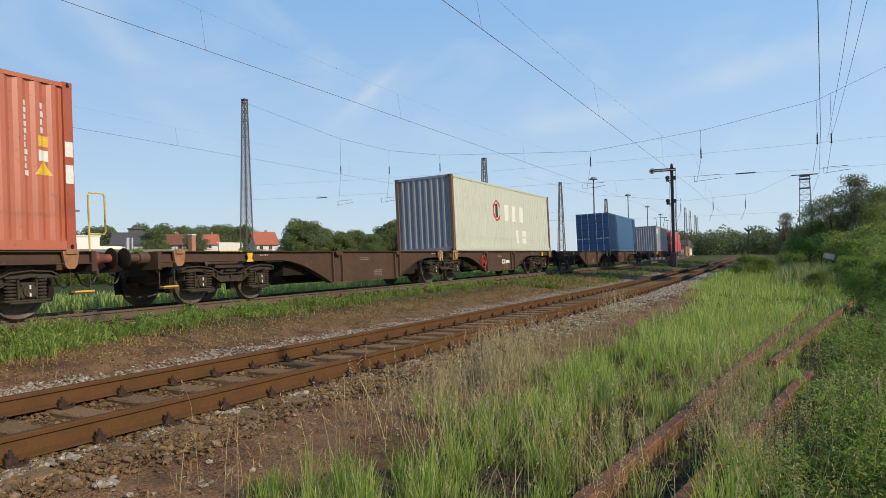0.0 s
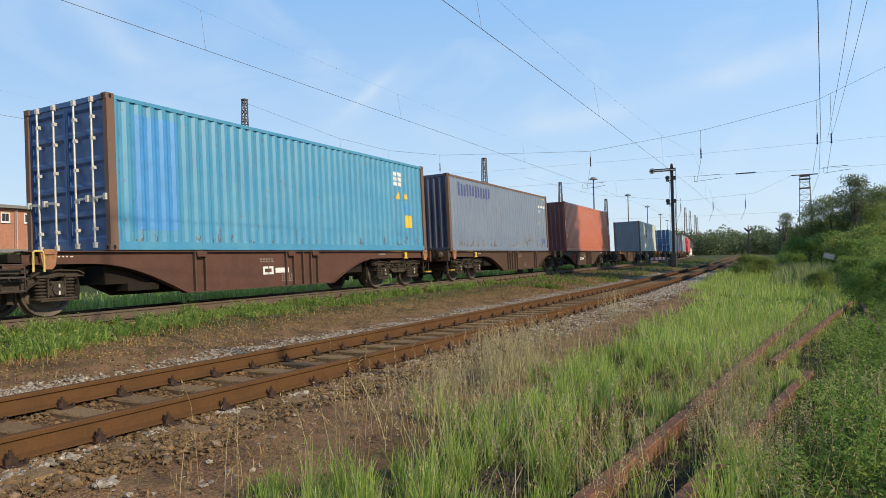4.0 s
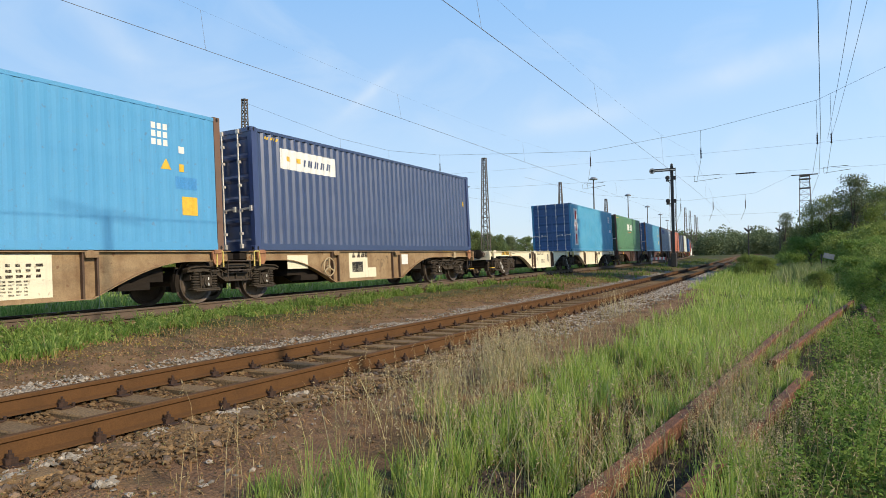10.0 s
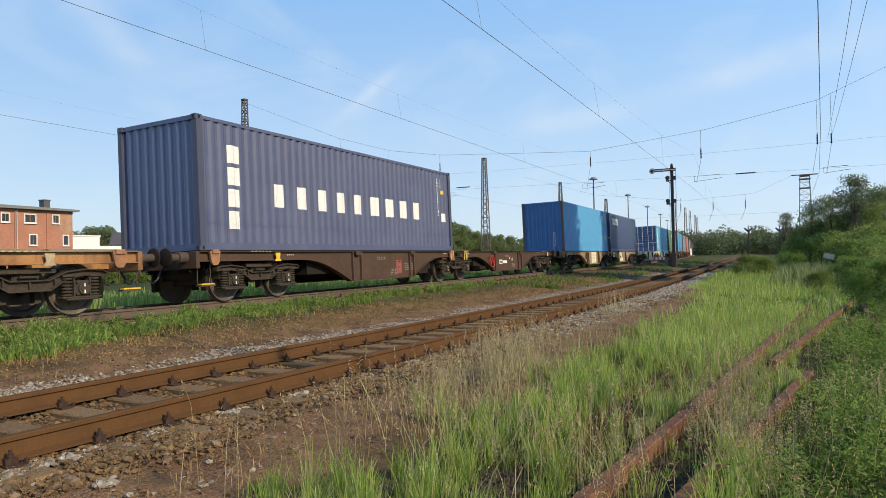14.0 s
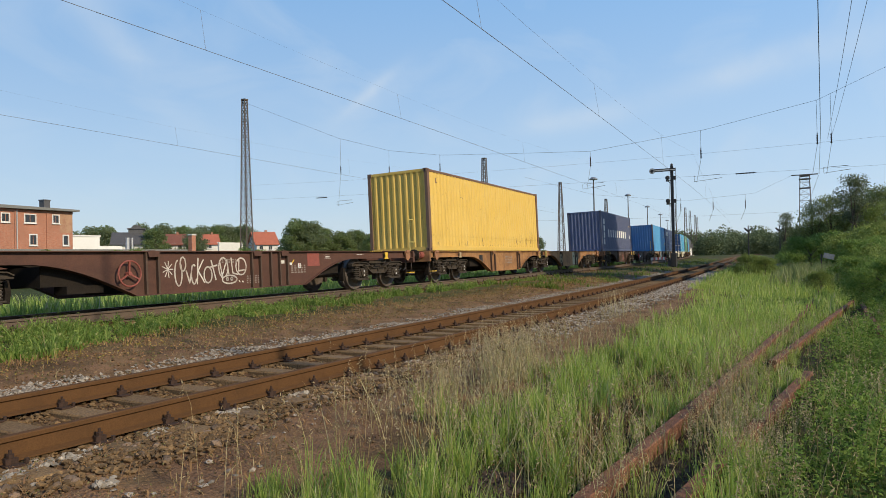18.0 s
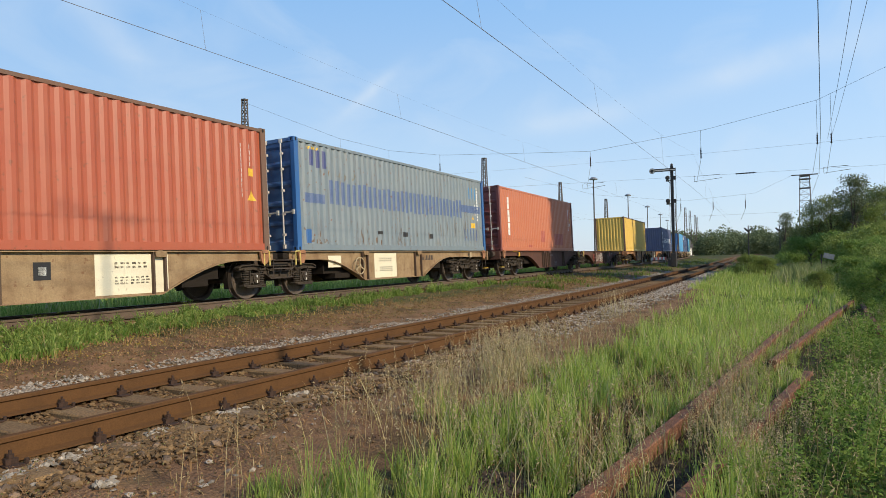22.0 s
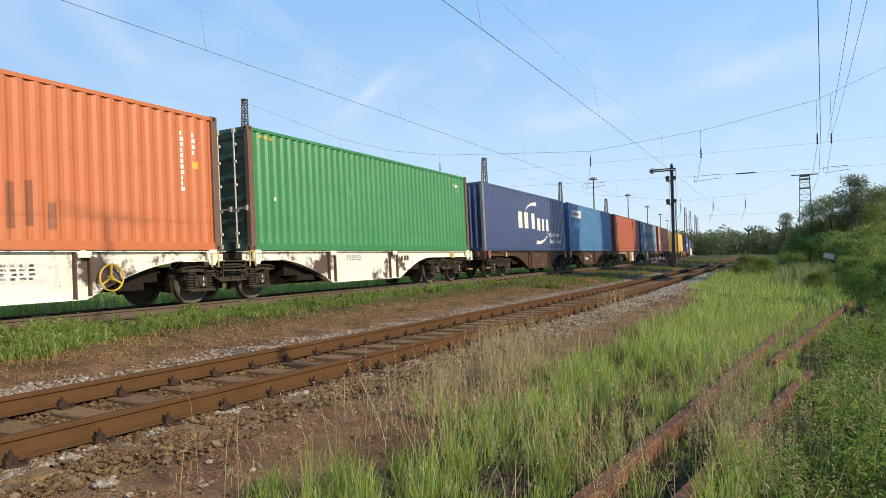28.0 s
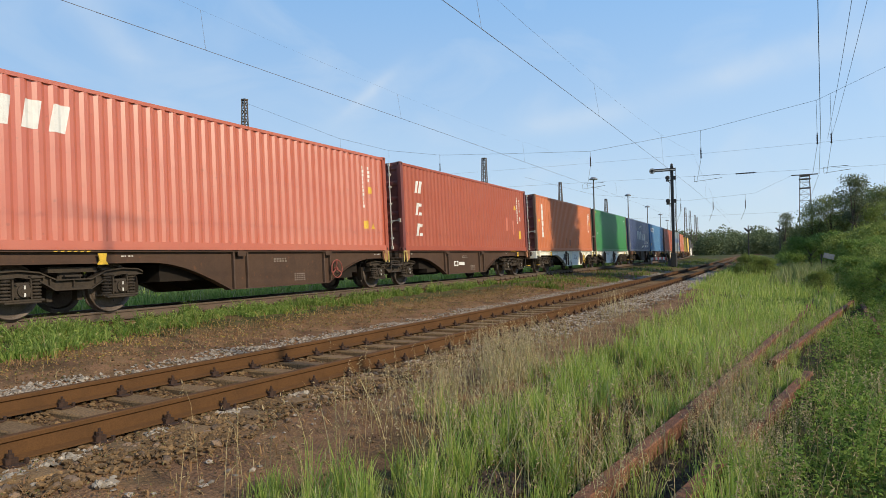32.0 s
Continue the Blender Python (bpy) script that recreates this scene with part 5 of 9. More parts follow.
hazard = lambda x, z: (yellow_paint, quads(*[((x + i * 0.11, z), (x + i * 0.11 + 0.055, z), (x + i * 0.11 + 0.085, z + 0.07), (x + i * 0.11 + 0.03, z + 0.07)) for i in range(5)]), "yellow and black height stripes")
P_ORANGE = paint("box_orange_red", (0.43, 0.115, 0.052), 0.36, (0.46, 0.15, 0.075), streaks=0.3, rust=0.5, spec=0.9)
P_RED = paint("box_red", (0.38, 0.092, 0.045), 0.45, (0.40, 0.125, 0.065), streaks=0.35, rust=0.6)
P_RED_DULL = paint("box_dull_red", (0.35, 0.085, 0.05), 0.5, (0.38, 0.115, 0.075), streaks=0.3, rust=0.5, spec=0.35)
P_CORAL = paint("box_coral", (0.50, 0.125, 0.065), 0.34, (0.53, 0.165, 0.095), streaks=0.15, rust=0.3, spec=1.2)
P_TRITON = paint("box_orange", (0.52, 0.15, 0.052), 0.48, (0.54, 0.185, 0.078), streaks=0.2)
P_SALMON = paint("box_faded_orange", (0.48, 0.15, 0.07), 0.46, (0.50, 0.19, 0.105), streaks=0.15)
P_GREYBLUE = paint("box_grey_blue", (0.155, 0.20, 0.275), 0.40, (0.20, 0.235, 0.285), streaks=0.5, rust=0.4)
P_RUN = material("rust_run", (0.17, 0.11, 0.068), 0.85, col2=(0.10, 0.06, 0.04), scale=7, amount=0.9, fine=60, fine_amt=0.3)
P_DIRT = material("dirt_run", (0.26, 0.19, 0.09), 0.9, col2=(0.09, 0.07, 0.05), scale=7, amount=0.9, fine=60, fine_amt=0.3)
P_LIGHTBLUE = paint("box_light_blue", (0.055, 0.25, 0.42), 0.42, (0.11, 0.32, 0.44), streaks=0.35, rust=0.5)
P_AZURE = paint("box_azure", (0.085, 0.31, 0.56), 0.58, (0.11, 0.35, 0.60), streaks=0.12, rust=0.3, spec=0.35)
P_PIL = paint("box_blue", (0.06, 0.30, 0.50), 0.40, (0.12, 0.38, 0.54), streaks=0.3)
P_CAPITAL = paint("box_sage_green", (0.075, 0.20, 0.105), 0.42, (0.12, 0.245, 0.14), streaks=0.35)
P_GREEN = paint("box_green", (0.034, 0.215, 0.062), 0.38, (0.055, 0.25, 0.085), streaks=0.15, rust=0.4, spec=0.8)
P_NAVY = paint("box_navy", (0.034, 0.056, 0.135), 0.34, (0.046, 0.072, 0.155), streaks=0.12, rust=0.15, spec=1.0)
P_INDIGO = paint("box_indigo", (0.034, 0.052, 0.145), 0.34, (0.046, 0.068, 0.17), streaks=0.08, rust=0.15, spec=1.0)
P_SINO = paint("box_slate_blue", (0.075, 0.090, 0.165), 0.55, (0.11, 0.13, 0.205), streaks=0.25, rust=0.4, spec=0.4)
P_HONEY = paint("box_steel_blue", (0.058, 0.170, 0.34), 0.38, (0.08, 0.20, 0.37), streaks=0.06, rust=0.1)
P_YELLOW = paint("box_yellow", (0.66, 0.44, 0.095), 0.58, (0.70, 0.50, 0.15), streaks=0.28, rust=0.3, spec=0.35)
P_PALE = paint("box_pale_blue_grey", (0.175, 0.222, 0.255), 0.5, (0.23, 0.265, 0.28), streaks=0.55, rust=0.9)
P_MOL = paint("box_pale_grey_green", (0.47, 0.50, 0.43), 0.5, (0.53, 0.55, 0.48), streaks=0.2, rust=0.4)
P_DEEP = paint("box_deep_blue", (0.035, 0.10, 0.22), 0.4, (0.05, 0.13, 0.26), streaks=0.1)
P_GREY = paint("box_grey", (0.22, 0.23, 0.26), 0.45, (0.27, 0.28, 0.30))
# darker end and door colours, maroon too: shade of the rear ends painted in
P_DOORSHADE_BLUE = paint("box_door_shade_blue", (0.04, 0.10, 0.24), 0.45, (0.055, 0.13, 0.28))
P_ENDSHADE_BLUE = paint("box_end_shade_blue", (0.04, 0.15, 0.36), 0.45, (0.055, 0.18, 0.40))
P_SHADE_STAIN_GREEN = paint("box_shade_stain_green", (0.035, 0.085, 0.06), 0.5, (0.05, 0.10, 0.07))
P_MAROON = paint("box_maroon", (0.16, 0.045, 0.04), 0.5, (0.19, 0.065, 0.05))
P_OXIDE = paint("box_rust_post", (0.15, 0.095, 0.07), 0.75, (0.21, 0.095, 0.055), rust=0.9, spec=0.4)
P_BLUEPOST = paint("box_blue_post", (0.03, 0.12, 0.33), 0.4)
P_FADEDBLUE = material("faded_blue_lettering", (0.075, 0.12, 0.25), 0.5, col2=(0.12, 0.17, 0.28), scale=5, fine=60)
P_GHOST = material("ghost_lettering", (0.055, 0.070, 0.20), 0.45, scale=5, fine=60)
P_PATCH_RED = material("repaired_red_patch", (0.40, 0.10, 0.07), 0.5, fine=60)
P_PATCH_BLUE = material("repaired_blue_patch", (0.06, 0.26, 0.56), 0.45, fine=60)
P_BROWNBAR = material("brown_lettering", (0.28, 0.10, 0.05), 0.5, fine=60)


def runs(x0, x1, z0, top, n, seed, wide=0.05):
    """Ragged upright stains at the foot of a side wall, each a few slivers side by side."""
    rng = random.Random(seed)
    g = Geo()
    for i in range(n):
        x = x0 + (x1 - x0) * rng.random()
        rise = (top - z0) * (0.25 + 0.75 * rng.random() ** 2)
        for j in range(rng.randint(2, 5)):
            xx = x + rng.uniform(-0.7, 0.7) * wide
            z = z0 + rise * 0.6 * rng.random() ** 1.5
            h, w = rise * rng.uniform(0.15, 0.5), wide * rng.uniform(0.10, 0.38)
            g.add([(xx - w * 0.3, 0, z), (xx + w * 0.2, 0, z), (xx + w * 0.5, 0, z + h * 0.35), (xx + w * 0.45, 0, z + h * 0.75), (xx + w * 0.1, 0, z + h), (xx - w * 0.35, 0, z + h * 0.9), (xx - w * 0.5, 0, z + h * 0.4)], [tuple(range(7))])
    return g


def flats(x0, x1, z0, z1):
    """Paint left on two thirds of each fold, with uneven upper and lower edges."""
    rng = random.Random(int(z0 * 100))
    x, r = -5.95 + 0.278 * math.ceil((x0 + 5.95) / 0.278), []
    while x < x1:
        r.append((x - 0.045, x + 0.135, z0 + rng.uniform(-0.03, 0.05), z1 + rng.uniform(-0.05, 0.03)))
        x += 0.278
    return quads(*r)


def build_boxes():
    W = white_paint
    container("grey container with a ribbed end and white label", P_GREY, 77.67, False, marks=[(W, quads((-5.6, -4.4, 2.0, 2.6)), "white label")])
    container("deep blue container with door end showing", P_DEEP, 49.92, True, marks=std_marks(W, 1))
    container("pale grey-green container with a white wordmark and rusty post", P_MOL, 22.33, False, P_GREY, P_OXIDE,
              marks=std_marks(W, 2) + [(red_paint, arc_band(-1.5, 1.75, 0.38, 0.42, 0, 360, 0.10, 0.10), "red ring emblem"), (black_paint, quads((-1.62, -1.38, 1.45, 2.05)), "dark animal-shaped emblem"),
                                       (W, letters(3, -0.6, 1.35, 0.75, 0.72, 0.22, 0.05, 4), "white wordmark blocks"), (W, quads((0.9, 1.2, 0.35, 0.95), (1.6, 2.3, 0.35, 0.6), (1.75, 2.2, 0.68, 0.95)), "white patches")])
    container("orange-red container with white tape on its posts", P_ORANGE, -4.88, False, P_MAROON, P_RED_DULL,
              marks=std_marks(W, 3) + [(yellow_paint, triangle(5.42, 1.25), "yellow warning triangle"), (W, quads((5.48, 5.66, 1.48, 1.66)), ""), (yellow_paint, quads((-5.75, -5.5, 0.75, 1.0)), "yellow sticker")])
    c = CONTAINER_LIST[-1]
    for r in ((5.93, 6.07, 1.14, 1.46), (5.93, 6.07, 1.60, 1.86), (-6.06, -5.95, 1.2, 1.75)):
        part("tape", quads(r), W, c, "white tape strip", Matrix.Translation((0, -CW - 0.004, 0)), 0)
    container("faded grey-blue container with rust runs and ghost lettering", P_GREYBLUE, -20.54, False, P_GHOST_END, P_OXIDE,
              marks=[(W, quads(*[(4.6 + i * 0.14, 4.7 + i * 0.14, 2.22, 2.34) for i in range(9)]), "white serial lettering"), (W, words("45G1", 0.17, 4.6, 1.98), "white size code"), (yellow_paint, quads((4.6, 4.74, 1.35, 1.5)), "yellow sticker"),
                     (P_GHOST, flats(-5.3, -1.9, 2.15, 2.62), "row of faded blue lettering blocks"), (P_FADEDBLUE, quads((5.1, 5.5, 0.35, 0.6)), "blue patch"), hazard(5.2, 2.66), (P_RUN, runs(-5.6, 5.7, 0.16, 0.75, 46, 7, 0.10), "rust runs along the foot"), (P_DIRT, runs(1.0, 5.8, 0.3, 1.6, 30, 8, 0.04), "thin rust runs")])
    container("light blue container with rusty foot and blue doors", P_LIGHTBLUE, -34.62, True, P_DOORSHADE_BLUE, P_OXIDE,
              marks=[(W, quads(*[(4.05 + i % 4 * 0.14, 4.15 + i % 4 * 0.14, 2.4 - i // 4 * 0.16, 2.52 - i // 4 * 0.16) for i in range(12)]), "white serial lettering"), (yellow_paint, triangle(4.2, 1.65), "yellow warning triangle"),
                     (yellow_paint, quads((4.72, 4.9, 1.68, 1.84)), ""), (yellow_paint, quads((4.72, 5.15, 0.75, 1.15)), "yellow caution plate"), (P_PATCH_BLUE, quads((4.7, 5.1, 1.2, 1.5)), "blue patch"), (P_PATCH_BLUE, quads((-5.5, -4.5, 0.4, 2.6)), "brighter blue repainted band"), (P_RUN, runs(-5.6, 5.7, 0.16, 0.6, 40, 31, 0.07), "rust runs along the foot")])
    container("sage green container with a white wordmark and rusty posts", P_CAPITAL, -50.48, True, P_SHADE_STAIN_GREEN, P_OXIDE,
              marks=[(W, letters(7, -0.85, 1.78, 0.27, 0.52, 0.07, 0, 2), "white wordmark blocks"), (P_TRITON, quads((-0.6, 1.2, 1.60, 1.65)), "thin orange line"), hazard(-5.7, 2.66), hazard(-5.2, 2.66),
                     (W, code_bars(5.0, 2.55, 10, 0.08, 0.07), "white serial lettering"), (W, code_bars(5.3, 2.2, 5, 0.08, 0.07), ""), (P_SHADE_STAIN_GREEN, runs(-5.6, 2.5, 0.18, 1.3, 30, 21, 0.10), "dark stains along the foot"), (P_RUN, runs(-5.8, -4.4, 0.16, 0.9, 8, 22, 0.06), "rust runs")])
    container("blue container with a vertical white panel on its side", P_PIL, -64.33, True, P_DOORSHADE_BLUE, P_LIGHTBLUE,
              marks=[(W, quads((-5.35, -4.55, 0.35, 2.6)), "white vertical panel"), (W, quads((5.05, 5.55, 1.38, 1.58)), "white plate"), (red_paint, quads((5.28, 5.33, 1.42, 1.53), (5.36, 5.40, 1.42, 1.53), (5.43, 5.47, 1.42, 1.53)), "red lettering"),
                     (W, quads(*[(4.7 + i % 4 * 0.13, 4.8 + i % 4 * 0.13, 2.4 - i // 4 * 0.16, 2.52 - i // 4 * 0.16) for i in range(12)]), "white serial lettering")])
    c = CONTAINER_LIST[-1]
    part("marking", drape(quads((-5.12, -4.78, 1.95, 2.48), (-5.04, -4.84, 1.25, 1.75), (-5.08, -4.80, 0.45, 1.05)), lift=0.008), red_paint, c, "red lettering bars on a white panel", Matrix.Translation((0, -CW + 0.012, 0)))
    container("navy container with a white name board and doors at the rear", P_NAVY, -91.68, True, P_NAVY, P_INDIGO,
              marks=std_marks(W, 9) + [(W, quads((-5.1, -2.75, 2.02, 2.52)), "white name board"), hazard(-5.65, 2.66)])
    c = CONTAINER_LIST[-1]
    part("marking", drape(letters(9, -4.15, 2.16, 0.10, 0.18, 0.035, 0.03, 7), lift=0.008), P_NAVY, c, "dark wordmark blocks", Matrix.Translation((0, -CW + 0.012, 0)))
    part("marking", drape(quads((-4.85, -4.7, 2.22, 2.34), (-4.45, -4.3, 2.22, 2.34)), lift=0.008), yellow_paint, c, "yellow emblem", Matrix.Translation((0, -CW + 0.012, 0)))
    container("smooth azure container with a brighter repainted band", P_AZURE, -104.83, False, P_ENDSHADE_BLUE, P_OXIDE, depth=0.22,
              marks=[(P_PATCH_BLUE, quads((-4.95, -4.05, 0.35, 2.62)), "brighter blue repainted band"), (W, quads(*[(4.3 + i % 3 * 0.14, 4.4 + i % 3 * 0.14, 2.4 - i // 3 * 0.16, 2.52 - i // 3 * 0.16) for i in range(9)]), "white serial lettering"),
                     (yellow_paint, triangle(4.5, 1.62, 0.26), "yellow warning triangle"), (yellow_paint, quads((4.95, 5.08, 1.6, 1.76)), ""), (P_PATCH_BLUE, quads((4.85, 5.4, 1.25, 1.5)), "blue patch"), (yellow_paint, quads((5.0, 5.4, 0.72, 1.1)), "yellow caution plate"), (W, quads((4.95, 5.1, 1.98, 2.12)), "")])
    container("slate blue container with large white lettering blocks", P_SINO, -132.01, False, P_INDIGO, P_GHOST_END,
              marks=[(W, stack(4, -5.2, 2.35, 0.52, 0.40, 0.09, 11), "column of white character blocks"), (W, letters(9, -3.72, 1.05, 0.58, 0.56, 0.285, 0, 21), "row of white letter blocks"),
                     (W, code_bars(5.05, 2.6, 12, 0.085, 0.07), "white serial lettering"), (W, code_bars(5.28, 2.6, 4, 0.085, 0.07), ""), (yellow_paint, quads((5.25, 5.5, 2.05, 2.18)), ""), (W, quads((5.3, 5.65, 1.05, 1.35)), "torn white sticker")])
    container("yellow container with rust-edged posts", P_YELLOW, -159.04, False, P_YELLOW, P_OXIDE, rail_mat=P_YELLOW, marks=[(P_OXIDE, quads((-5.42, -5.38, 2.42, 2.6), (-5.42, -5.30, 2.42, 2.46)), "rust scar"), (P_DIRT, runs(-5.7, 5.7, 0.18, 0.75, 46, 3, 0.035), "dark dirt runs along the foot"), (P_RUN, runs(2.0, 5.7, 0.3, 1.8, 14, 4, 0.03), "thin rust runs"), (P_DIRT, strokes([[(-3.35, 2.08), (-3.15, 2.04), (-3.02, 1.96)], [(-4.5, 2.25), (-4.56, 1.95)]], 0.012), "scratches")])
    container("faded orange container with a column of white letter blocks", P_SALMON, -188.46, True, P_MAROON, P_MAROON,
              marks=[(W, stack(6, -5.05, 2.45, 0.38, 0.26, 0.035, 31), "column of white letter blocks"), (P_PATCH_RED, quads((-0.15, 0.45, 0.45, 1.05)), "repaired red patch"), (P_PATCH_RED, quads((2.2, 3.9, 0.32, 0.95)), "repaired red patch"),
                     (P_PATCH_RED, quads((-2.2, -1.7, 0.18, 0.30)), ""), (W, code_bars(5.15, 2.4, 11, 0.085, 0.07), "white serial lettering"), (W, code_bars(5.45, 2.4, 4, 0.09, 0.075), ""), (yellow_paint, quads((5.45, 5.6, 1.75, 1.9)), ""), (W, quads((5.45, 5.65, 1.45, 1.6)), "")])
    container("pale blue-grey container with overpainted blue blocks and rust spots", P_PALE, -202.38, True, P_DOORSHADE_BLUE, P_BLUEPOST,
              marks=[(P_GHOST, flats(-5.6, -4.6, 2.2, 2.68), "overpainted lettering"), (P_FADEDBLUE, quads((-5.7, -4.85, 1.25, 1.5)), ""), (P_FADEDBLUE, flats(-4.8, 3.9, 1.26, 1.92), "band of overpainted blue paint"), (P_RUN, runs(-5.7, 1.8, 0.16, 0.85, 34, 11, 0.09), "rust runs along the foot"), (P_RUN, runs(-5.7, 5.6, 0.5, 2.3, 22, 12, 0.03), "thin rust runs"), (P_DIRT, runs(-5.7, -3.0, 2.0, 2.6, 9, 13, 0.05), "rust stains under the roof rail"), (P_FADEDBLUE, quads((3.95, 5.7, 1.5, 1.78)), ""),
                     (P_FADEDBLUE, stripes(3.9, 5.4, 0.4, 0.85), "overpainted lettering"), (P_BLUEPOST, quads((-5.7, -5.45, 0.2, 0.55)), "blue patch"), (P_PATCH_BLUE, stripes(4.6, 5.25, 2.05, 2.5), "blue stripes"), (W, code_bars(5.4, 2.55, 12, 0.085, 0.07), "white serial lettering"),
                     (W, code_bars(5.15, 1.85, 4, 0.09, 0.075), ""), (yellow_paint, triangle(4.85, 1.25, 0.26), "yellow warning triangle"), (yellow_paint, quads((4.8, 5.15, 0.9, 1.1)), "yellow caution plate"), (black_paint, quads((-0.7, -0.4, 0.45, 0.6), (1.2, 1.45, 0.42, 0.58), (-2.2, -1.9, 0.5, 0.6)), "dark rust holes"), hazard(-5.6, 2.66)])
    container("red container with a yellow sticker and ribbed end", P_RED, -215.59, False, P_MAROON, P_OXIDE, marks=std_marks(W, 16) + [(yellow_paint, quads((-5.55, -5.25, 0.75, 0.98)), "yellow sticker"), (yellow_paint, triangle(5.42, 1.15), "yellow warning triangle")])
    container("steel blue container with a white name board", P_HONEY, -229.3, False, P_HONEY, P_HONEY,
              marks=std_marks(W, 17) + [(W, quads((-5.25, -3.1, 2.05, 2.5)), "white name board"), hazard(-5.65, 2.64), (yellow_paint, quads((-5.2, -4.9, 0.6, 0.85)), "yellow sticker"), (yellow_paint, triangle(5.42, 1.2), "yellow warning triangle"), hazard(5.1, 2.64)])
    c = CONTAINER_LIST[-1]
    part("marking", drape(letters(8, -4.35, 2.18, 0.10, 0.19, 0.035, 0.02, 8), lift=0.008), P_DEEP, c, "dark wordmark blocks", Matrix.Translation((0, -CW + 0.012, 0)))
    part("marking", drape(quads(((-5.1, 2.2), (-4.8, 2.2), (-4.72, 2.4), (-4.95, 2.36)), ((-4.72, 2.18), (-4.5, 2.2), (-4.55, 2.36))), lift=0.008), red_paint, c, "red emblem", Matrix.Translation((0, -CW + 0.012, 0)))
    container("indigo container with white swoosh emblem and lettering", P_INDIGO, -242.59, False, P_INDIGO, P_GREY,
              marks=std_marks(W, 18) + [(W, letters(3, -1.75, 1.10, 0.85, 0.78, 0.12, 0, 41), "white wordmark blocks"), (W, letters(3, 1.20, 1.05, 0.62, 0.62, 0.10, 0, 45), "white wordmark blocks"),
                                        (W, arc_band(0.9, 1.75, 1.6, 0.62, 165, 80, 0.03, 0.2), "white swoosh"), (W, arc_band(1.25, 1.15, 1.7, 0.72, -100, -15, 0.2, 0.03), "white swoosh"),
                                        (W, words("eco container", 0.36, 3.05, 0.78, 0.006), "white words eco container"), (W, words("bamboo flooring", 0.33, 3.2, 0.42, 0.004), "white words bamboo flooring"), (yellow_paint, triangle(5.45, 1.0, 0.26), "yellow warning triangle")])
    container("bright green container with rusty post and doors at the rear", P_GREEN, -256.31, True, P_SHADE_STAIN_GREEN, P_OXIDE, marks=[(W, quads((4.9, 5.02, 2.4, 2.5), (5.1, 5.3, 2.4, 2.5), (5.2, 5.3, 2.22, 2.32)), "white serial lettering"), hazard(-5.7, 2.66),
              (W, quads((-2.0, -1.97, 1.55, 1.72), (-1.4, -1.38, 1.3, 1.5), (0.5, 0.53, 1.55, 1.66), (2.2, 2.22, 0.9, 1.1), (-5.2, -5.15, 1.2, 1.3)), "scuffs")])
    container("orange container with a column of white letter blocks and dark scuffs", P_TRITON, -269.41, True, P_MAROON, P_OXIDE,
              marks=[(W, stack(6, -5.1, 2.45, 0.42, 0.26, 0.035, 51), "column of white letter blocks"), (P_BROWNBAR, quads((-0.4, -0.2, 0.35, 0.75), (0.3, 0.5, 0.3, 0.65), (1.6, 1.75, 0.35, 1.1), (1.9, 2.05, 0.4, 1.15), (2.3, 2.42, 0.35, 0.8)), "dark scuff marks"),
                     (W, code_bars(5.1, 2.45, 11, 0.085, 0.07), "white serial lettering"), (W, code_bars(5.4, 2.45, 4, 0.09, 0.07), ""), (yellow_paint, quads((5.4, 5.55, 1.7, 1.85)), ""), (yellow_paint, quads((-5.5, -5.4, 1.52, 1.62)), "")])
    container("dull red container with slanted white letter blocks", P_RED_DULL, -283.08, True, P_MAROON, P_MAROON,
              marks=[(W, quads(*[((-5.15, z), (-4.95, z), (-4.85, z + 0.42), (-5.05, z + 0.42)) for z in (1.95, 1.2, 0.5)], *[((-4.9, z), (-4.68, z), (-4.58, z + 0.42), (-4.8, z + 0.42)) for z in (1.95,)], *[((-4.9, z + k), (-4.66, z + k), (-4.63, z + k + 0.1), (-4.87, z + k + 0.1)) for z, k in ((1.2, 0.0), (1.2, 0.3), (0.5, 0.0), (0.5, 0.3))]), "slanted white letter blocks"),
                     (yellow_paint, triangle(4.45, 1.9, 0.26), "yellow warning triangle"), (W, code_bars(4.85, 2.5, 11, 0.085, 0.07), "white serial lettering"), (W, code_bars(5.15, 2.4, 5, 0.09, 0.075), ""), (yellow_paint, quads((4.95, 5.3, 0.55, 0.92)), "yellow caution plate"), (W, quads((5.15, 5.3, 1.4, 1.6)), ""),
                     (P_CORAL, quads((3.4, 3.55, 0.9, 1.5), (3.85, 3.95, 0.85, 1.5), (4.25, 4.35, 0.75, 1.4)), "paler scuffs")])
    container("coral red container with white wordmark blocks", P_CORAL, -296.16, True, P_MAROON, P_RED_DULL,
              marks=[(W, letters(3, -5.6, 2.0, 0.40, 0.48, 0.08, 0.08, 61), "white wordmark blocks"), (W, code_bars(4.8, 2.5, 11, 0.085, 0.07), "white serial lettering"), (W, code_bars(5.1, 2.5, 4, 0.09, 0.075), ""), (yellow_paint, quads((5.1, 5.25, 1.7, 1.9)), ""),
                     (yellow_paint, quads((4.8, 5.05, 0.65, 0.88)), "yellow sticker"), (yellow_paint, triangle(5.15, 0.65, 0.26), "yellow warning triangle")])


# dark end colour holds that end wall's shade; also the slate box's posts
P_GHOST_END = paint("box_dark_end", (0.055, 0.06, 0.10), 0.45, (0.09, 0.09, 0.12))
CONTAINER_LIST = []
_container = container


def container(*a, **k):
    c = _container(*a, **k)
    CONTAINER_LIST.append(c)
    return c


build_boxes()


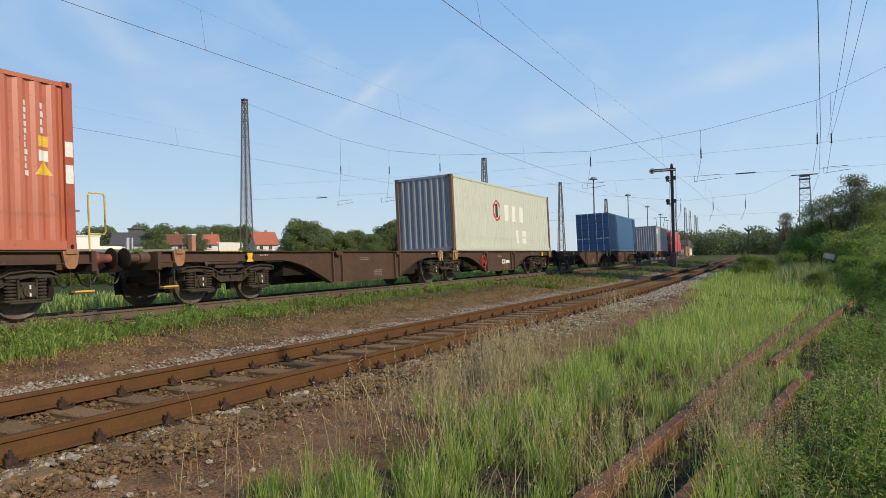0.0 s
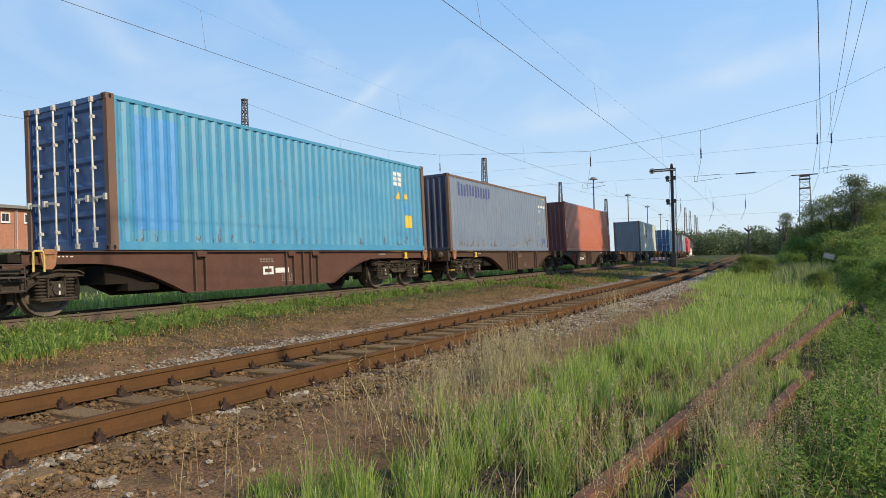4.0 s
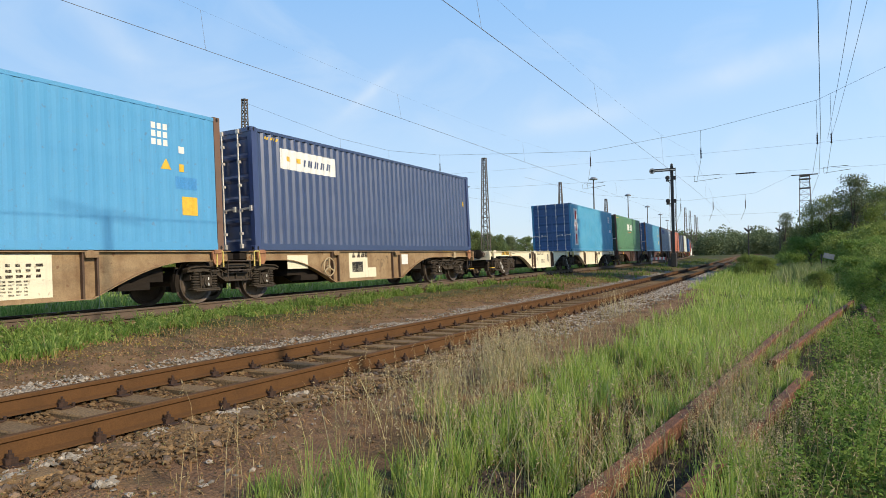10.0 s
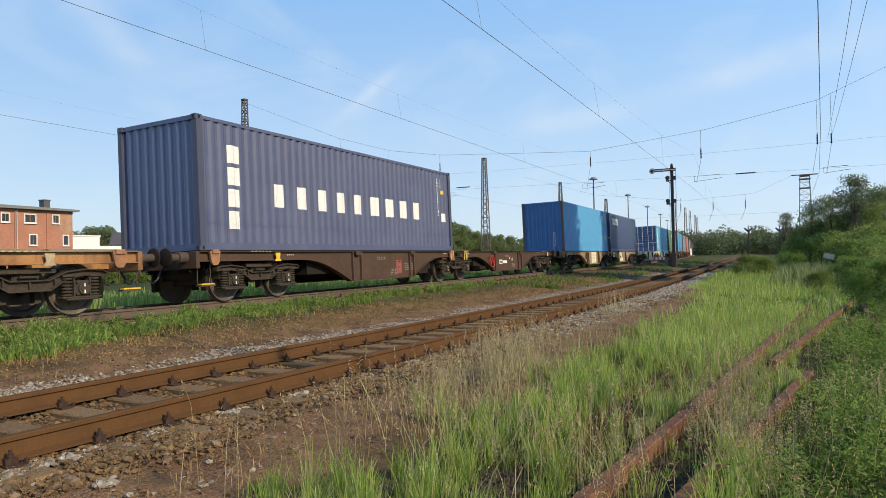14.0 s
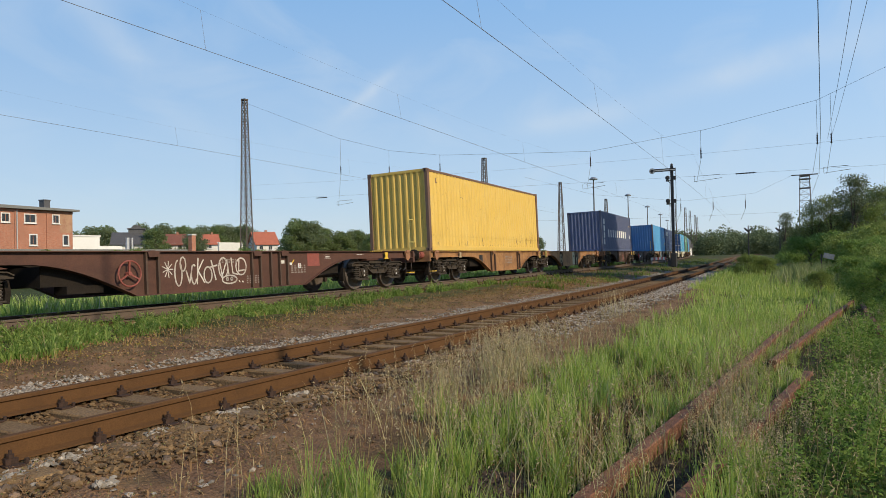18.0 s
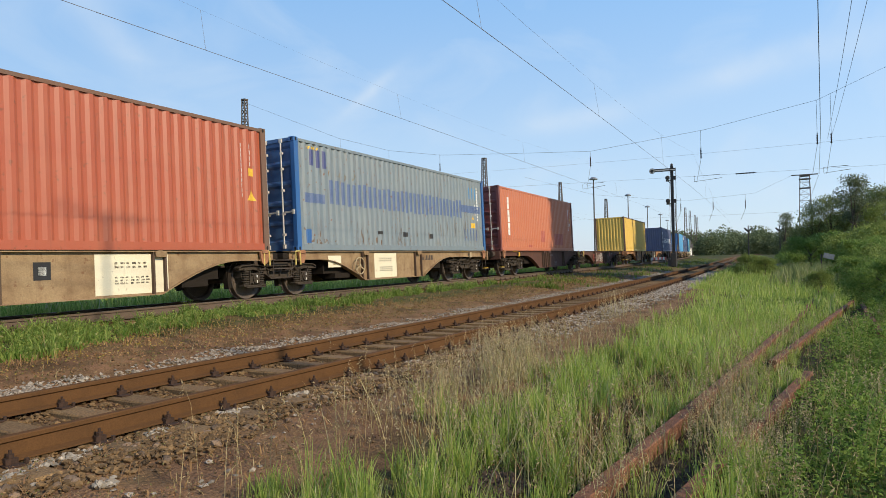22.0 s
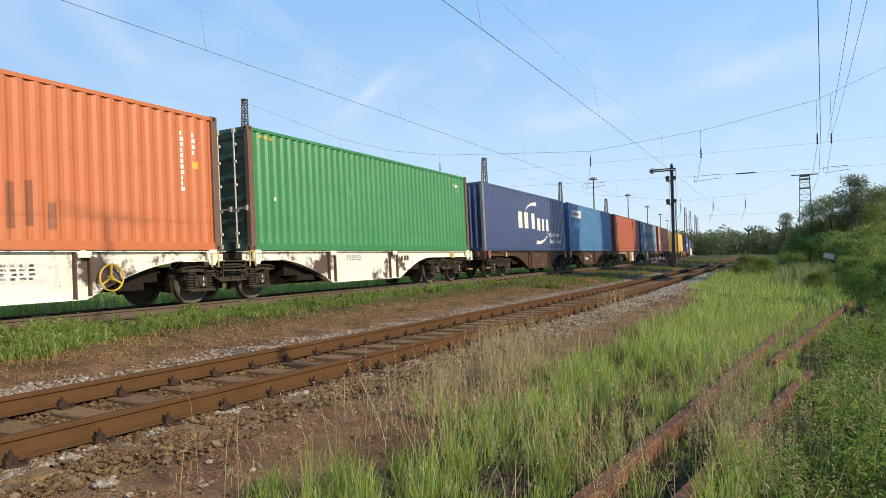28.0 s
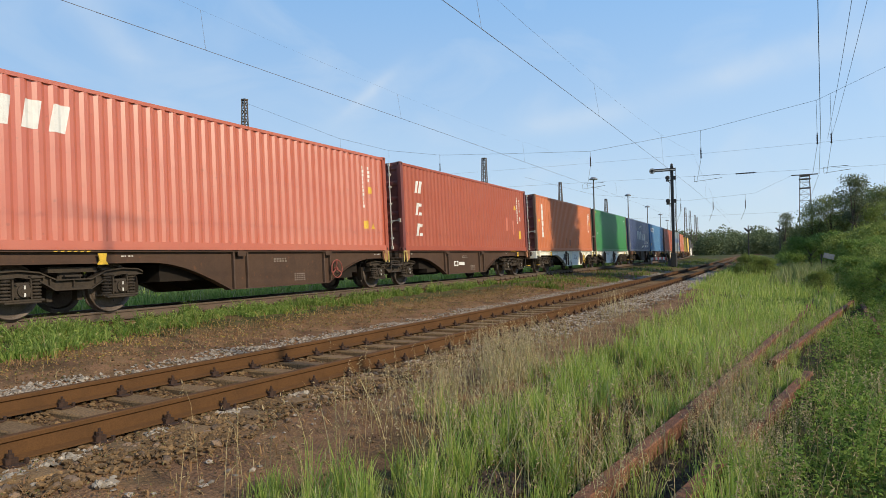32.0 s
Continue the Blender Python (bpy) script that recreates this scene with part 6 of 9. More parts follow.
# ---- locomotive at the head of the train ----
def build_locomotive():
    red = material("loco_red", (0.55, 0.045, 0.045), 0.4, col2=(0.45, 0.05, 0.045), scale=2, fine=50, fine_amt=0.05, bump=0.02)
    glass = material("dark_glass", (0.02, 0.025, 0.03), 0.1, spec=0.6)
    lo = thing("electric_locomotive", "bright red electric locomotive with raised pantograph", "locomotive")
    side = [(-9.3, 1.1), (9.3, 1.1), (9.45, 2.1), (8.9, 3.1), (8.5, 3.75), (-8.5, 3.75), (-8.9, 3.1), (-9.45, 2.1)]
    part("body", Geo().prism(side, -1.48, 1.48), red, lo, smooth=0)
    part("roof", Geo().prism([(-8.5, 3.75), (8.5, 3.75), (8.0, 4.0), (-8.0, 4.0)], -1.25, 1.25), galv, lo, smooth=0)
    part("skirt", Geo().box(-9.2, 9.2, -1.40, 1.40, 0.85, 1.1), iron_dark, lo, smooth=0)
    for x in (-7.9, 7.9):
        part("window", Geo().box(x - 0.4, x + 0.4, -1.49, 1.49, 2.5, 3.15), glass, lo, "dark cab side window", smooth=0)
    for sx in (-1, 1):
        part("windscreen", Geo().prism([(sx * 9.22, 2.55), (sx * 8.95, 3.08), (sx * 9.0, 3.1), (sx * 9.28, 2.55)], -1.2, 1.2), glass, lo, "dark windscreen", smooth=0)
    g = Geo()
    for sy in (-0.45, 0.45):
        g.path([(-5.2, sy, 4.0), (-6.4, sy, 4.75), (-5.4, sy * 1.3, 5.75)], 0.035, 6)
    g.path([(-5.4, -0.95, 5.68), (-5.4, -0.7, 5.8), (-5.4, 0.7, 5.8), (-5.4, 0.95, 5.68)], 0.03, 6).box(-6.8, -4.8, -0.5, 0.5, 3.98, 4.08)
    part("pantograph", g, iron_dark, lo, "raised pantograph")
    for x in (-5.6, 5.6):
        b = part("bogie", Geo().box(x - 2.1, x + 2.1, -1.2, 1.2, 0.45, 0.9, 0.08), bogie_grime, lo)
        for d in (-1.4, 1.4):
            part("wheelset", Geo().lathe([(0.0, -0.82), (0.55, -0.82), (0.6, -0.7), (0.6, 0.7), (0.55, 0.82), (0.0, 0.82)], 24, "y", (x + d, 0, 0.6)), wheel_steel, b)
    for sx in (-1, 1):
        for sy in (-0.875, 0.875):
            part("buffer", BUFFER, iron_dark, lo, m=Matrix.Translation((sx * 9.2, sy, 0.98)) @ Matrix.Diagonal((sx, 1, 1, 1)))
    MOVERS.append((lo, 91.2 + 9.5, Matrix.Identity(4)))


build_locomotive()


# ---- loose stone, grass and weeds ----
def fast_mesh(name, verts, sizes, loops):
    """A mesh from flat arrays: vertices, corners per face, corner indices."""
    me = bpy.data.meshes.new(name)
    me.vertices.add(len(verts))
    me.vertices.foreach_set("co", np.asarray(verts, np.float32).ravel())
    me.loops.add(len(loops))
    me.loops.foreach_set("vertex_index", np.asarray(loops, np.int32))
    me.polygons.add(len(sizes))
    starts = np.concatenate([[0], np.cumsum(sizes)[:-1]]).astype(np.int32)
    me.polygons.foreach_set("loop_start", starts)
    me.update(calc_edges=True)
    return me


def scatter(rng, n, x0, x1, y0, y1, density=None, bent=True, near_bias=1.0):
    """Random places; density(x, q) in 0..1 thins them; q is measured across the tracks. near_bias crowds them towards x0."""
    x = x0 + (x1 - x0) * rng.random(n) ** near_bias
    q = rng.uniform(y0, y1, n)
    if density is not None:
        keep = rng.random(n) < density(x, q)
        x, q = x[keep], q[keep]
    return x, (to_y(x, q) if bent else q)


def patchy(x, y, s=1.0, seed=0.0):
    return 0.5 + 0.25 * np.sin(x * 1.9 * s + 1.7 * np.sin(y * 1.3 * s + seed) + seed) + 0.25 * np.sin(y * 2.7 * s + 1.9 * np.sin(x * 0.9 * s) + seed * 2)


def blades(name, rng, x, y, h, w, mat, label, lean=0.35, z_off=-0.01, head=None, curl=1.0):
    """Grass: each blade is a bent, tapering strip of three faces."""
    n = len(x)
    z = ground_z(x, y) + z_off
    az, la = rng.uniform(0, 6.283, n), rng.uniform(0, 6.283, n)
    lr = lean * h * rng.random(n) ** 0.7
    dx, dy = np.cos(az) * w / 2, np.sin(az) * w / 2
    lx, ly = np.cos(la) * lr, np.sin(la) * lr
    v = np.empty((n, 7, 3), np.float32)
    for i, (f, k, b) in enumerate(((0.0, 0.7, 0.0), (0.4, 1.0, 0.22 * curl), (0.75, 0.7, 0.58 * curl))):
        for j, s in enumerate((-1, 1)):
            v[:, 2 * i + j, 0] = x + s * dx * k + lx * b
            v[:, 2 * i + j, 1] = y + s * dy * k + ly * b
            v[:, 2 * i + j, 2] = z + h * f
    v[:, 6, 0], v[:, 6, 1], v[:, 6, 2] = x + lx, y + ly, z + h * (1 - 0.1 * rng.random(n))
    base = (np.arange(n) * 7)[:, None]
    loops = (base + np.array([0, 1, 3, 2, 2, 3, 5, 4, 4, 5, 6])[None]).ravel()
    me = fast_mesh(name, v.reshape(-1, 3), np.tile([4, 4, 3], n), loops)
    me.polygons.foreach_set("use_smooth", [True] * len(me.polygons))
    ob = part(name, me, mat)
    tagged(ob, label, "grass", kind="stuff")
    return ob, v[:, 6]


def leaf_cloud(name, pts, size, rng, mat, label="", category="", flat=0.0, parent=None, kind="stuff", aspect=0.55):
    """Leaves: two-face folded lozenges at pts, turned at random."""
    n = len(pts)
    d = rng.normal(size=(n, 3))
    d[:, 2] *= 1 - flat
    d /= np.linalg.norm(d, axis=1)[:, None] + 1e-9
    e = rng.normal(size=(n, 3))
    e -= d * np.sum(e * d, 1)[:, None]
    e /= np.linalg.norm(e, axis=1)[:, None] + 1e-9
    nn = np.cross(d, e)
    s = (size * rng.uniform(0.6, 1.3, n))[:, None]
    v = np.empty((n, 4, 3), np.float32)
    v[:, 0] = pts - d * s * 0.5
    v[:, 1] = pts + e * s * aspect * 0.5 + nn * s * 0.10
    v[:, 2] = pts + d * s * 0.5
    v[:, 3] = pts - e * s * aspect * 0.5 + nn * s * 0.10
    base = (np.arange(n) * 4)[:, None]
    loops = (base + np.array([0, 1, 2, 0, 2, 3])[None]).ravel()
    me = fast_mesh(name, v.reshape(-1, 3), np.tile([3, 3], n), loops)
    if parent is None and not category:
        return me
    ob = part(name, me, mat, parent)
    tagged(ob, label, category, kind=kind)
    return ob


grass_bright = leaf_material("grass_bright", (0.20, 0.33, 0.055), (0.54, 0.61, 0.17), 0.55, tip=(0.66, 0.60, 0.38))
grass_dark = leaf_material("grass_dark", (0.08, 0.14, 0.022), (0.22, 0.27, 0.06), 0.5, tip=(0.30, 0.25, 0.12))
grass_dry = leaf_material("grass_dry", (0.32, 0.24, 0.10), (0.50, 0.41, 0.22), 0.3)
grass_pale = leaf_material("grass_pale", (0.17, 0.22, 0.07), (0.34, 0.37, 0.16), 0.45, tip=(0.48, 0.42, 0.26))
grass_straw = leaf_material("grass_straw", (0.34, 0.32, 0.13), (0.56, 0.50, 0.28), 0.4)
seed_pale = leaf_material("seed_pale", (0.40, 0.31, 0.17), (0.58, 0.48, 0.30), 0.35)
seed_heads = leaf_material("seed_heads", (0.30, 0.22, 0.11), (0.48, 0.38, 0.22), 0.3)
weed_green = leaf_material("weed_green", (0.11, 0.21, 0.036), (0.33, 0.42, 0.11), 0.5, tip=(0.44, 0.41, 0.18))
weed_mid = leaf_material("weed_mid", (0.09, 0.18, 0.028), (0.33, 0.44, 0.10), 0.5)
weed_shade = leaf_material("weed_shade", (0.03, 0.075, 0.014), (0.085, 0.15, 0.03), 0.35)
weed_yellow = leaf_material("weed_yellow", (0.34, 0.28, 0.05), (0.45, 0.30, 0.13), 0.4)
weed_olive = leaf_material("weed_olive", (0.10, 0.10, 0.03), (0.24, 0.22, 0.08), 0.3)
weed_brown = leaf_material("weed_brown", (0.22, 0.12, 0.06), (0.33, 0.21, 0.10), 0.2)
stone_mix = material("ballast_brown", (0.150, 0.092, 0.040), 0.95, col2=(0.062, 0.036, 0.017), scale=3, fine=40, fine_amt=0.3, bump=0.4, rand=0.5, sheet=1)
stone_pale = material("ballast_pale", (0.27, 0.235, 0.19), 0.88, col2=(0.17, 0.135, 0.10), scale=3, fine=40, fine_amt=0.25, bump=0.4, rand=0.4, sheet=1)
stone_white = material("ballast_white", (0.31, 0.27, 0.215), 0.88, col2=(0.20, 0.16, 0.12), scale=4, fine=40, fine_amt=0.25, bump=0.3, rand=0.35, sheet=1)
stone_far = material("ballast_whitish", (0.34, 0.30, 0.25), 0.9, col2=(0.17, 0.135, 0.10), scale=4, fine=40, fine_amt=0.25, bump=0.3, rand=0.5, sheet=1)
stone_single = material("ballast_single", (0.21, 0.145, 0.095), 0.9, col2=(0.12, 0.075, 0.046), scale=6, fine=40, fine_amt=0.25, bump=0.4, rand=0.5)


def stones(name, rng, x, y, size, mat, label, sink=0.35):
    n = len(x)
    base = np.array([(1, 0, 0), (-1, 0, 0), (0, 1, 0), (0, -1, 0), (0.1, 0.1, 1), (0, 0, -1), (0.62, 0.62, 0.5), (-0.62, 0.55, 0.45), (-0.6, -0.65, 0.5), (0.6, -0.6, 0.55)], np.float32)
    tri = [(4, 6, 7), (4, 7, 8), (4, 8, 9), (4, 9, 6), (0, 2, 6), (2, 1, 7), (1, 3, 8), (3, 0, 9), (6, 2, 7), (7, 1, 8), (8, 3, 9), (9, 0, 6), (5, 2, 0), (5, 1, 2), (5, 3, 1), (5, 0, 3)]
    a = rng.uniform(0, 6.283, n)
    sx, sy, sz = (size * rng.uniform(0.7, 1.3, n) for _ in range(3))
    v = base[None] * (1 + rng.uniform(-0.28, 0.28, (n, 10, 3)))
    v = v * np.stack([sx, sy, sz * 0.75], 1)[:, None]
    c, s = np.cos(a)[:, None], np.sin(a)[:, None]
    vx, vy = v[..., 0] * c - v[..., 1] * s, v[..., 0] * s + v[..., 1] * c
    z = ground_z(x, y) + size * (0.75 - sink) * rng.uniform(0.5, 1.2, n)
    out = np.stack([vx + x[:, None], vy + y[:, None], v[..., 2] + z[:, None]], -1)
    loops = ((np.arange(n) * 10)[:, None] + np.array(tri).ravel()[None]).ravel()
    me = fast_mesh(name, out.reshape(-1, 3), np.full(n * len(tri), 3), loops)
    me.polygons.foreach_set("use_smooth", [False] * len(me.polygons))
    ob = part(name, me, mat)
    tagged(ob, label, "gravel", kind="stuff")
    return ob


SPOTS = ((2.99, -0.98, 0.17), (2.62, -1.04, 0.12), (3.72, -0.97, 0.10), (4.54, -0.95, 0.11), (2.81, -1.68, 0.05), (5.4, -1.0, 0.09), (7.6, -0.96, 0.12))


def build_ballast():
    rng = np.random.default_rng(11)

    def z_clear(x, d):
        """Leaves the sleepers' ends bare."""
        return np.where(d > -1.27, (np.abs((x + 13.22) / 0.615 % 1 - 0.5) < 0.33) * 1.0, 1.0)

    def shoulder(x, q):
        d = to_y(x, q) - near_y(x)
        return np.clip(1.35 - np.abs(d + 1.15 + 0.08 * np.sin(2.3 * x)) / 0.40, 0, 1) * (0.45 + 0.55 * patchy(x, q, 1.5, 1.0)) * (np.abs(d) > 0.70) * (z_clear(x, d))

    x, y = scatter(rng, 90000, 1.2, 34, 2.6, 4.6, shoulder, near_bias=1.7)
    stones("gravel", rng, x, y, rng.uniform(0.010, 0.031, len(x)), stone_mix, "brown ballast stones along the rusty track", 0.15)

    def inside(x, q):
        d = to_y(x, q) - near_y(x)
        return (np.abs(d) < 0.82) * (np.abs((x + 13.22) / 0.615 % 1 - 0.5) < 0.31) * (0.5 + 0.5 * patchy(x, q, 2.0, 2.0))

    x, y = scatter(rng, 36000, 1.2, 30, 3.2, 6.2, inside, near_bias=1.5)
    stones("gravel", rng, x, y, rng.uniform(0.012, 0.032, len(x)), stone_mix, "brown gravel between the rails", 0.40)

    def white(x, q):
        d = to_y(x, q) - near_y(x)
        far = np.clip(1.3 - np.abs(d - 1.66 - 0.06 * np.sin(x)) / 0.34, 0, 1) * (0.5 + 0.5 * patchy(x, q, 1.2, 3.0))
        near = np.clip(1.2 - np.abs(d + 1.25) / 0.42, 0, 1) * np.clip((x - 8) / 6, 0.0, 0.9) * (x < 48)
        spots = 0.03 * (np.abs(d + 1.5) < 0.7)
        for sx, sd, sr in SPOTS:
            spots = spots + np.clip(1.2 - np.hypot(x - sx, d - sd) / sr, 0, 1)
        return np.clip(0.75 * far + near + 0.8 * spots, 0, 1)

    x, y = scatter(rng, 110000, 1.5, 50, 2.9, 7.4, white, near_bias=1.35)
    stones("gravel", rng, x, y, rng.uniform(0.012, 0.030, len(x)), stone_pale, "pale grey ballast stones at the track's edges", 0.4)
    x, y = scatter(rng, 14000, 9, 50, 3.2, 4.3, lambda a, b: np.clip((a - 9) / 5, 0, 1) * np.clip(1.3 - np.abs(b - 3.78) / 0.4, 0, 1) * (0.35 + 0.65 * patchy(a, b, 2.0, 5.0)), near_bias=1.15)
    stones("gravel", rng, x, y, rng.uniform(0.014, 0.030, len(x)) * (1 + x / 80), stone_far, "whitish ballast stones along the rusty track farther on", 0.1)
    x, y = scatter(rng, 9000, 2.5, 30, 0.5, 9.5, lambda a, b: 0.2 + 0.5 * patchy(a, b, 0.7, 4.0), near_bias=1.6)
    stones("gravel", rng, x, y, rng.uniform(0.006, 0.018, len(x)), stone_mix, "small stones strewn over the bare soil", 0.3)
    for sx, sd, sr in SPOTS:
        a, f = rng.uniform(0, 6.283, 30), sr * rng.random(30) ** 0.6
        x = sx + np.cos(a) * f * 1.5
        stones("gravel", rng, x, near_y(x) + sd + np.sin(a) * f * 0.8, rng.uniform(0.018, 0.036, 30), stone_white, "patch of pale ballast stones", 0.1)
    x, y = scatter(rng, 9000, -12, 1.4, 2.4, 6.6, lambda a, b: np.clip(1.5 - np.abs(to_y(a, b) - near_y(a)) / 1.2, 0, 1) * (np.abs(np.abs(to_y(a, b) - near_y(a)) - 0.75) > 0.1))
    stones("gravel", rng, x, y, rng.uniform(0.014, 0.034, len(x)), stone_mix, "brown ballast stones along the rusty track", 0.5)
    # larger single stones beside the rail
    bed = thing("ballast_stones", "single pale and brown ballast stones beside the rail", "stones", kind="structure")
    meshes = []
    r2 = random.Random(3)
    for k in range(6):
        bm = bmesh.new()
        bmesh.ops.create_icosphere(bm, subdivisions=1, radius=1)
        for v in bm.verts:
            v.co = Vector((v.co.x * r2.uniform(0.75, 1.25), v.co.y * r2.uniform(0.75, 1.25), v.co.z * r2.uniform(0.5, 0.85)))
        me = bpy.data.meshes.new("stone")
        bm.to_mesh(me)
        bm.free()
        meshes.append(me)
    for i in range(200):
        x = 1.8 + 9 * r2.random() ** 1.7
        d = -0.92 - 0.7 * r2.random() ** 1.2
        y = float(near_y(x)) + d
        s = r2.uniform(0.022, 0.05)
        z = float(ground_z(x, y)) + s * 0.35
        part("stone", meshes[i % 6], stone_single, bed, m=Matrix.Translation((x, y, z)) @ Matrix.Rotation(r2.uniform(0, 6), 4, "Z") @ Matrix.Rotation(r2.uniform(-0.6, 0.6), 4, "X") @ Matrix.Scale(s, 4))


build_ballast()


def rail_c(x):
    return float(old_rail_y(x))


def near_old_rails(x, y, mid=0.14, half=0.26):
    """1 on the strip round the old siding's rails, where little grows tall."""
    d = y - old_rail_y(x)
    second = np.where((x > 8.5) & (x < 21), np.clip(1.3 - np.abs(y - (0.13 - 0.148 * (x - 9.56)) + mid) / half, 0, 1), 0)
    return np.maximum(np.clip(1.3 - np.abs(d + mid) / half, 0, 1), second) * np.clip(2.2 - x / 16, 0.3, 1)


def thicket_edge(x):
    return np.interp(x, [0, 3, 8.0, 9.2, 11, 14, 22, 40], [0.95, 0.45, -0.05, 0.05, -0.05, -0.62, -1.7, -2.2])


def build_grass():
    rng = np.random.default_rng(21)

    def sward(x, q):
        edge = np.interp(x, [2, 3.4, 5, 9], [2.40, 2.45, 2.5, 2.55]) + 0.20 * np.sin(x * 2.7) + 0.13 * np.sin(x * 6.3 + 1)
        d = np.clip((edge - q) / 0.55, 0, 1) * np.clip((q - 0.55 + 0.15 * x) / 0.9, 0, 1)
        y = to_y(x, q)
        strip = np.clip(1.25 - np.abs(y - old_rail_y(x) - np.interp(x, [4, 7.5], [0.34, 0.60])) / np.interp(x, [4, 7.5], [0.26, 0.38]), 0, 1) * np.clip((x - 4.2) / 0.8, 0, 1) * np.clip((8.8 - x) / 1.0, 0, 1)
        clod = np.clip(1.4 - np.hypot(x - 3.92, y - 1.68) / 0.25, 0, 1)
        between = (y < old_rail_y(x) + 0.02) & (y > 1.02 - 0.165 * x) & (x < 8.3)
        return d * np.interp(x, [3, 4.4, 6], [0.55, 0.7, 1.15]) * (0.42 + 0.58 * patchy(x, q, 1.6, 0.5)) * (1 - 0.88 * strip) * (1 - clod) * np.where(between, 0.3, 1.0) * (y > thicket_edge(x) - 0.1)

    def tufts(n, per, x0, x1, q0, q1, density, bias, r_lo, r_hi, h_lo, h_hi):
        """Places and heights of blades that stand in tufts."""
        cx, cy = scatter(rng, n, x0, x1, q0, q1, density, near_bias=bias)
        ch = rng.uniform(h_lo, h_hi, len(cx)) * (0.6 + 0.7 * patchy(cx, cy, 1.6, 3.0))
        cr = rng.uniform(r_lo, r_hi, len(cx))
        a, f = rng.uniform(0, 6.283, len(cx) * per), np.abs(rng.normal(0, 0.5, len(cx) * per))
        x, y = np.repeat(cx, per) + np.cos(a) * f * np.repeat(cr, per), np.repeat(cy, per) + np.sin(a) * f * np.repeat(cr, per)
        h = np.repeat(ch, per) * rng.uniform(0.35, 1.15, len(x)) * np.clip(1.1 - 0.4 * f, 0.3, 1.1)
        keep = rng.random(len(x)) > 0.55 * near_old_rails(x, y)
        return x[keep], y[keep], np.clip(h[keep] * (1 - 0.4 * near_old_rails(x[keep], y[keep])), 0.04, 0.6)

    x, y, h = tufts(5600, 56, 2.2, 16, -2.5, 3.0, sward, 1.5, 0.04, 0.13, 0.12, 0.38)
    blades("grass", rng, x, y, h, rng.uniform(0.003, 0.0075, len(x)), grass_bright, "tall bright green grass in tufts on the verge", 0.42)
    # a single tuft on the bare soil
    x, y = rng.normal(3.16, 0.07, 130), rng.normal(2.84, 0.05, 130)
    blades("grass", rng, x, y, rng.uniform(0.06, 0.22, len(x)), rng.uniform(0.003, 0.008, len(x)), grass_bright, "lone tuft of grass on the bare soil", 0.45)
    x, y = scatter(rng, 26000, 2.2, 16, -2.5, 3.0, sward, near_bias=1.5)
    blades("grass", rng, x, y, rng.uniform(0.04, 0.20, len(x)), rng.uniform(0.004, 0.009, len(x)), grass_dark, "short grass between the tufts", 0.8)
    x, y = scatter(rng, 6500, 2.2, 14, -2.5, 3.0, sward, near_bias=1.4)
    blades("dry_grass", rng, x, y, rng.uniform(0.12, 0.48, len(x)), rng.uniform(0.003, 0.006, len(x)), grass_straw, "straw-coloured blades among the green tufts", 0.6)

    def meadow(x, q):
        edge = np.interp(x, [9, 20, 27, 40], [2.35, 2.7, 3.5, 3.9]) + 0.25 * np.sin(x * 0.9) + 0.15 * np.sin(x * 2.3)
        return (to_y(x, q) > thicket_edge(x) - 0.15) * np.clip((edge - q) / 0.6, 0, 1) * (0.4 + 0.6 * patchy(x, q, 0.5, 1.5))

    x, y = scatter(rng, 75000, 9, 62, -3.2, 3.5, meadow, near_bias=1.8)
    keep = rng.random(len(x)) > np.interp(x, [9, 13, 21], [0.96, 0.85, 0.2]) * near_old_rails(x, y, 0.16, 0.32)
    x, y = x[keep], y[keep]
    h = rng.gamma(6, 0.040, len(x)) * (0.55 + 0.65 * patchy(x, y, 1.1, 2.0)) * (1 - 0.6 * near_old_rails(x, y, 0.25, 0.5) * np.clip((18 - x) / 5, 0, 1))
    blades("grass", rng, x, y, np.clip(h, 0.08, 0.6), rng.uniform(0.007, 0.014, len(x)) * (1 + x / 40), grass_bright, "bright green meadow grass beside the line", 0.45)
    # short and dark undergrowth round the old rails
    x, y = scatter(rng, 30000, 2.2, 15, -4.5, 2.2, lambda a, b: 0.35 + 0.65 * patchy(a, b, 1.3, 6.0), near_bias=1.6)
    keep = rng.random(len(x)) > 0.75 * near_old_rails(x, y)
    x, y = x[keep], y[keep]
    blades("grass", rng, x, y, rng.uniform(0.03, 0.17, len(x)), rng.uniform(0.004, 0.008, len(x)), grass_dark, "short dark grass among the old rails", 0.7)
    # dry stalks with seed heads
    def stalks(x, q):
        y = to_y(x, q)
        clump = 0.35 * np.clip(1 - np.hypot((x - 7.9) / 1.3, (y - 2.75) / 0.6), 0, 1) + 0.8 * np.clip(1 - np.hypot(x - 4.7, y - 2.55) / 0.6, 0, 1) + 0.9 * np.clip(1 - np.hypot((x - 6.3) / 1.6, (y - 0.45) / 0.35), 0, 1) \
            + 0.5 * np.clip(1 - np.hypot((x - 4.6) / 1.0, (y - 1.25) / 0.4), 0, 1)
        return np.clip(0.05 + 1.2 * clump + 0.12 * np.clip((q - 1.8) / 0.8, 0, 1) * (q < 2.8), 0, 1) * (q < 3.25)

    x, y = scatter(rng, 6500, 2.6, 14, -1.5, 3.2, stalks, near_bias=1.2)
    h = rng.uniform(0.30, 0.78, len(x))
    ob, tips = blades("dry_stalks", rng, x, y, h, np.full(len(x), 0.0042), grass_dry, "dry pale grass stalks with seed heads", 0.5, curl=0.8)
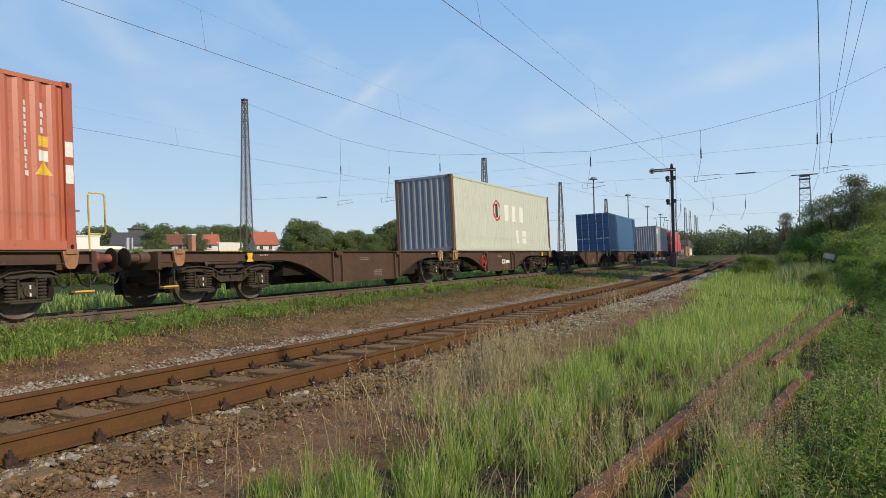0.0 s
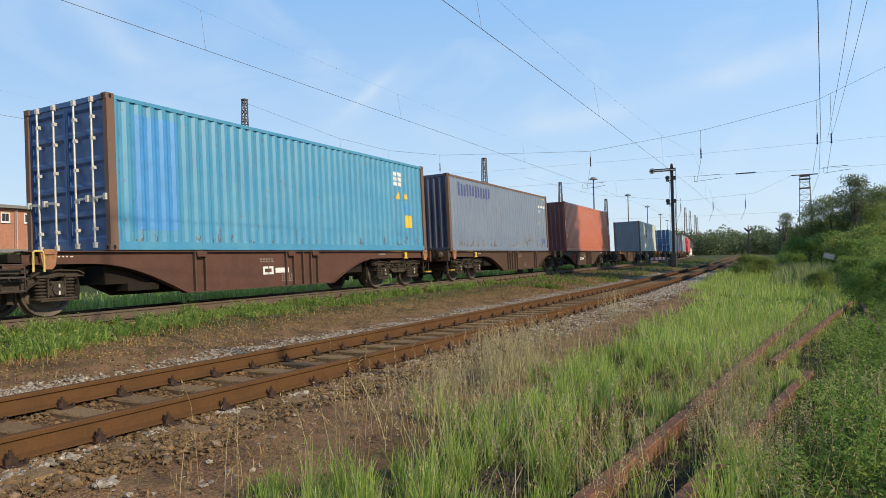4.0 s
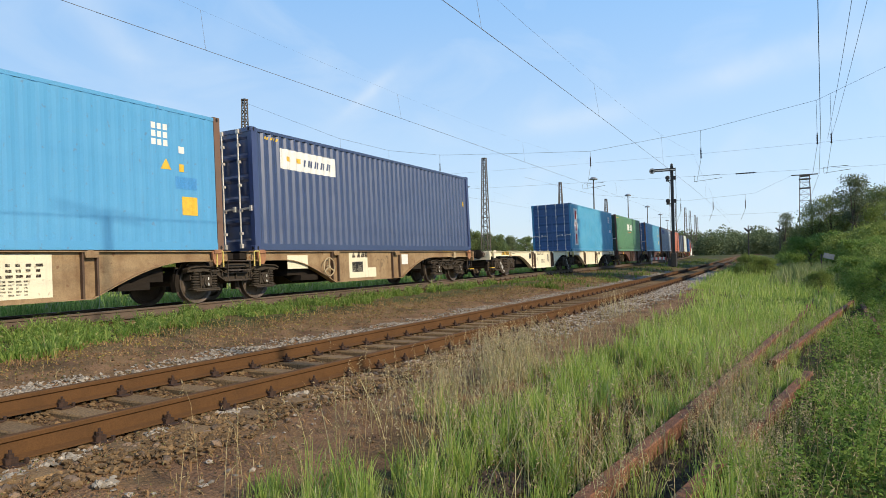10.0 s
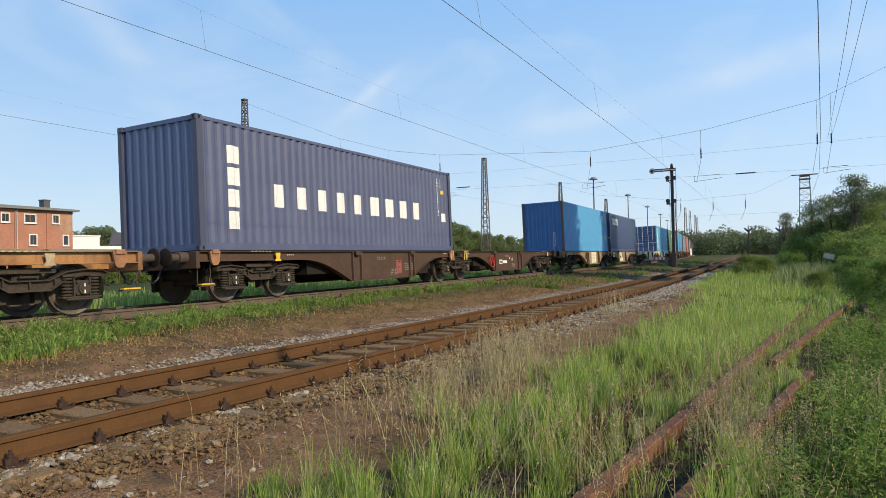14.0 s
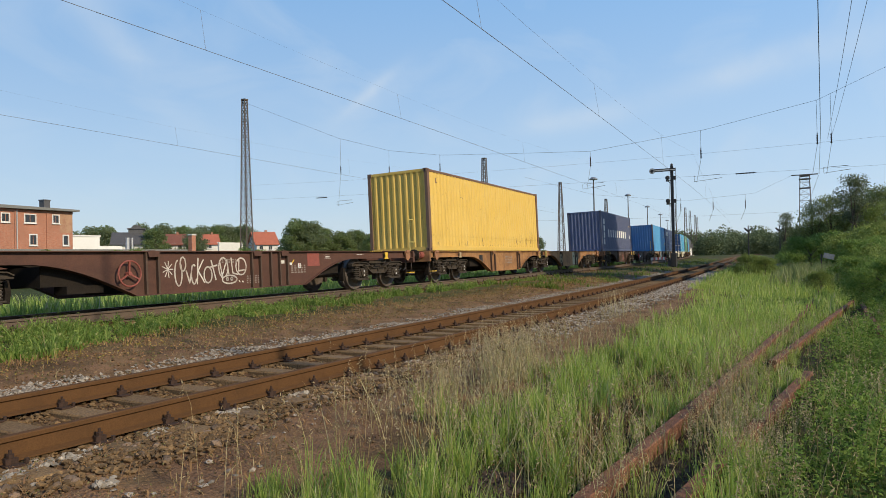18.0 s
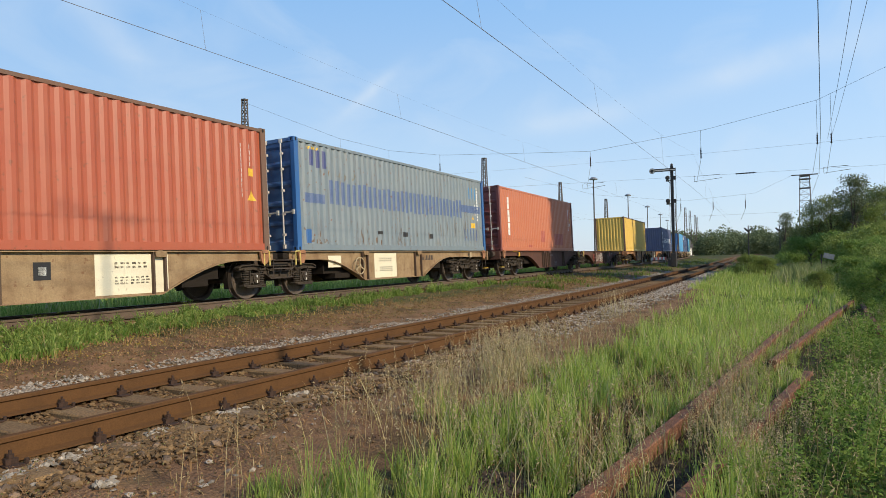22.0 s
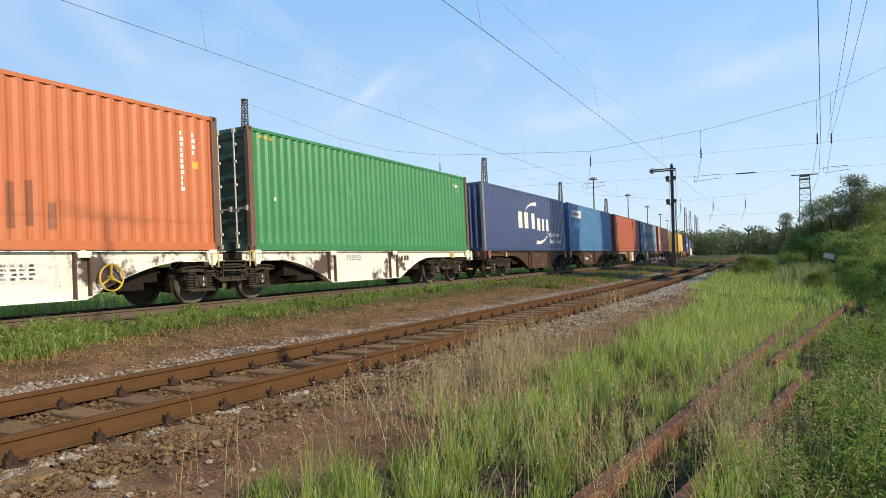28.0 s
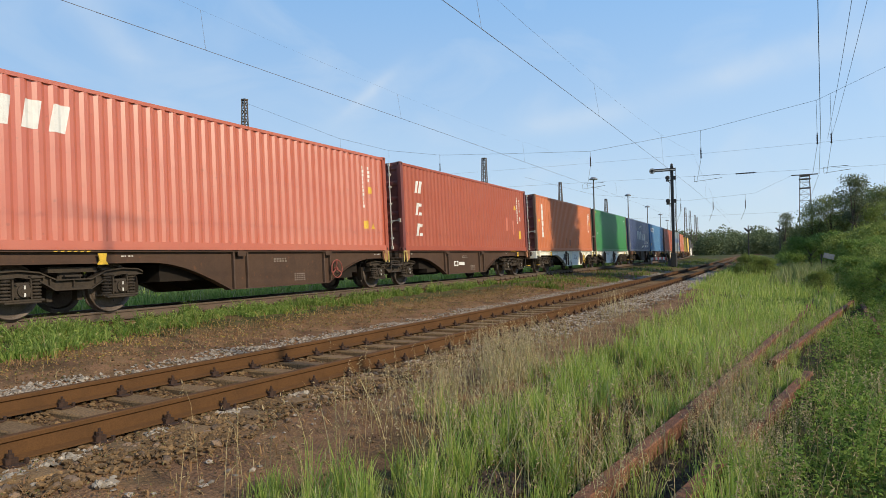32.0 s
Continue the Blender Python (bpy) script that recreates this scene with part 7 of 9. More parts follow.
    x, y = np.concatenate([rng.normal(7.3, 0.42, 330), rng.normal(15.3, 0.5, 70), rng.normal(6.2, 0.25, 70)]), np.concatenate([rng.normal(2.88, 0.15, 330), rng.normal(3.45, 0.2, 70), rng.normal(3.15, 0.10, 70)])
    hb = np.concatenate([rng.uniform(0.25, 0.74, 330), rng.uniform(0.25, 0.7, 70), rng.uniform(0.2, 0.55, 70)])
    ob, more = blades("dry_stalks", rng, x, y, hb, np.full(len(x), 0.005), grass_straw, "thick clump of dry pale grass stalks", 0.4, curl=1.0)
    hd = np.repeat(more, 18, 0) + rng.normal(0, 0.008, (len(more) * 18, 3)) - np.stack([np.zeros(len(more) * 18)] * 2 + [np.tile(np.arange(18) * 0.009, len(more))], 1)
    leaf_cloud("seed_heads", hd, np.full(len(hd), 0.022), rng, seed_pale, "silvery seed heads of tall grass", "grass", aspect=0.35)
    heads = []
    for t, hh in zip(tips, h):
        for j in range(9):
            f = j / 9
            heads.append((t[0] + rng.normal(0, 0.009), t[1] + rng.normal(0, 0.009), t[2] - 0.15 * f * hh * 1.2 + 0.01))
    leaf_cloud("seed_heads", np.array(heads), np.full(len(heads), 0.028), rng, seed_heads, "pale brown seed heads of tall grasses", "grass", aspect=0.28)
    # flowering grasses in loose clumps between and beside the old rails
    clumps = ((5.75, 0.45, 0.42, 0.10, 55, 0.52), (5.1, 0.38, 0.25, 0.08, 30, 0.42), (4.45, 0.10, 0.30, 0.12, 38, 0.40), (7.1, -0.6, 0.4, 0.2, 40, 0.5), (4.2, 1.0, 0.35, 0.12, 50, 0.4),
              (4.9, 2.3, 0.6, 0.35, 70, 0.62), (6.0, 2.7, 0.6, 0.3, 60, 0.6), (5.2, 3.2, 0.6, 0.15, 40, 0.45), (8.6, 2.6, 0.8, 0.3, 60, 0.6), (4.2, 1.7, 0.4, 0.3, 40, 0.6))
    x = np.concatenate([rng.normal(c[0], c[2], c[4]) for c in clumps])
    y = np.concatenate([rng.normal(c[1], c[3], c[4]) for c in clumps])
    hb = np.concatenate([rng.uniform(0.45, 1.15, c[4]) * c[5] for c in clumps])
    ob, more = blades("dry_stalks", rng, x, y, hb, rng.uniform(0.0035, 0.006, len(x)), grass_straw, "arching pale stalks of flowering grass", 0.7, curl=1.2)
    n = 22
    f = np.tile(np.arange(n) / n, len(more))
    hd = np.repeat(more, n, 0) + rng.normal(0, 1, (len(more) * n, 3)) * (0.004 + 0.012 * f)[:, None] - np.stack([0 * f, 0 * f, f * 0.14], 1)
    leaf_cloud("seed_heads", hd, rng.uniform(0.012, 0.026, len(hd)), rng, seed_pale, "silvery open panicles of flowering grass", "grass", aspect=0.35)
    # a thin fringe of straw on the bare soil
    x, y = scatter(rng, 9000, 2.4, 26, 2.3, 9.3, lambda a, b: 0.05 + 0.12 * patchy(a, b, 1.6, 7.0) * (b > 6.9) + 0.3 * (b < 3.4), near_bias=1.3)
    blades("dry_tufts", rng, x, y, rng.uniform(0.03, 0.16, len(x)), rng.uniform(0.003, 0.007, len(x)), grass_dry, "withered tufts on the bare soil", 1.1)

    # leafy weeds along the train's line
    def strip(x, q):
        lo = np.interp(x, [3, 6, 10, 14, 22], [8.75, 9.05, 9.7, 9.95, 10.4]) + 0.18 * np.sin(x * 0.8 + 0.5) + 0.15 * np.sin(x * 2.1)
        return np.clip((q - lo) / 0.35, 0, 1) * (q < 10.95) * np.clip((34 - x) / 14, 0, 1) * (0.45 + 0.55 * patchy(x, q, 1.4, 8.0))

    cx, cy = scatter(rng, 2700, 3.0, 36, 8.5, 10.95, strip, near_bias=1.25)
    ch = rng.uniform(0.10, 0.40, len(cx)) * (0.35 + 0.95 * patchy(cx, cy, 2.3, 9.0))
    cr = rng.uniform(0.06, 0.17, len(cx))
    n = 34
    a, f = rng.uniform(0, 6.283, len(cx) * n), rng.random(len(cx) * n)
    rr = np.repeat(cr, n) * rng.random(len(a)) ** 0.5
    px, py = np.repeat(cx, n) + np.cos(a) * rr, np.repeat(cy, n) + np.sin(a) * rr
    ph = np.repeat(ch, n) * (1 - 0.5 * (rr / np.repeat(cr, n)) ** 2)
    blades("weeds", rng, px, py, np.clip(ph * rng.uniform(0.5, 1.15, len(px)), 0.03, 0.5), rng.uniform(0.009, 0.020, len(px)), weed_green, "leafy green weeds in clumps along the main track", 0.7)
    leaf_cloud("leafy_weeds", np.stack([px, py, ground_z(px, py) + ph * f], 1), np.full(len(px), 0.06), rng, weed_green, "leafy green weeds in clumps along the main track", "weeds", aspect=0.38)
    # yellowing plants along the front of the clumps
    x, y = scatter(rng, 5200, 3.0, 34, 8.2, 10.2, lambda a, b: strip(a, b + 0.45) * (1 - 0.8 * strip(a, b)) * patchy(a, b, 2.6, 1.0), near_bias=1.25)
    blades("yellow_weeds", rng, x, y, rng.uniform(0.04, 0.18, len(x)), rng.uniform(0.008, 0.02, len(x)), weed_yellow, "yellowing weeds at the foot of the green clumps", 0.9)
    x, y = scatter(rng, 14000, 3.0, 34, 7.4, 9.9, lambda a, b: 0.06 + 0.55 * np.clip((b - 7.9) / 1.2, 0, 1) * patchy(a, b, 1.9, 3.3), near_bias=1.3)
    blades("brown_weeds", rng, x, y, rng.uniform(0.03, 0.14, len(x)), rng.uniform(0.006, 0.014, len(x)), weed_brown, "brown dying weeds on the strip between the tracks", 0.9)
    x, y = scatter(rng, 9000, 1.8, 14, 2.4, 4.1, lambda a, b: 0.08 + 0.5 * patchy(a, b, 2.1, 0.3) ** 2, near_bias=1.4)
    blades("brown_weeds", rng, x, y, rng.uniform(0.02, 0.10, len(x)), rng.uniform(0.004, 0.012, len(x)), weed_brown, "brown withered growth among the ballast", 1.2)
    # withered leaves and moss that cover the soil between the tracks
    for n, mat, lo, label in ((26000, weed_brown, 6.7, "brown leaf litter between the tracks"), (9000, weed_yellow, 7.6, "yellowing low weeds between the tracks"), (9000, weed_olive, 6.9, "olive moss and seedlings between the tracks")):
        x, y = scatter(rng, n, 2.5, 36, lo, 9.7, lambda a, b: np.clip((b - lo) / 1.2, 0.15, 1) * (0.15 + 0.85 * patchy(a, b, 2.3, lo) ** 1.5), near_bias=1.35)
        leaf_cloud("leaf_litter", np.stack([x, y, ground_z(x, y) + 0.05 * rng.random(len(x)) ** 2], 1), np.full(len(x), 0.032) * (1 + x / 30), rng, mat, label, "weeds", flat=0.5, aspect=0.5)
    for n, mat, label in ((15000, weed_brown, "red-brown withered weeds among the ballast"), (4500, weed_olive, "olive moss among the ballast")):
        x, y = scatter(rng, n, 1.9, 16, 3.0, 4.1, lambda a, b: (patchy(a, b, 2.7, 1.3) > 0.55) * 0.8 + 0.06, near_bias=1.5)
        leaf_cloud("leaf_litter", np.stack([x, y, ground_z(x, y) + 0.02 + 0.05 * rng.random(len(x))], 1), np.full(len(x), 0.018), rng, mat, label, "weeds", flat=0.4, aspect=0.5)
    # rough grass farther along the line and beyond it
    x, y = scatter(rng, 22000, 24, 130, 6.9, 11.2, lambda a, b: 0.6 * np.clip(1.8 * patchy(a, b, 0.7, 2.2) - 0.75, 0, 1), near_bias=1.9)
    blades("grass", rng, x, y, rng.uniform(0.05, 0.24, len(x)), rng.uniform(0.02, 0.05, len(x)), grass_dark, "rough grass between the tracks", 0.5)
    x, y = scatter(rng, 26000, 2, 80, 13.6, 24, lambda a, b: 0.3 + 0.7 * patchy(a, b, 0.5, 5.2), near_bias=1.4)
    blades("grass", rng, x, y, rng.uniform(0.12, 0.45, len(x)), rng.uniform(0.015, 0.035, len(x)), grass_bright, "rough grass beyond the main track", 0.5)

    x, y = scatter(rng, 22000, -6, 70, 13.9, 16.0, lambda a, b: 0.4 + 0.6 * patchy(a, b, 0.9, 6.2), near_bias=1.2)
    blades("grass", rng, x, y, rng.uniform(0.2, 0.6, len(x)), rng.uniform(0.012, 0.03, len(x)), grass_bright, "tall rough grass behind the main track", 0.5)
    # pale tall grass before the bushes
    x, y = scatter(rng, 9000, 27, 44, -1.7, 1.6, lambda a, b: patchy(a, b, 0.8, 1.2) * np.clip((1.4 - b) / 1.6, 0, 1) * np.clip((a - 27) / 6, 0, 1), near_bias=1.1)
    blades("grass", rng, x, y, rng.uniform(0.35, 1.1, len(x)) * np.clip((2.0 - y) / 2.2, 0.35, 1), rng.uniform(0.015, 0.032, len(x)), grass_pale, "pale tall grass before the bushes", 0.35)

    # all round the camera
    x, y = scatter(rng, 26000, -9, 2.6, -8, 2.3, lambda a, b: 0.35 + 0.65 * patchy(a, b, 1.1, 2.6))
    blades("grass", rng, x, y, rng.uniform(0.05, 0.32, len(x)), rng.uniform(0.005, 0.012, len(x)), grass_bright, "rough grass round the old siding", 0.6)

    # leafy undergrowth on the camera's side of the old siding
    def thicket(x, q):
        return np.clip((thicket_edge(x) - q + 0.10 * np.sin(x * 2.1)) / 0.35, 0, 1) * (0.45 + 0.55 * patchy(x, q, 1.2, 1.1)) \
            * np.where((x > 8.6) & (np.abs(q + 0.10 - 0.13 + 0.148 * (x - 9.56)) < 0.32), 0.06, 1.0) * np.where((x < 9) & (np.abs(q + 0.06 - 1.18 + 0.160 * x) < 0.17), 0.05, 1.0)

    # low bushy weeds: each a dome of small leaves with dark gaps between
    cx, cy = scatter(rng, 3400, 2.6, 26, -6.5, 1.0, thicket, bent=False, near_bias=1.35)
    cr = rng.uniform(0.07, 0.20, len(cx)) * (1 + cx / 40)
    ch = rng.uniform(0.12, 0.36, len(cx)) * np.clip(0.65 + 0.07 * cx, 0.65, 1.5) * (0.55 + 0.8 * patchy(cx, cy, 1.5, 4.4))
    per = 105
    a, f = rng.uniform(0, 6.283, len(cx) * per), rng.random(len(cx) * per)
    rr = np.sqrt(rng.random(len(a)))
    px, py = np.repeat(cx, per) + np.cos(a) * rr * np.repeat(cr, per), np.repeat(cy, per) + np.sin(a) * rr * np.repeat(cr, per)
    pz = ground_z(px, py) + np.repeat(ch, per) * np.sqrt(np.clip(1.05 - rr ** 2, 0, 1)) * (1 - 0.45 * f ** 2)
    leaf_cloud("undergrowth", np.stack([px, py, pz], 1), np.full(len(px), 0.026) * (1 + px / 18), rng, weed_mid, "dense leafy undergrowth beside the old siding", "weeds", flat=0.45, aspect=0.45)
    # a low layer of dark-coloured leaves paints the shade below the domes
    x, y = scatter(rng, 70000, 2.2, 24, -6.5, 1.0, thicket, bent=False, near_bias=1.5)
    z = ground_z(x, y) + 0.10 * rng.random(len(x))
    leaf_cloud("undergrowth", np.stack([x, y, z], 1), np.full(len(x), 0.034) * (1 + x / 14), rng, weed_shade, "low leaves under the weeds, their shade put into a dark colour", "weeds", flat=0.5, aspect=0.45)
    # pale flowering grasses between and beside the short rails
    n = 190
    x = rng.uniform(5.0, 8.2, n)
    y = old_rail_y(x) - 0.20 + rng.normal(0, 0.07, n)
    k = rng.random(n) < 0.45
    x = np.where(k, rng.uniform(4.4, 6.6, n), x)
    y = np.where(k, 0.90 - 0.160 * x + rng.normal(0, 0.12, n), y)
    hh = rng.uniform(0.18, 0.40, n)
    ob, tips = blades("dry_stalks", rng, x, y, hh, np.full(n, 0.004), grass_pale, "pale flowering grasses between the old rails", 0.35)
    hd = np.repeat(tips, 16, 0) + rng.normal(0, 0.008, (n * 16, 3)) - np.stack([np.zeros(n * 16)] * 2 + [np.tile(np.arange(16) * 0.010, n)], 1)
    leaf_cloud("seed_heads", hd, np.full(len(hd), 0.017), rng, seed_pale, "pale silvery panicles of flowering grass", "grass", aspect=0.4)
    x, y = rng.normal(4.75, 0.35, 900), rng.normal(0.28, 0.10, 900)
    blades("grass", rng, x, y, rng.uniform(0.08, 0.26, 900), rng.uniform(0.003, 0.007, 900), grass_bright, "bright grass beside the broken rail", 0.5)
    x, y = scatter(rng, 9000, 2.2, 16, -6.0, 1.0, thicket, bent=False, near_bias=1.5)
    blades("grass", rng, x, y, rng.gamma(5, 0.05, len(x)), rng.uniform(0.003, 0.007, len(x)), grass_dark, "thin grass standing in the undergrowth", 0.5)
    x, y = scatter(rng, 1100, 2.8, 16, -5.0, 0.9, thicket, bent=False, near_bias=1.2)
    ob, tips = blades("dry_stalks", rng, x, y, rng.uniform(0.25, 0.62, len(x)), np.full(len(x), 0.004), grass_dry, "pale flowering grasses in the undergrowth", 0.4)
    heads = np.repeat(tips, 8, 0) + rng.normal(0, 0.012, (len(tips) * 8, 3)) - np.stack([np.zeros(len(tips) * 8)] * 2 + [np.tile(np.arange(8) * 0.013, len(tips))], 1)
    leaf_cloud("seed_heads", heads, np.full(len(heads), 0.024), rng, seed_heads, "pale brown seed heads of tall grasses", "grass", aspect=0.28)


build_grass()


def build_clods():
    """Crumbly bare earth where the grass is torn open."""
    rng = np.random.default_rng(77)
    n = 700
    a, r = rng.uniform(0, 6.283, n), 0.18 * rng.random(n) ** 0.5
    stones("earth_clods", rng, 3.92 + np.cos(a) * r * 1.3, 1.68 + np.sin(a) * r, rng.uniform(0.010, 0.034, n), earth, "dark crumbly earth in the torn grass", 0.0)
    x = rng.uniform(4.3, 8.6, 2600)
    y = old_rail_y(x) + 0.42 + rng.normal(0, 0.17, 2600)
    stones("earth_clods", rng, x, y, rng.uniform(0.006, 0.024, 2600), earth, "dark earth and clods beside the old rail", 0.2)
    x = rng.uniform(4.0, 9.0, 1700)
    y = old_rail_y(x) + 0.42 + rng.normal(0, 0.22, 1700)
    blades("withered_stems", rng, x, y, rng.uniform(0.05, 0.24, 1700), rng.uniform(0.003, 0.006, 1700), weed_brown, "brown withered stems on the dark earth", 1.0)


earth = material("dark_earth", (0.055, 0.036, 0.024), 0.95, col2=(0.028, 0.019, 0.013), scale=8, fine=60, fine_amt=0.4, bump=0.5, rand=0.4, sheet=1)
build_clods()


def build_old_siding():
    """Short rusty rails of a lifted siding, sunk in the weeds."""
    def piece(fn, a, b, top, label):
        r = part("old_rail", sweep(fn, a, b, 0.8, [(1.3 * p, 0.172 - 1.15 * (0.172 - q)) for p, q in rail_profile()], 0.0, top + 0.025), rail_old)
        tagged(r, label, "rail", "rails of the old siding")
    rust = "long rusty old rail sunk in grass and weeds"
    piece(rail_c, -7.0, 12.4, -0.05, rust)
    piece(rail_c, 12.4, 34, -0.13, "far stretch of old rail buried in the meadow")
    piece(lambda x: 0.13 - 0.148 * (x - 9.56), 9.2, 21, -0.07, "rusty switch rail branching off in the grass")
    piece(lambda x: 1.18 - 0.160 * x, -5.0, 8.55, -0.075, "short rusty rail with a broken end in the weeds")
    piece(lambda x: -1.35 - 0.045 * (x - 13.5), 13.0, 19.5, -0.04, "rusty rail end half hidden by leaves")
    for x in (4.2, 5.0, 5.9, 6.7):
        s = part("old_sleeper", SLEEPERS[0], sleeper_wood, m=Matrix.Translation((x, rail_c(x) - 0.35, -0.225)) @ Matrix.Rotation(-0.12, 4, "Z") @ Matrix.Scale(0.45, 4, (0, 1, 0)))
        tagged(s, "rotten wooden sleeper stub under the old rails", "sleeper", "sleepers of the old siding")


rail_old = material("rail_old_rust", (0.20, 0.086, 0.044), 0.9, col2=(0.075, 0.038, 0.024), scale=5, amount=0.9, fine=70, fine_amt=0.5, bump=0.9)
build_old_siding()


# ---- masts, wires and signals ----
def lattice(g, h, w0, w1, n, r):
    """Four tapering legs with zigzag bracing."""
    def c(f, i):
        w = (w0 + (w1 - w0) * f) / 2
        return Vector(((-w, w, w, -w)[i], (-w, -w, w, w)[i], h * f))
    for i in range(4):
        g.beam(c(0, i), c(1, i), r * 2.2, r * 2.2)
    for k in range(n):
        a, b = k / n, (k + 1) / n
        for i in range(4):
            j = (i + 1) % 4
            g.beam(c(a, i), c(b, j), r, r) if k % 2 else g.beam(c(a, j), c(b, i), r, r)
            g.beam(c(b, i), c(b, j), r, r)
    return g


galv_old = material("weathered_steel", (0.24, 0.24, 0.235), 0.7, metal=0.2, scale=4, fine=50)


def lattice_mast(x, y, h, w0, w1, n, label, turn=0.0):
    z = float(ground_z(x, y))
    m = thing("catenary_mast", label, "mast", "masts along the line", Matrix.Translation((x, y, z - 0.2)) @ Matrix.Rotation(turn, 4, "Z"))
    part("lattice", lattice(Geo(), h + 0.2, w0, w1, n, 0.035 if w1 > 1 else 0.05), galv_old if w1 > 1 else mast_steel, m, smooth=0)
    part("cap", Geo().box(-w1 / 2 - 0.06, w1 / 2 + 0.06, -w1 / 2 - 0.06, w1 / 2 + 0.06, h + 0.15, h + 0.3), mast_steel, m, smooth=0)
    part("foundation", Geo().box(-w0 / 2 - 0.3, w0 / 2 + 0.3, -w0 / 2 - 0.3, w0 / 2 + 0.3, -0.3, 0.45, 0.04), concrete, m, "concrete foundation block")
    return m


concrete = material("concrete", (0.34, 0.33, 0.31), 0.9, col2=(0.24, 0.23, 0.21), scale=2, fine=30, bump=0.3)
insulator = material("insulator_brown", (0.05, 0.03, 0.025), 0.3, fine=40)


def build_masts():
    lat = "dark steel lattice mast for the overhead wires"
    lattice_mast(47.2, 44.7, 16.4, 0.90, 0.34, 22, lat, 0.0)
    lattice_mast(91.7, 39.8, 16.0, 1.2, 0.5, 24, lat)
    lattice_mast(124.3, 38.2, 15.2, 1.3, 0.4, 20, lat)
    lattice_mast(146.0, 34.7, 13.3, 1.2, 0.4, 18, lat)
    lattice_mast(47.0, -16.0, 16.4, 1.15, 0.55, 26, lat)
    tower = lattice_mast(110.0, -2.6, 12.3, 2.0, 1.2, 14, "broad steel lattice tower for the overhead wires")
    part("platform", Geo().box(-0.1, 0.1, -1.7, 1.7, 12.62, 12.76).box(-0.7, 0.7, -0.75, 0.75, 10.7, 10.8).box(-0.7, 0.7, -0.75, 0.75, 12.0, 12.1), mast_steel, tower, smooth=0)
    for x, y, h in ((235, 33, 19), (262, 33, 18), (300, 36, 19), (335, 38, 19), (380, 42, 20)):
        lattice_mast(x, y, h, 1.4, 0.5, 14, "far lattice mast beside the line")
    # tubular lamp masts with mushroom heads
    for x, y, h in ((87.2, 22.3, 11.2), (113, 23.2, 11.0), (146, 26.0, 11.2), (178, 28.5, 11.2), (212, 32, 11.2)):
        z = float(ground_z(x, y))
        lm = thing("yard_lamp", "slim yard lamp mast with a flat round head", "lamp", "yard lamps", Matrix.Translation((x, y, z)))
        part("pole", Geo().tube((0, 0, 0), (0, 0, h), 0.12, 10, 0.07), mast_steel, lm)
        part("head", Geo().lathe([(0.0, h + 0.30), (0.25, h + 0.25), (0.55, h + 0.04), (0.52, h - 0.08), (0.16, h - 0.1), (0.0, h - 0.1)], 16, "z"), galv, lm, "grey mushroom-shaped lamp head")


def hang(a, b, sag, n=10):
    a, b = Vector(a), Vector(b)
    return [a.lerp(b, i / n) - Vector((0, 0, sag * 4 * (i / n) * (1 - i / n))) for i in range(n + 1)]


def wire(label, pts, r=0.012):
    ob = part("overhead_wire", Geo().path(pts, r, 5), wire_dark)
    return tagged(ob, label, "wire", "overhead wires")


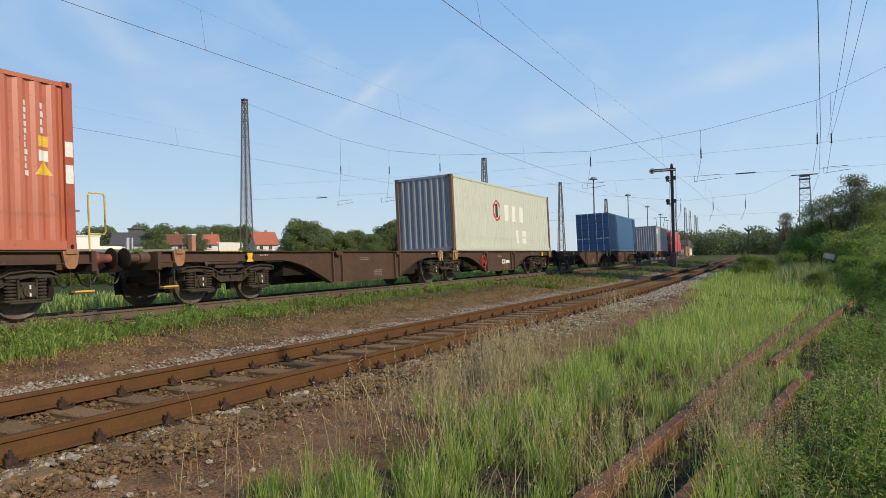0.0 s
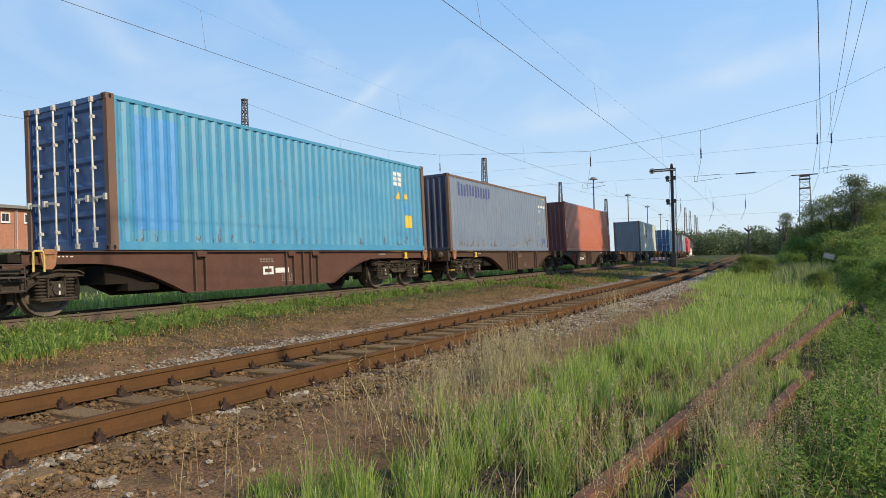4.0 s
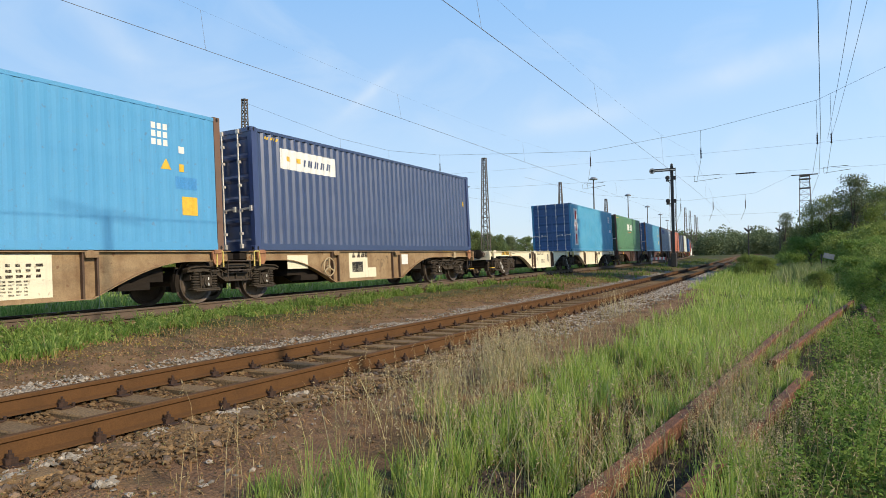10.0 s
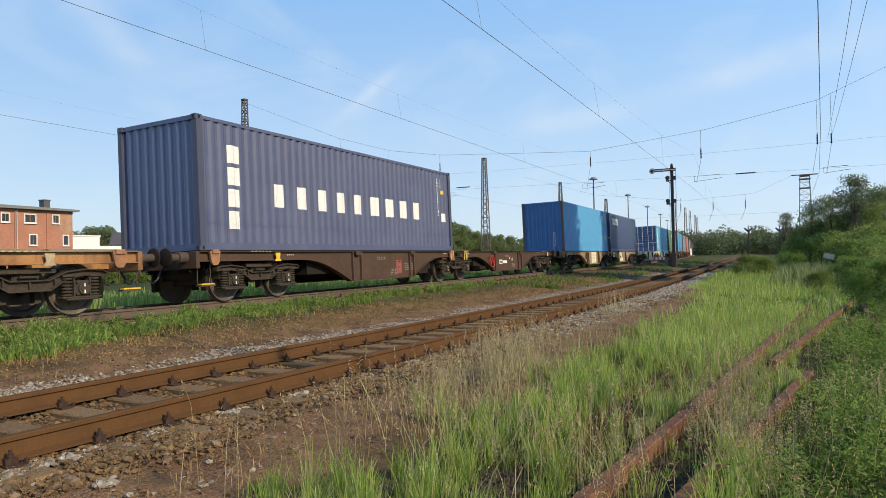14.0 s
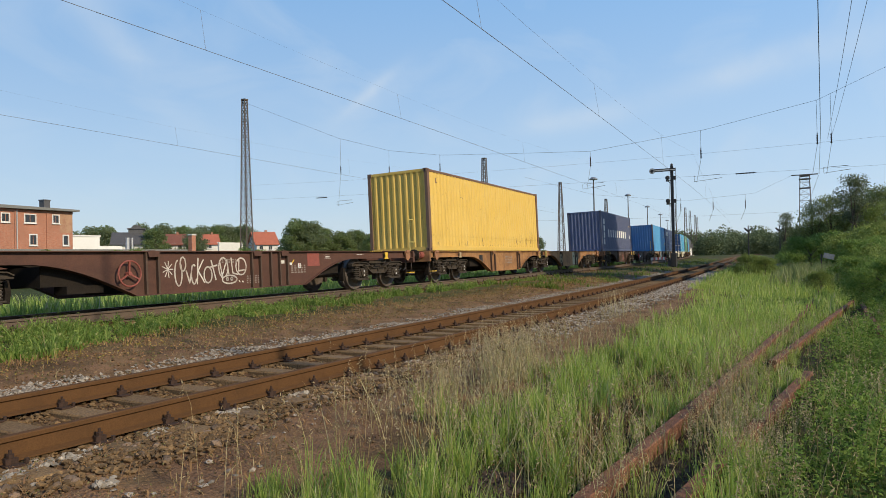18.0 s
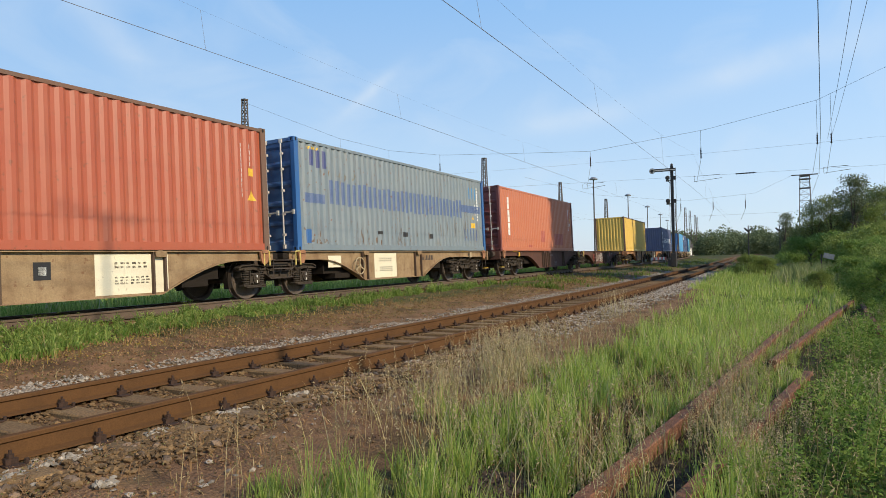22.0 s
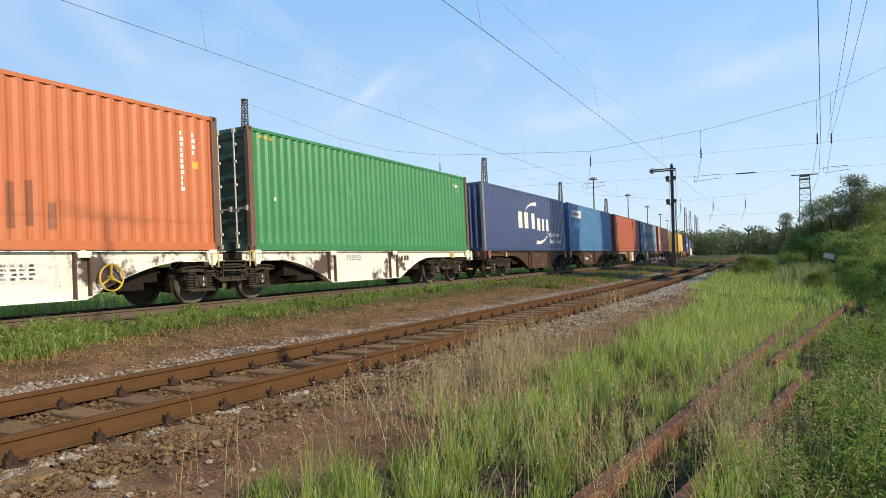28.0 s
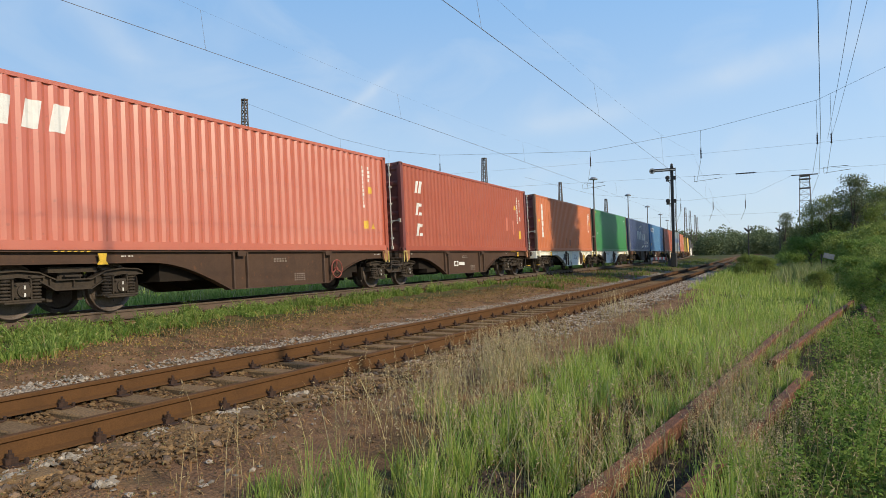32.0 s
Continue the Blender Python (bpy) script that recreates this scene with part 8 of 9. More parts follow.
def build_wires():
    # running wires: contact wire and carrying wire of each line
    for y0, zc, zm, x1 in ((12.15, 6.36, 7.9, 47.0), (5.0, 5.62, 6.9, 47.0), (23.5, 6.45, 7.9, 47.0)):
        cont = [(x, y0 + (0.5 * CURVE * x * x if x > 0 else 0) * 0.6, zc) for x in (-20, 5, 15, 25, 36, 47, 70, 90, 110)]
        wire("taut contact wire above the track", cont, 0.0065)
        mess = hang((-18, y0, zm + 0.9), (47, y0 + 0.4, zm + (1.1 if y0 < 6 else 0.1)), 1.3 if y0 < 6 else 1.1) + hang((47, y0 + 0.4, zm + (1.1 if y0 < 6 else 0.1)), (110, y0 + 2.4, zm), 1.1)[1:]
        wire("carrying wire that sags between the spans", mess, 0.0013 if y0 > 12 else 0.0024)
        for x in (-2.0, 11.6, 20.8, 34.0, 58, 80):
            zz = [p for p in mess]
            k = min(range(len(zz) - 1), key=lambda i: abs((zz[i].x + zz[i + 1].x) / 2 - x))
            f = (x - zz[k].x) / (zz[k + 1].x - zz[k].x)
            top = zz[k].lerp(zz[k + 1], max(0, min(1, f)))
            dr = part("dropper", Geo().tube((x, top.y, top.z), (x, y0 + 0.3 * CURVE * max(x, 0) ** 2, zc), 0.0035, 5), wire_dark)
            tagged(dr, "thin dropper wire between two overhead wires", "wire", "droppers")
    # wires that lead off over the siding
    wire("overhead wire above the old siding", [(2, -0.15, 6.0), (14.4, -0.64, 6.0), (30, -1.3, 5.95), (47, -1.9, 6.0), (110, -2.3, 6.0)], 0.009)
    wire("overhead wire above the old siding", hang((2, -1.22, 8.6), (47, -2.4, 8.1), 0.45), 0.007)
    wire("overhead wire above the old siding", hang((2, -1.72, 8.6), (47, -2.6, 8.2), 0.45), 0.007)
    # cross-span at x = 47
    span = [(44.7, 16.2), (33.9, 11.73), (28.8, 10.2), (24.1, 9.42), (18.2, 9.02), (12.2, 8.64), (4.6, 9.37), (-1.9, 10.52), (-5.5, 12.04), (-16, 16.2)]
    wire("heavy cross-span wire between two masts", [(47, y, z) for y, z in span], 0.0095)
    wire("upper registration wire of the cross-span", hang((47, 44.5, 8.4), (47, -16, 8.2), 0.5, 14), 0.0045)
    wire("lower registration wire of the cross-span", hang((47, 44.5, 7.05), (47, -16, 6.2), 0.15, 14), 0.005)
    for y, z0, z1 in ((33.75, 9.35, 8.7), (28.9, 8.95, 8.3), (24.2, 8.8, 8.15), (12.2, 8.25, 7.6), (4.85, 8.2, 7.5), (-1.85, 8.5, 7.8), (-2.6, 8.4, 7.8)):
        ins = thing("insulator", "brown rod insulator hanging from the cross-span", "insulator", "insulators", Matrix.Translation((47, y, 0)))
        part("rod", Geo().lathe([(0.03, z1), (0.07, z1 + 0.05)] + [(0.025 + 0.03 * (i % 2), z1 + 0.08 + i * 0.05) for i in range(11)] + [(0.03, z0)], 8, "z"), insulator, ins)
        top = np.interp(y, [a for a, b in span[::-1]], [b for a, b in span[::-1]])
        part("hanger", Geo().tube((0, 0, z0), (0, 0, float(top)), 0.010, 5).tube((0, 0, z1), (0, 0.3, 5.95), 0.010, 5), wire_dark, ins)
    for y, w in ((32.6, 1.6), (28.1, 1.6), (3.6, 1.7), (-3.55, 1.4), (11.2, 1.6), (22.8, 1.6)):
        arm = thing("steady_arm", "slender steady arm holding a contact wire", "bracket", "steady arms", Matrix.Translation((47, y, 0)))
        part("tube", Geo().path([(0, 0.0, 6.15), (0, w, 6.0), (0, w, 6.35), (0, 0.1, 6.38)], 0.015, 5), mast_steel, arm)
    for y in (35.8, 26.5, 22.2, 2.2):
        ins = thing("insulator", "dark stick insulator in the registration wire", "insulator", "insulators", Matrix.Translation((47, y, 6.75 if y > 10 else 6.33)))
        part("rod", Geo().lathe([(0.0, -0.6)] + [(0.025 + 0.025 * (i % 2), -0.55 + i * 0.1) for i in range(12)] + [(0.0, 0.6)], 8, "y"), insulator, ins)
    # a second, farther cross-span
    wire("far cross-span wire between two masts", [(110, 40, 15), (110, 28, 11.2), (110, 14, 9.4), (110, 4, 10.0), (110, -1, 12.3)], 0.012)
    wire("far registration wire of a cross-span", hang((110, 40, 7.4), (110, -1, 7.0), 0.2), 0.01)
    for y in (5.3, 14.5, 9.8):
        ins = thing("insulator", "brown rod insulator hanging from a far cross-span", "insulator", "insulators", Matrix.Translation((110, y, 0)))
        part("rod", Geo().tube((0, 0, 9.0), (0, 0, 7.8), 0.06, 8), insulator, ins)
        part("hanger", Geo().tube((0, 0, 7.8), (0, 0.6, 6.2), 0.02, 5).tube((0, 0, 9.0), (0, 0, 9.9), 0.02, 5), wire_dark, ins)


def build_signals():
    black = material("signal_black", (0.025, 0.025, 0.026), 0.6, col2=(0.05, 0.04, 0.035), scale=6, fine=50)
    white = material("signal_white", (0.62, 0.60, 0.56), 0.6, fine=60)
    x, y = 60.6, 8.66
    z = float(ground_z(x, y))
    s = thing("semaphore_signal", "tall black semaphore signal with its arm level", "signal", m=Matrix.Translation((x, y, z)))
    part("mast", Geo().box(-0.08, 0.08, -0.08, 0.08, 0, 8.85).box(-0.10, 0.10, -0.12, -0.085, 0.2, 8.75).box(-0.10, 0.10, 0.085, 0.12, 0.2, 8.75), black, s, smooth=0)
    arm = part("arm", Geo().box(-0.16, -0.12, -0.35, 1.45, 8.32, 8.58), black, s, "dark semaphore arm", smooth=0)
    part("disc", Geo().lathe([(0.0, -0.19), (0.24, -0.19), (0.24, -0.12), (0.0, -0.12)], 20, "x", (0, 1.62, 8.43)), black, arm)
    part("ring", Geo().lathe([(0.15, -0.20), (0.15, -0.21), (0.21, -0.21), (0.21, -0.20)], 20, "x", (0, 1.62, 8.43)), white, arm, "white ring on the arm's end")
    part("stripe", Geo().box(-0.17, -0.165, -0.30, 1.35, 8.41, 8.49), white, arm, "pale stripe along the arm", smooth=0)
    part("cap", Geo().lathe([(0.0, 9.0), (0.10, 8.95), (0.12, 8.82), (0.0, 8.82)], 10, "z"), black, s)
    for zz in (7.75, 5.75):
        la = part("lantern", Geo().lathe([(0.0, -0.35), (0.16, -0.32), (0.20, -0.1), (0.16, 0.1), (0.0, 0.12)], 14, "x", (-0.05, 0.34, zz)).box(-0.10, 0.05, 0.1, 0.5, zz - 0.30, zz - 0.2), black, s, "round signal lantern")
        part("bracket", Geo().beam((0, 0.1, zz - 0.5), (0, 0.45, zz - 0.15), 0.05, 0.05).box(-0.10, 0.10, -0.32, -0.13, zz - 0.18, zz + 0.15), black, la, smooth=0)
    part("ladder", Geo().path([(0.25, -0.02, 0), (0.25, -0.02, 8.6)], 0.015, 5).path([(0.25, -0.28, 0), (0.25, -0.28, 8.6)], 0.015, 5), black, s)
    part("drive_box", Geo().box(-0.22, 0.22, -0.24, 0.24, 0.05, 1.25, 0.05).box(-0.18, 0.18, 0.2, 0.5, 0.1, 0.7, 0.04), black, s, "dark drive housing at the foot")
    part("pull_wire", Geo().tube((-0.2, 0.2, 1.5), (-0.2, 0.2, 8.3), 0.012, 5), wire_dark, s)
    for x, y, h in ((110, 5.0, 5.3), (110, 0.8, 5.3)):
        z = float(ground_z(x, y))
        q = thing("dwarf_signal", "slim dark post with a forked head", "signal", "forked posts", Matrix.Translation((x, y, z)))
        part("post", Geo().tube((0, 0, 0), (0, 0, h), 0.10, 8, 0.07), black, q)
        part("fork", Geo().beam((0, 0, h - 0.9), (0, 0.55, h - 0.35), 0.16, 0.24).beam((0, 0, h - 0.9), (0, -0.55, h - 0.35), 0.16, 0.24), black, q, smooth=0)
    b = thing("barrier", "low red and white striped barrier board", "barrier", m=Matrix.Translation((68.5, 11.2, float(ground_z(68.5, 11.2)))))
    for i in range(8):
        part("board", Geo().box(-4.4 + i * 1.1, -3.3 + i * 1.1, -0.03, 0.03, 0.45, 0.72), white if i % 2 == 0 else red_paint, b, "white board" if i % 2 == 0 else "red board", smooth=0)
    part("post", Geo().box(-4.0, -3.9, -0.04, 0.04, 0, 0.5).box(3.9, 4.0, -0.04, 0.04, 0, 0.5), galv, b, smooth=0)


def build_lamp_post():
    """The bracket mast behind the camera whose shadow crosses the tracks."""
    x, y = 3.55, -12.0
    z = float(ground_z(x, y))
    m = thing("bracket_mast", "steel bracket mast beside the track", "mast", m=Matrix.Translation((x, y, z)))
    h = 15.9
    part("pole", Geo().tube((0, 0, 0), (0, 0, h), 0.085, 10, 0.045), mast_steel, m)
    part("bracket", Geo().path([(0, 0, h - 0.05), (-1.0, 0.0, h + 0.15)], 0.022, 6).path([(0, 0, h), (0.8, 0.0, h - 0.1)], 0.022, 6), mast_steel, m)


build_masts()
build_wires()
build_signals()
build_lamp_post()


# ---- houses ----
def brick_material(name, a, b2, mortar):
    m = bpy.data.materials.new(name)
    m.use_nodes = True
    n, l = m.node_tree.nodes, m.node_tree.links
    b = n["Principled BSDF"]
    b.inputs["Roughness"].default_value = 0.9
    co = n.new("ShaderNodeTexCoord")
    mp = n.new("ShaderNodeMapping")
    mp.inputs["Rotation"].default_value = (radians(90), 0, 0)
    br = n.new("ShaderNodeTexBrick")
    br.inputs["Color1"].default_value, br.inputs["Color2"].default_value, br.inputs["Mortar"].default_value = (*a, 1), (*b2, 1), (*mortar, 1)
    br.inputs["Scale"].default_value = 4.0
    br.inputs["Mortar Size"].default_value = 0.012
    nz = n.new("ShaderNodeTexNoise")
    nz.inputs["Scale"].default_value, nz.inputs["Detail"].default_value = 0.6, 6
    mr = n.new("ShaderNodeMapRange")
    mr.inputs[3].default_value, mr.inputs[4].default_value = 0.7, 1.3
    mul = n.new("ShaderNodeMixRGB")
    mul.blend_type = "MULTIPLY"
    mul.inputs[0].default_value = 1
    l.new(co.outputs["Object"], mp.inputs[0])
    l.new(mp.outputs[0], br.inputs["Vector"])
    l.new(co.outputs["Object"], nz.inputs["Vector"])
    l.new(nz.outputs[0], mr.inputs[0])
    l.new(br.outputs[0], mul.inputs[1])
    l.new(mr.outputs[0], mul.inputs[2])
    l.new(mul.outputs[0], b.inputs["Base Color"])
    return m


def window(parent, x, y, z, w, h, frame_mat, glass, panes=2):
    """A window in a wall that looks to -y; x, z: its lower left corner."""
    wi = part("window", Geo().box(x - 0.10, x + w + 0.10, y - 0.04, y + 0.05, z - 0.10, z).box(x - 0.10, x + w + 0.10, y - 0.04, y + 0.05, z + h, z + h + 0.10)
              .box(x - 0.10, x, y - 0.04, y + 0.05, z, z + h).box(x + w, x + w + 0.10, y - 0.04, y + 0.05, z, z + h), frame_mat, parent, "white window frame", smooth=0)
    for i in range(panes):
        a, b = x + w * i / panes + 0.03, x + w * (i + 1) / panes - 0.03
        part("pane", Geo().box(a, b, y + 0.0, y + 0.03, z + 0.02, z + h - 0.02), glass, wi, smooth=0)
    part("sill", Geo().box(x - 0.15, x + w + 0.15, y - 0.12, y, z - 0.16, z - 0.10), frame_mat, wi, smooth=0)
    return wi


def gable_house(label, x, y, w, d, eave, ridge, wall, roof, along=True, windows=(), turn=0.0):
    """A house whose front looks to -y before it is turned; along: the ridge runs along x."""
    z = float(ground_z(x, y)) - 0.3
    h = thing("house", label, "house", "houses behind the line", Matrix.Translation((x, y, z)) @ Matrix.Rotation(turn, 4, "Z"))
    if along:
        part("wall", Geo().box(0, w, 0, d, 0, eave), wall, h, smooth=0)
        part("gable", Geo().add([(0, 0, eave), (0, d, eave), (0, d / 2, ridge), (0.2, 0, eave), (0.2, d, eave), (0.2, d / 2, ridge)], [(0, 1, 2), (5, 4, 3), (0, 2, 5, 3), (1, 4, 5, 2)]), wall, h, smooth=0)
        part("gable", Geo().add([(w - 0.2, 0, eave), (w - 0.2, d, eave), (w - 0.2, d / 2, ridge), (w, 0, eave), (w, d, eave), (w, d / 2, ridge)], [(0, 1, 2), (5, 4, 3), (0, 2, 5, 3), (1, 4, 5, 2)]), wall, h, smooth=0)
        for s, (ya, yb) in enumerate(((-0.4, d / 2), (d + 0.4, d / 2))):
            za = eave - 0.25
            part("roof", Geo().add([(-0.4, ya, za), (w + 0.4, ya, za), (w + 0.4, yb, ridge + 0.1), (-0.4, yb, ridge + 0.1), (-0.4, ya, za - 0.15), (w + 0.4, ya, za - 0.15), (w + 0.4, yb, ridge - 0.05), (-0.4, yb, ridge - 0.05)],
                 [(0, 1, 2, 3), (7, 6, 5, 4), (0, 4, 5, 1), (0, 3, 7, 4), (1, 5, 6, 2)]), roof, h, smooth=0)
    else:
        part("wall", Geo().box(0, w, 0, d, 0, eave), wall, h, smooth=0)
        part("gable", Geo().add([(0, 0, eave), (w, 0, eave), (w / 2, 0, ridge), (0, 0.2, eave), (w, 0.2, eave), (w / 2, 0.2, ridge)], [(0, 1, 2), (5, 4, 3), (0, 2, 5, 3), (1, 4, 5, 2)]), wall, h, smooth=0)
        for xa in (-0.4, w + 0.4):
            za = eave - 0.25
            part("roof", Geo().add([(xa, -0.4, za), (xa, d + 0.4, za), (w / 2, d + 0.4, ridge + 0.1), (w / 2, -0.4, ridge + 0.1), (xa, -0.4, za - 0.15), (xa, d + 0.4, za - 0.15), (w / 2, d + 0.4, ridge - 0.05), (w / 2, -0.4, ridge - 0.05)],
                 [(0, 1, 2, 3), (7, 6, 5, 4), (0, 4, 5, 1), (0, 3, 7, 4), (1, 5, 6, 2)]), roof, h, smooth=0)
    for wx, wz, ww, wh in windows:
        window(h, wx, -0.02, wz, ww, wh, white_frame, window_glass)
    part("chimney", Geo().box(w * 0.6, w * 0.6 + 0.4, d / 2 - 0.25, d / 2 + 0.25, ridge - 0.6, ridge + 0.45), brick_red, h, "brick chimney", smooth=0)
    return h


brick_red = brick_material("red_brick", (0.44, 0.19, 0.115), (0.33, 0.13, 0.08), (0.38, 0.28, 0.21))
window_glass = material("window_glass", (0.03, 0.035, 0.04), 0.08, spec=0.7)
white_frame = material("white_frame", (0.72, 0.71, 0.68), 0.5, fine=60)
plaster_white = material("white_plaster", (0.70, 0.68, 0.63), 0.9, col2=(0.58, 0.56, 0.51), scale=0.7, fine=30)
render_white = material("white_render", (0.80, 0.79, 0.76), 0.9, col2=(0.72, 0.71, 0.68), scale=0.5, fine=30, fine_amt=0.06)
plaster_grey = material("grey_plaster", (0.40, 0.40, 0.40), 0.9, scale=0.8, fine=30)
tile_red = material("red_roof_tiles", (0.42, 0.13, 0.075), 0.85, col2=(0.32, 0.10, 0.06), scale=1.2, fine=9, fine_amt=0.3, bump=0.5)
tile_dark = material("dark_red_tiles", (0.20, 0.075, 0.05), 0.85, col2=(0.14, 0.055, 0.04), scale=1.2, fine=9, fine_amt=0.3, bump=0.5)
slate_dark = material("dark_slate", (0.075, 0.075, 0.08), 0.7, col2=(0.11, 0.10, 0.10), scale=1.5, fine=10, fine_amt=0.3, bump=0.4)
felt_grey = material("grey_roof_felt", (0.20, 0.20, 0.19), 0.9, col2=(0.14, 0.14, 0.13), scale=0.8, fine=20)


def build_houses():
    # two-storey brick house with a flat roof, its long wall along the line
    bx = 28.0
    h = thing("brick_house", "two-storey red brick house with a low grey roof", "house", "houses behind the line", Matrix.Translation((0, 66.4, -0.2)))
    wins = [(35.2, 6.05, 0.65), (37.6, 6.05, 0.65), (39.78, 6.05, 1.0), (42.6, 6.1, 0.6), (36.2, 3.85, 0.6), (40.25, 3.85, 0.62), (43.68, 3.85, 0.5), (33.0, 3.85, 0.6), (32.6, 6.05, 0.8)]
    part("wall", Geo().box(bx, 44.7, 0, 9, 0, 7.15), brick_red, h, smooth=0)
    part("cornice", Geo().box(bx, 44.75, -0.06, 0, 6.86, 7.05), brick_red, h, smooth=0)
    part("plaster_patch", Geo().box(43.35, 44.66, -0.012, 0, 4.9, 6.8), plaster_patch, h, "patch of crumbled pale render", smooth=0)
    part("roof", Geo().prism([(bx - 0.4, 7.12), (45.15, 7.12), (45.15, 7.32), (bx - 0.4, 7.58)], -0.55, 9.5), felt_grey, h, "low grey felt roof", smooth=0)
    part("chimney", Geo().box(42.95, 43.6, 2.0, 2.8, 7.2, 8.35).box(42.9, 43.65, 1.95, 2.85, 8.3, 8.42), slate_dark, h, "dark chimney", smooth=0)
    part("downpipe", Geo().tube((38.95, -0.12, 0), (38.95, -0.12, 7.0), 0.06, 8), galv, h, "grey downpipe")
    for x, z, w in wins:
        window(h, x, -0.02, z - 0.2, w, 0.75 if z > 5 else 0.95, white_frame, window_glass, 2 if w > 0.55 else 1)
    for x in (38.75, 41.9):
        part("pilaster", Geo().box(x, x + 0.3, -0.08, 0, 0, 6.9), brick_red, h, smooth=0)
    # low shed with a grey roof in front of it
    s = thing("low_shed", "long low shed with a grey roof", "shed", m=Matrix.Translation((20, 44, 0)))
    part("wall", Geo().box(0, 19, 0, 5, -0.2, 2.2), plaster_grey, s, smooth=0)
    part("roof", Geo().prism([(-0.3, 2.2), (19.3, 2.2), (19.3, 2.42), (-0.3, 2.42)], -0.4, 5.4), felt_grey, s, "grey roof", smooth=0)
    part("vent_pipe", Geo().tube((15.5, 2, 2.3), (15.5, 2, 3.4), 0.16, 8).tube((15.9, 2, 2.3), (15.9, 2, 3.4), 0.10, 8), galv, s, "grey vent pipes")
    w = thing("white_hall", "plain white flat-roofed hall", "building", "houses behind the line", Matrix.Translation((44.8, 73.5, -0.2)))
    part("wall", Geo().box(0, 8.1, 0, 10, 0, 4.9), render_white, w, smooth=0)
    part("roof", Geo().box(-0.1, 8.2, -0.1, 10.1, 4.9, 5.05), render_white, w, smooth=0)
    part("annex", Geo().box(8.1, 11.5, 0.5, 9, 0, 3.8), render_white, w, smooth=0)
    villa = gable_house("dark slate house with a square turret", 74.3, 100, 4.6, 6, 5.2, 7.0, plaster_white, slate_dark, True, ((0.8, 3.9, 0.6, 0.9), (2.6, 3.9, 0.6, 0.9)), -0.75)
    part("turret", Geo().box(2.2, 4.6, 2.5, 5.0, 5.2, 7.6), slate_dark, villa, "dark square turret", smooth=0)
    part("turret_roof", Geo().box(2.0, 4.8, 2.3, 5.2, 7.6, 7.8).prism([(2.6, 7.8), (4.2, 7.8), (3.9, 8.3), (2.9, 8.3)], 2.9, 4.6), slate_dark, villa, smooth=0)
    gable_house("low house with a dark red roof and small dormers", 84.8, 100, 3.7, 6, 5.3, 7.0, plaster_white, tile_dark, True, ((0.5, 4.2, 0.6, 0.7), (2.3, 4.2, 0.6, 0.7)), -0.65)
    gable_house("white house with a red tiled roof", 95.0, 101, 2.7, 6, 5.5, 7.2, plaster_white, tile_red, True, ((0.8, 4.4, 0.6, 0.7),), -0.65)
    gable_house("white gabled house with a bright red roof", 107.4, 99, 4.5, 6.5, 5.5, 7.9, plaster_white, tile_red, True, ((0.6, 4.1, 0.7, 0.8), (2.6, 4.1, 0.7, 0.8)), -0.56)
    gable_house("white gabled house between the trees", 126.0, 84, 3.6, 7, 5.0, 7.2, plaster_white, slate_dark, False, ((1.2, 3.4, 0.8, 1.0),))
    gable_house("small brick house between the trees", 153.0, 78, 2.8, 6, 4.6, 6.4, brick_red, tile_dark, False, ())
    ch = thing("brick_stack", "free-standing square brick stack with a pale cap", "chimney", m=Matrix.Translation((80.2, 88, -0.2)))
    part("shaft", Geo().box(-0.42, 0.42, -0.42, 0.42, 0, 6.1, 0.02), brick_red, ch, smooth=0)
    part("cap", Geo().box(-0.5, 0.5, -0.5, 0.5, 6.1, 6.3, 0.02), plaster_white, ch, smooth=0)
    wm = thing("low_wall", "long low white garden wall", "wall", m=Matrix.Translation((84.2, 86, 0)))
    part("wall", Geo().box(0, 5.6, 0, 0.3, -0.2, 4.75), plaster_white, wm, smooth=0)
    # small station buildings far along the line
    for x, y, ww, hh, mat in ((285, 36, 9, 4.5, brick_red), (300, 37, 7, 3.6, plaster_white), (318, 40, 14, 5.5, slate_dark)):
        b = thing("station_building", "small dark-roofed building beside the line", "building", "station buildings", Matrix.Translation((x, y, -0.1)))
        part("wall", Geo().box(0, 12, 0, ww, 0, hh), mat, b, smooth=0)
        part("roof", Geo().prism([(-0.6, hh), (12.6, hh), (11, hh + 1.8), (1, hh + 1.8)], -0.6, ww + 0.6), slate_dark, b, smooth=0)
        for i in range(3):
            part("window", Geo().box(-0.05, 0.02, 0.8 + i * 2.0, 2.0 + i * 2.0, 1.2, 2.8), cream_bar, b, "pale window", smooth=0)


plaster_patch = material("crumbled_render", (0.42, 0.26, 0.16), 0.95, col2=(0.30, 0.14, 0.09), scale=1.5, amount=0.9, fine=15, fine_amt=0.3, bump=0.5)
build_houses()


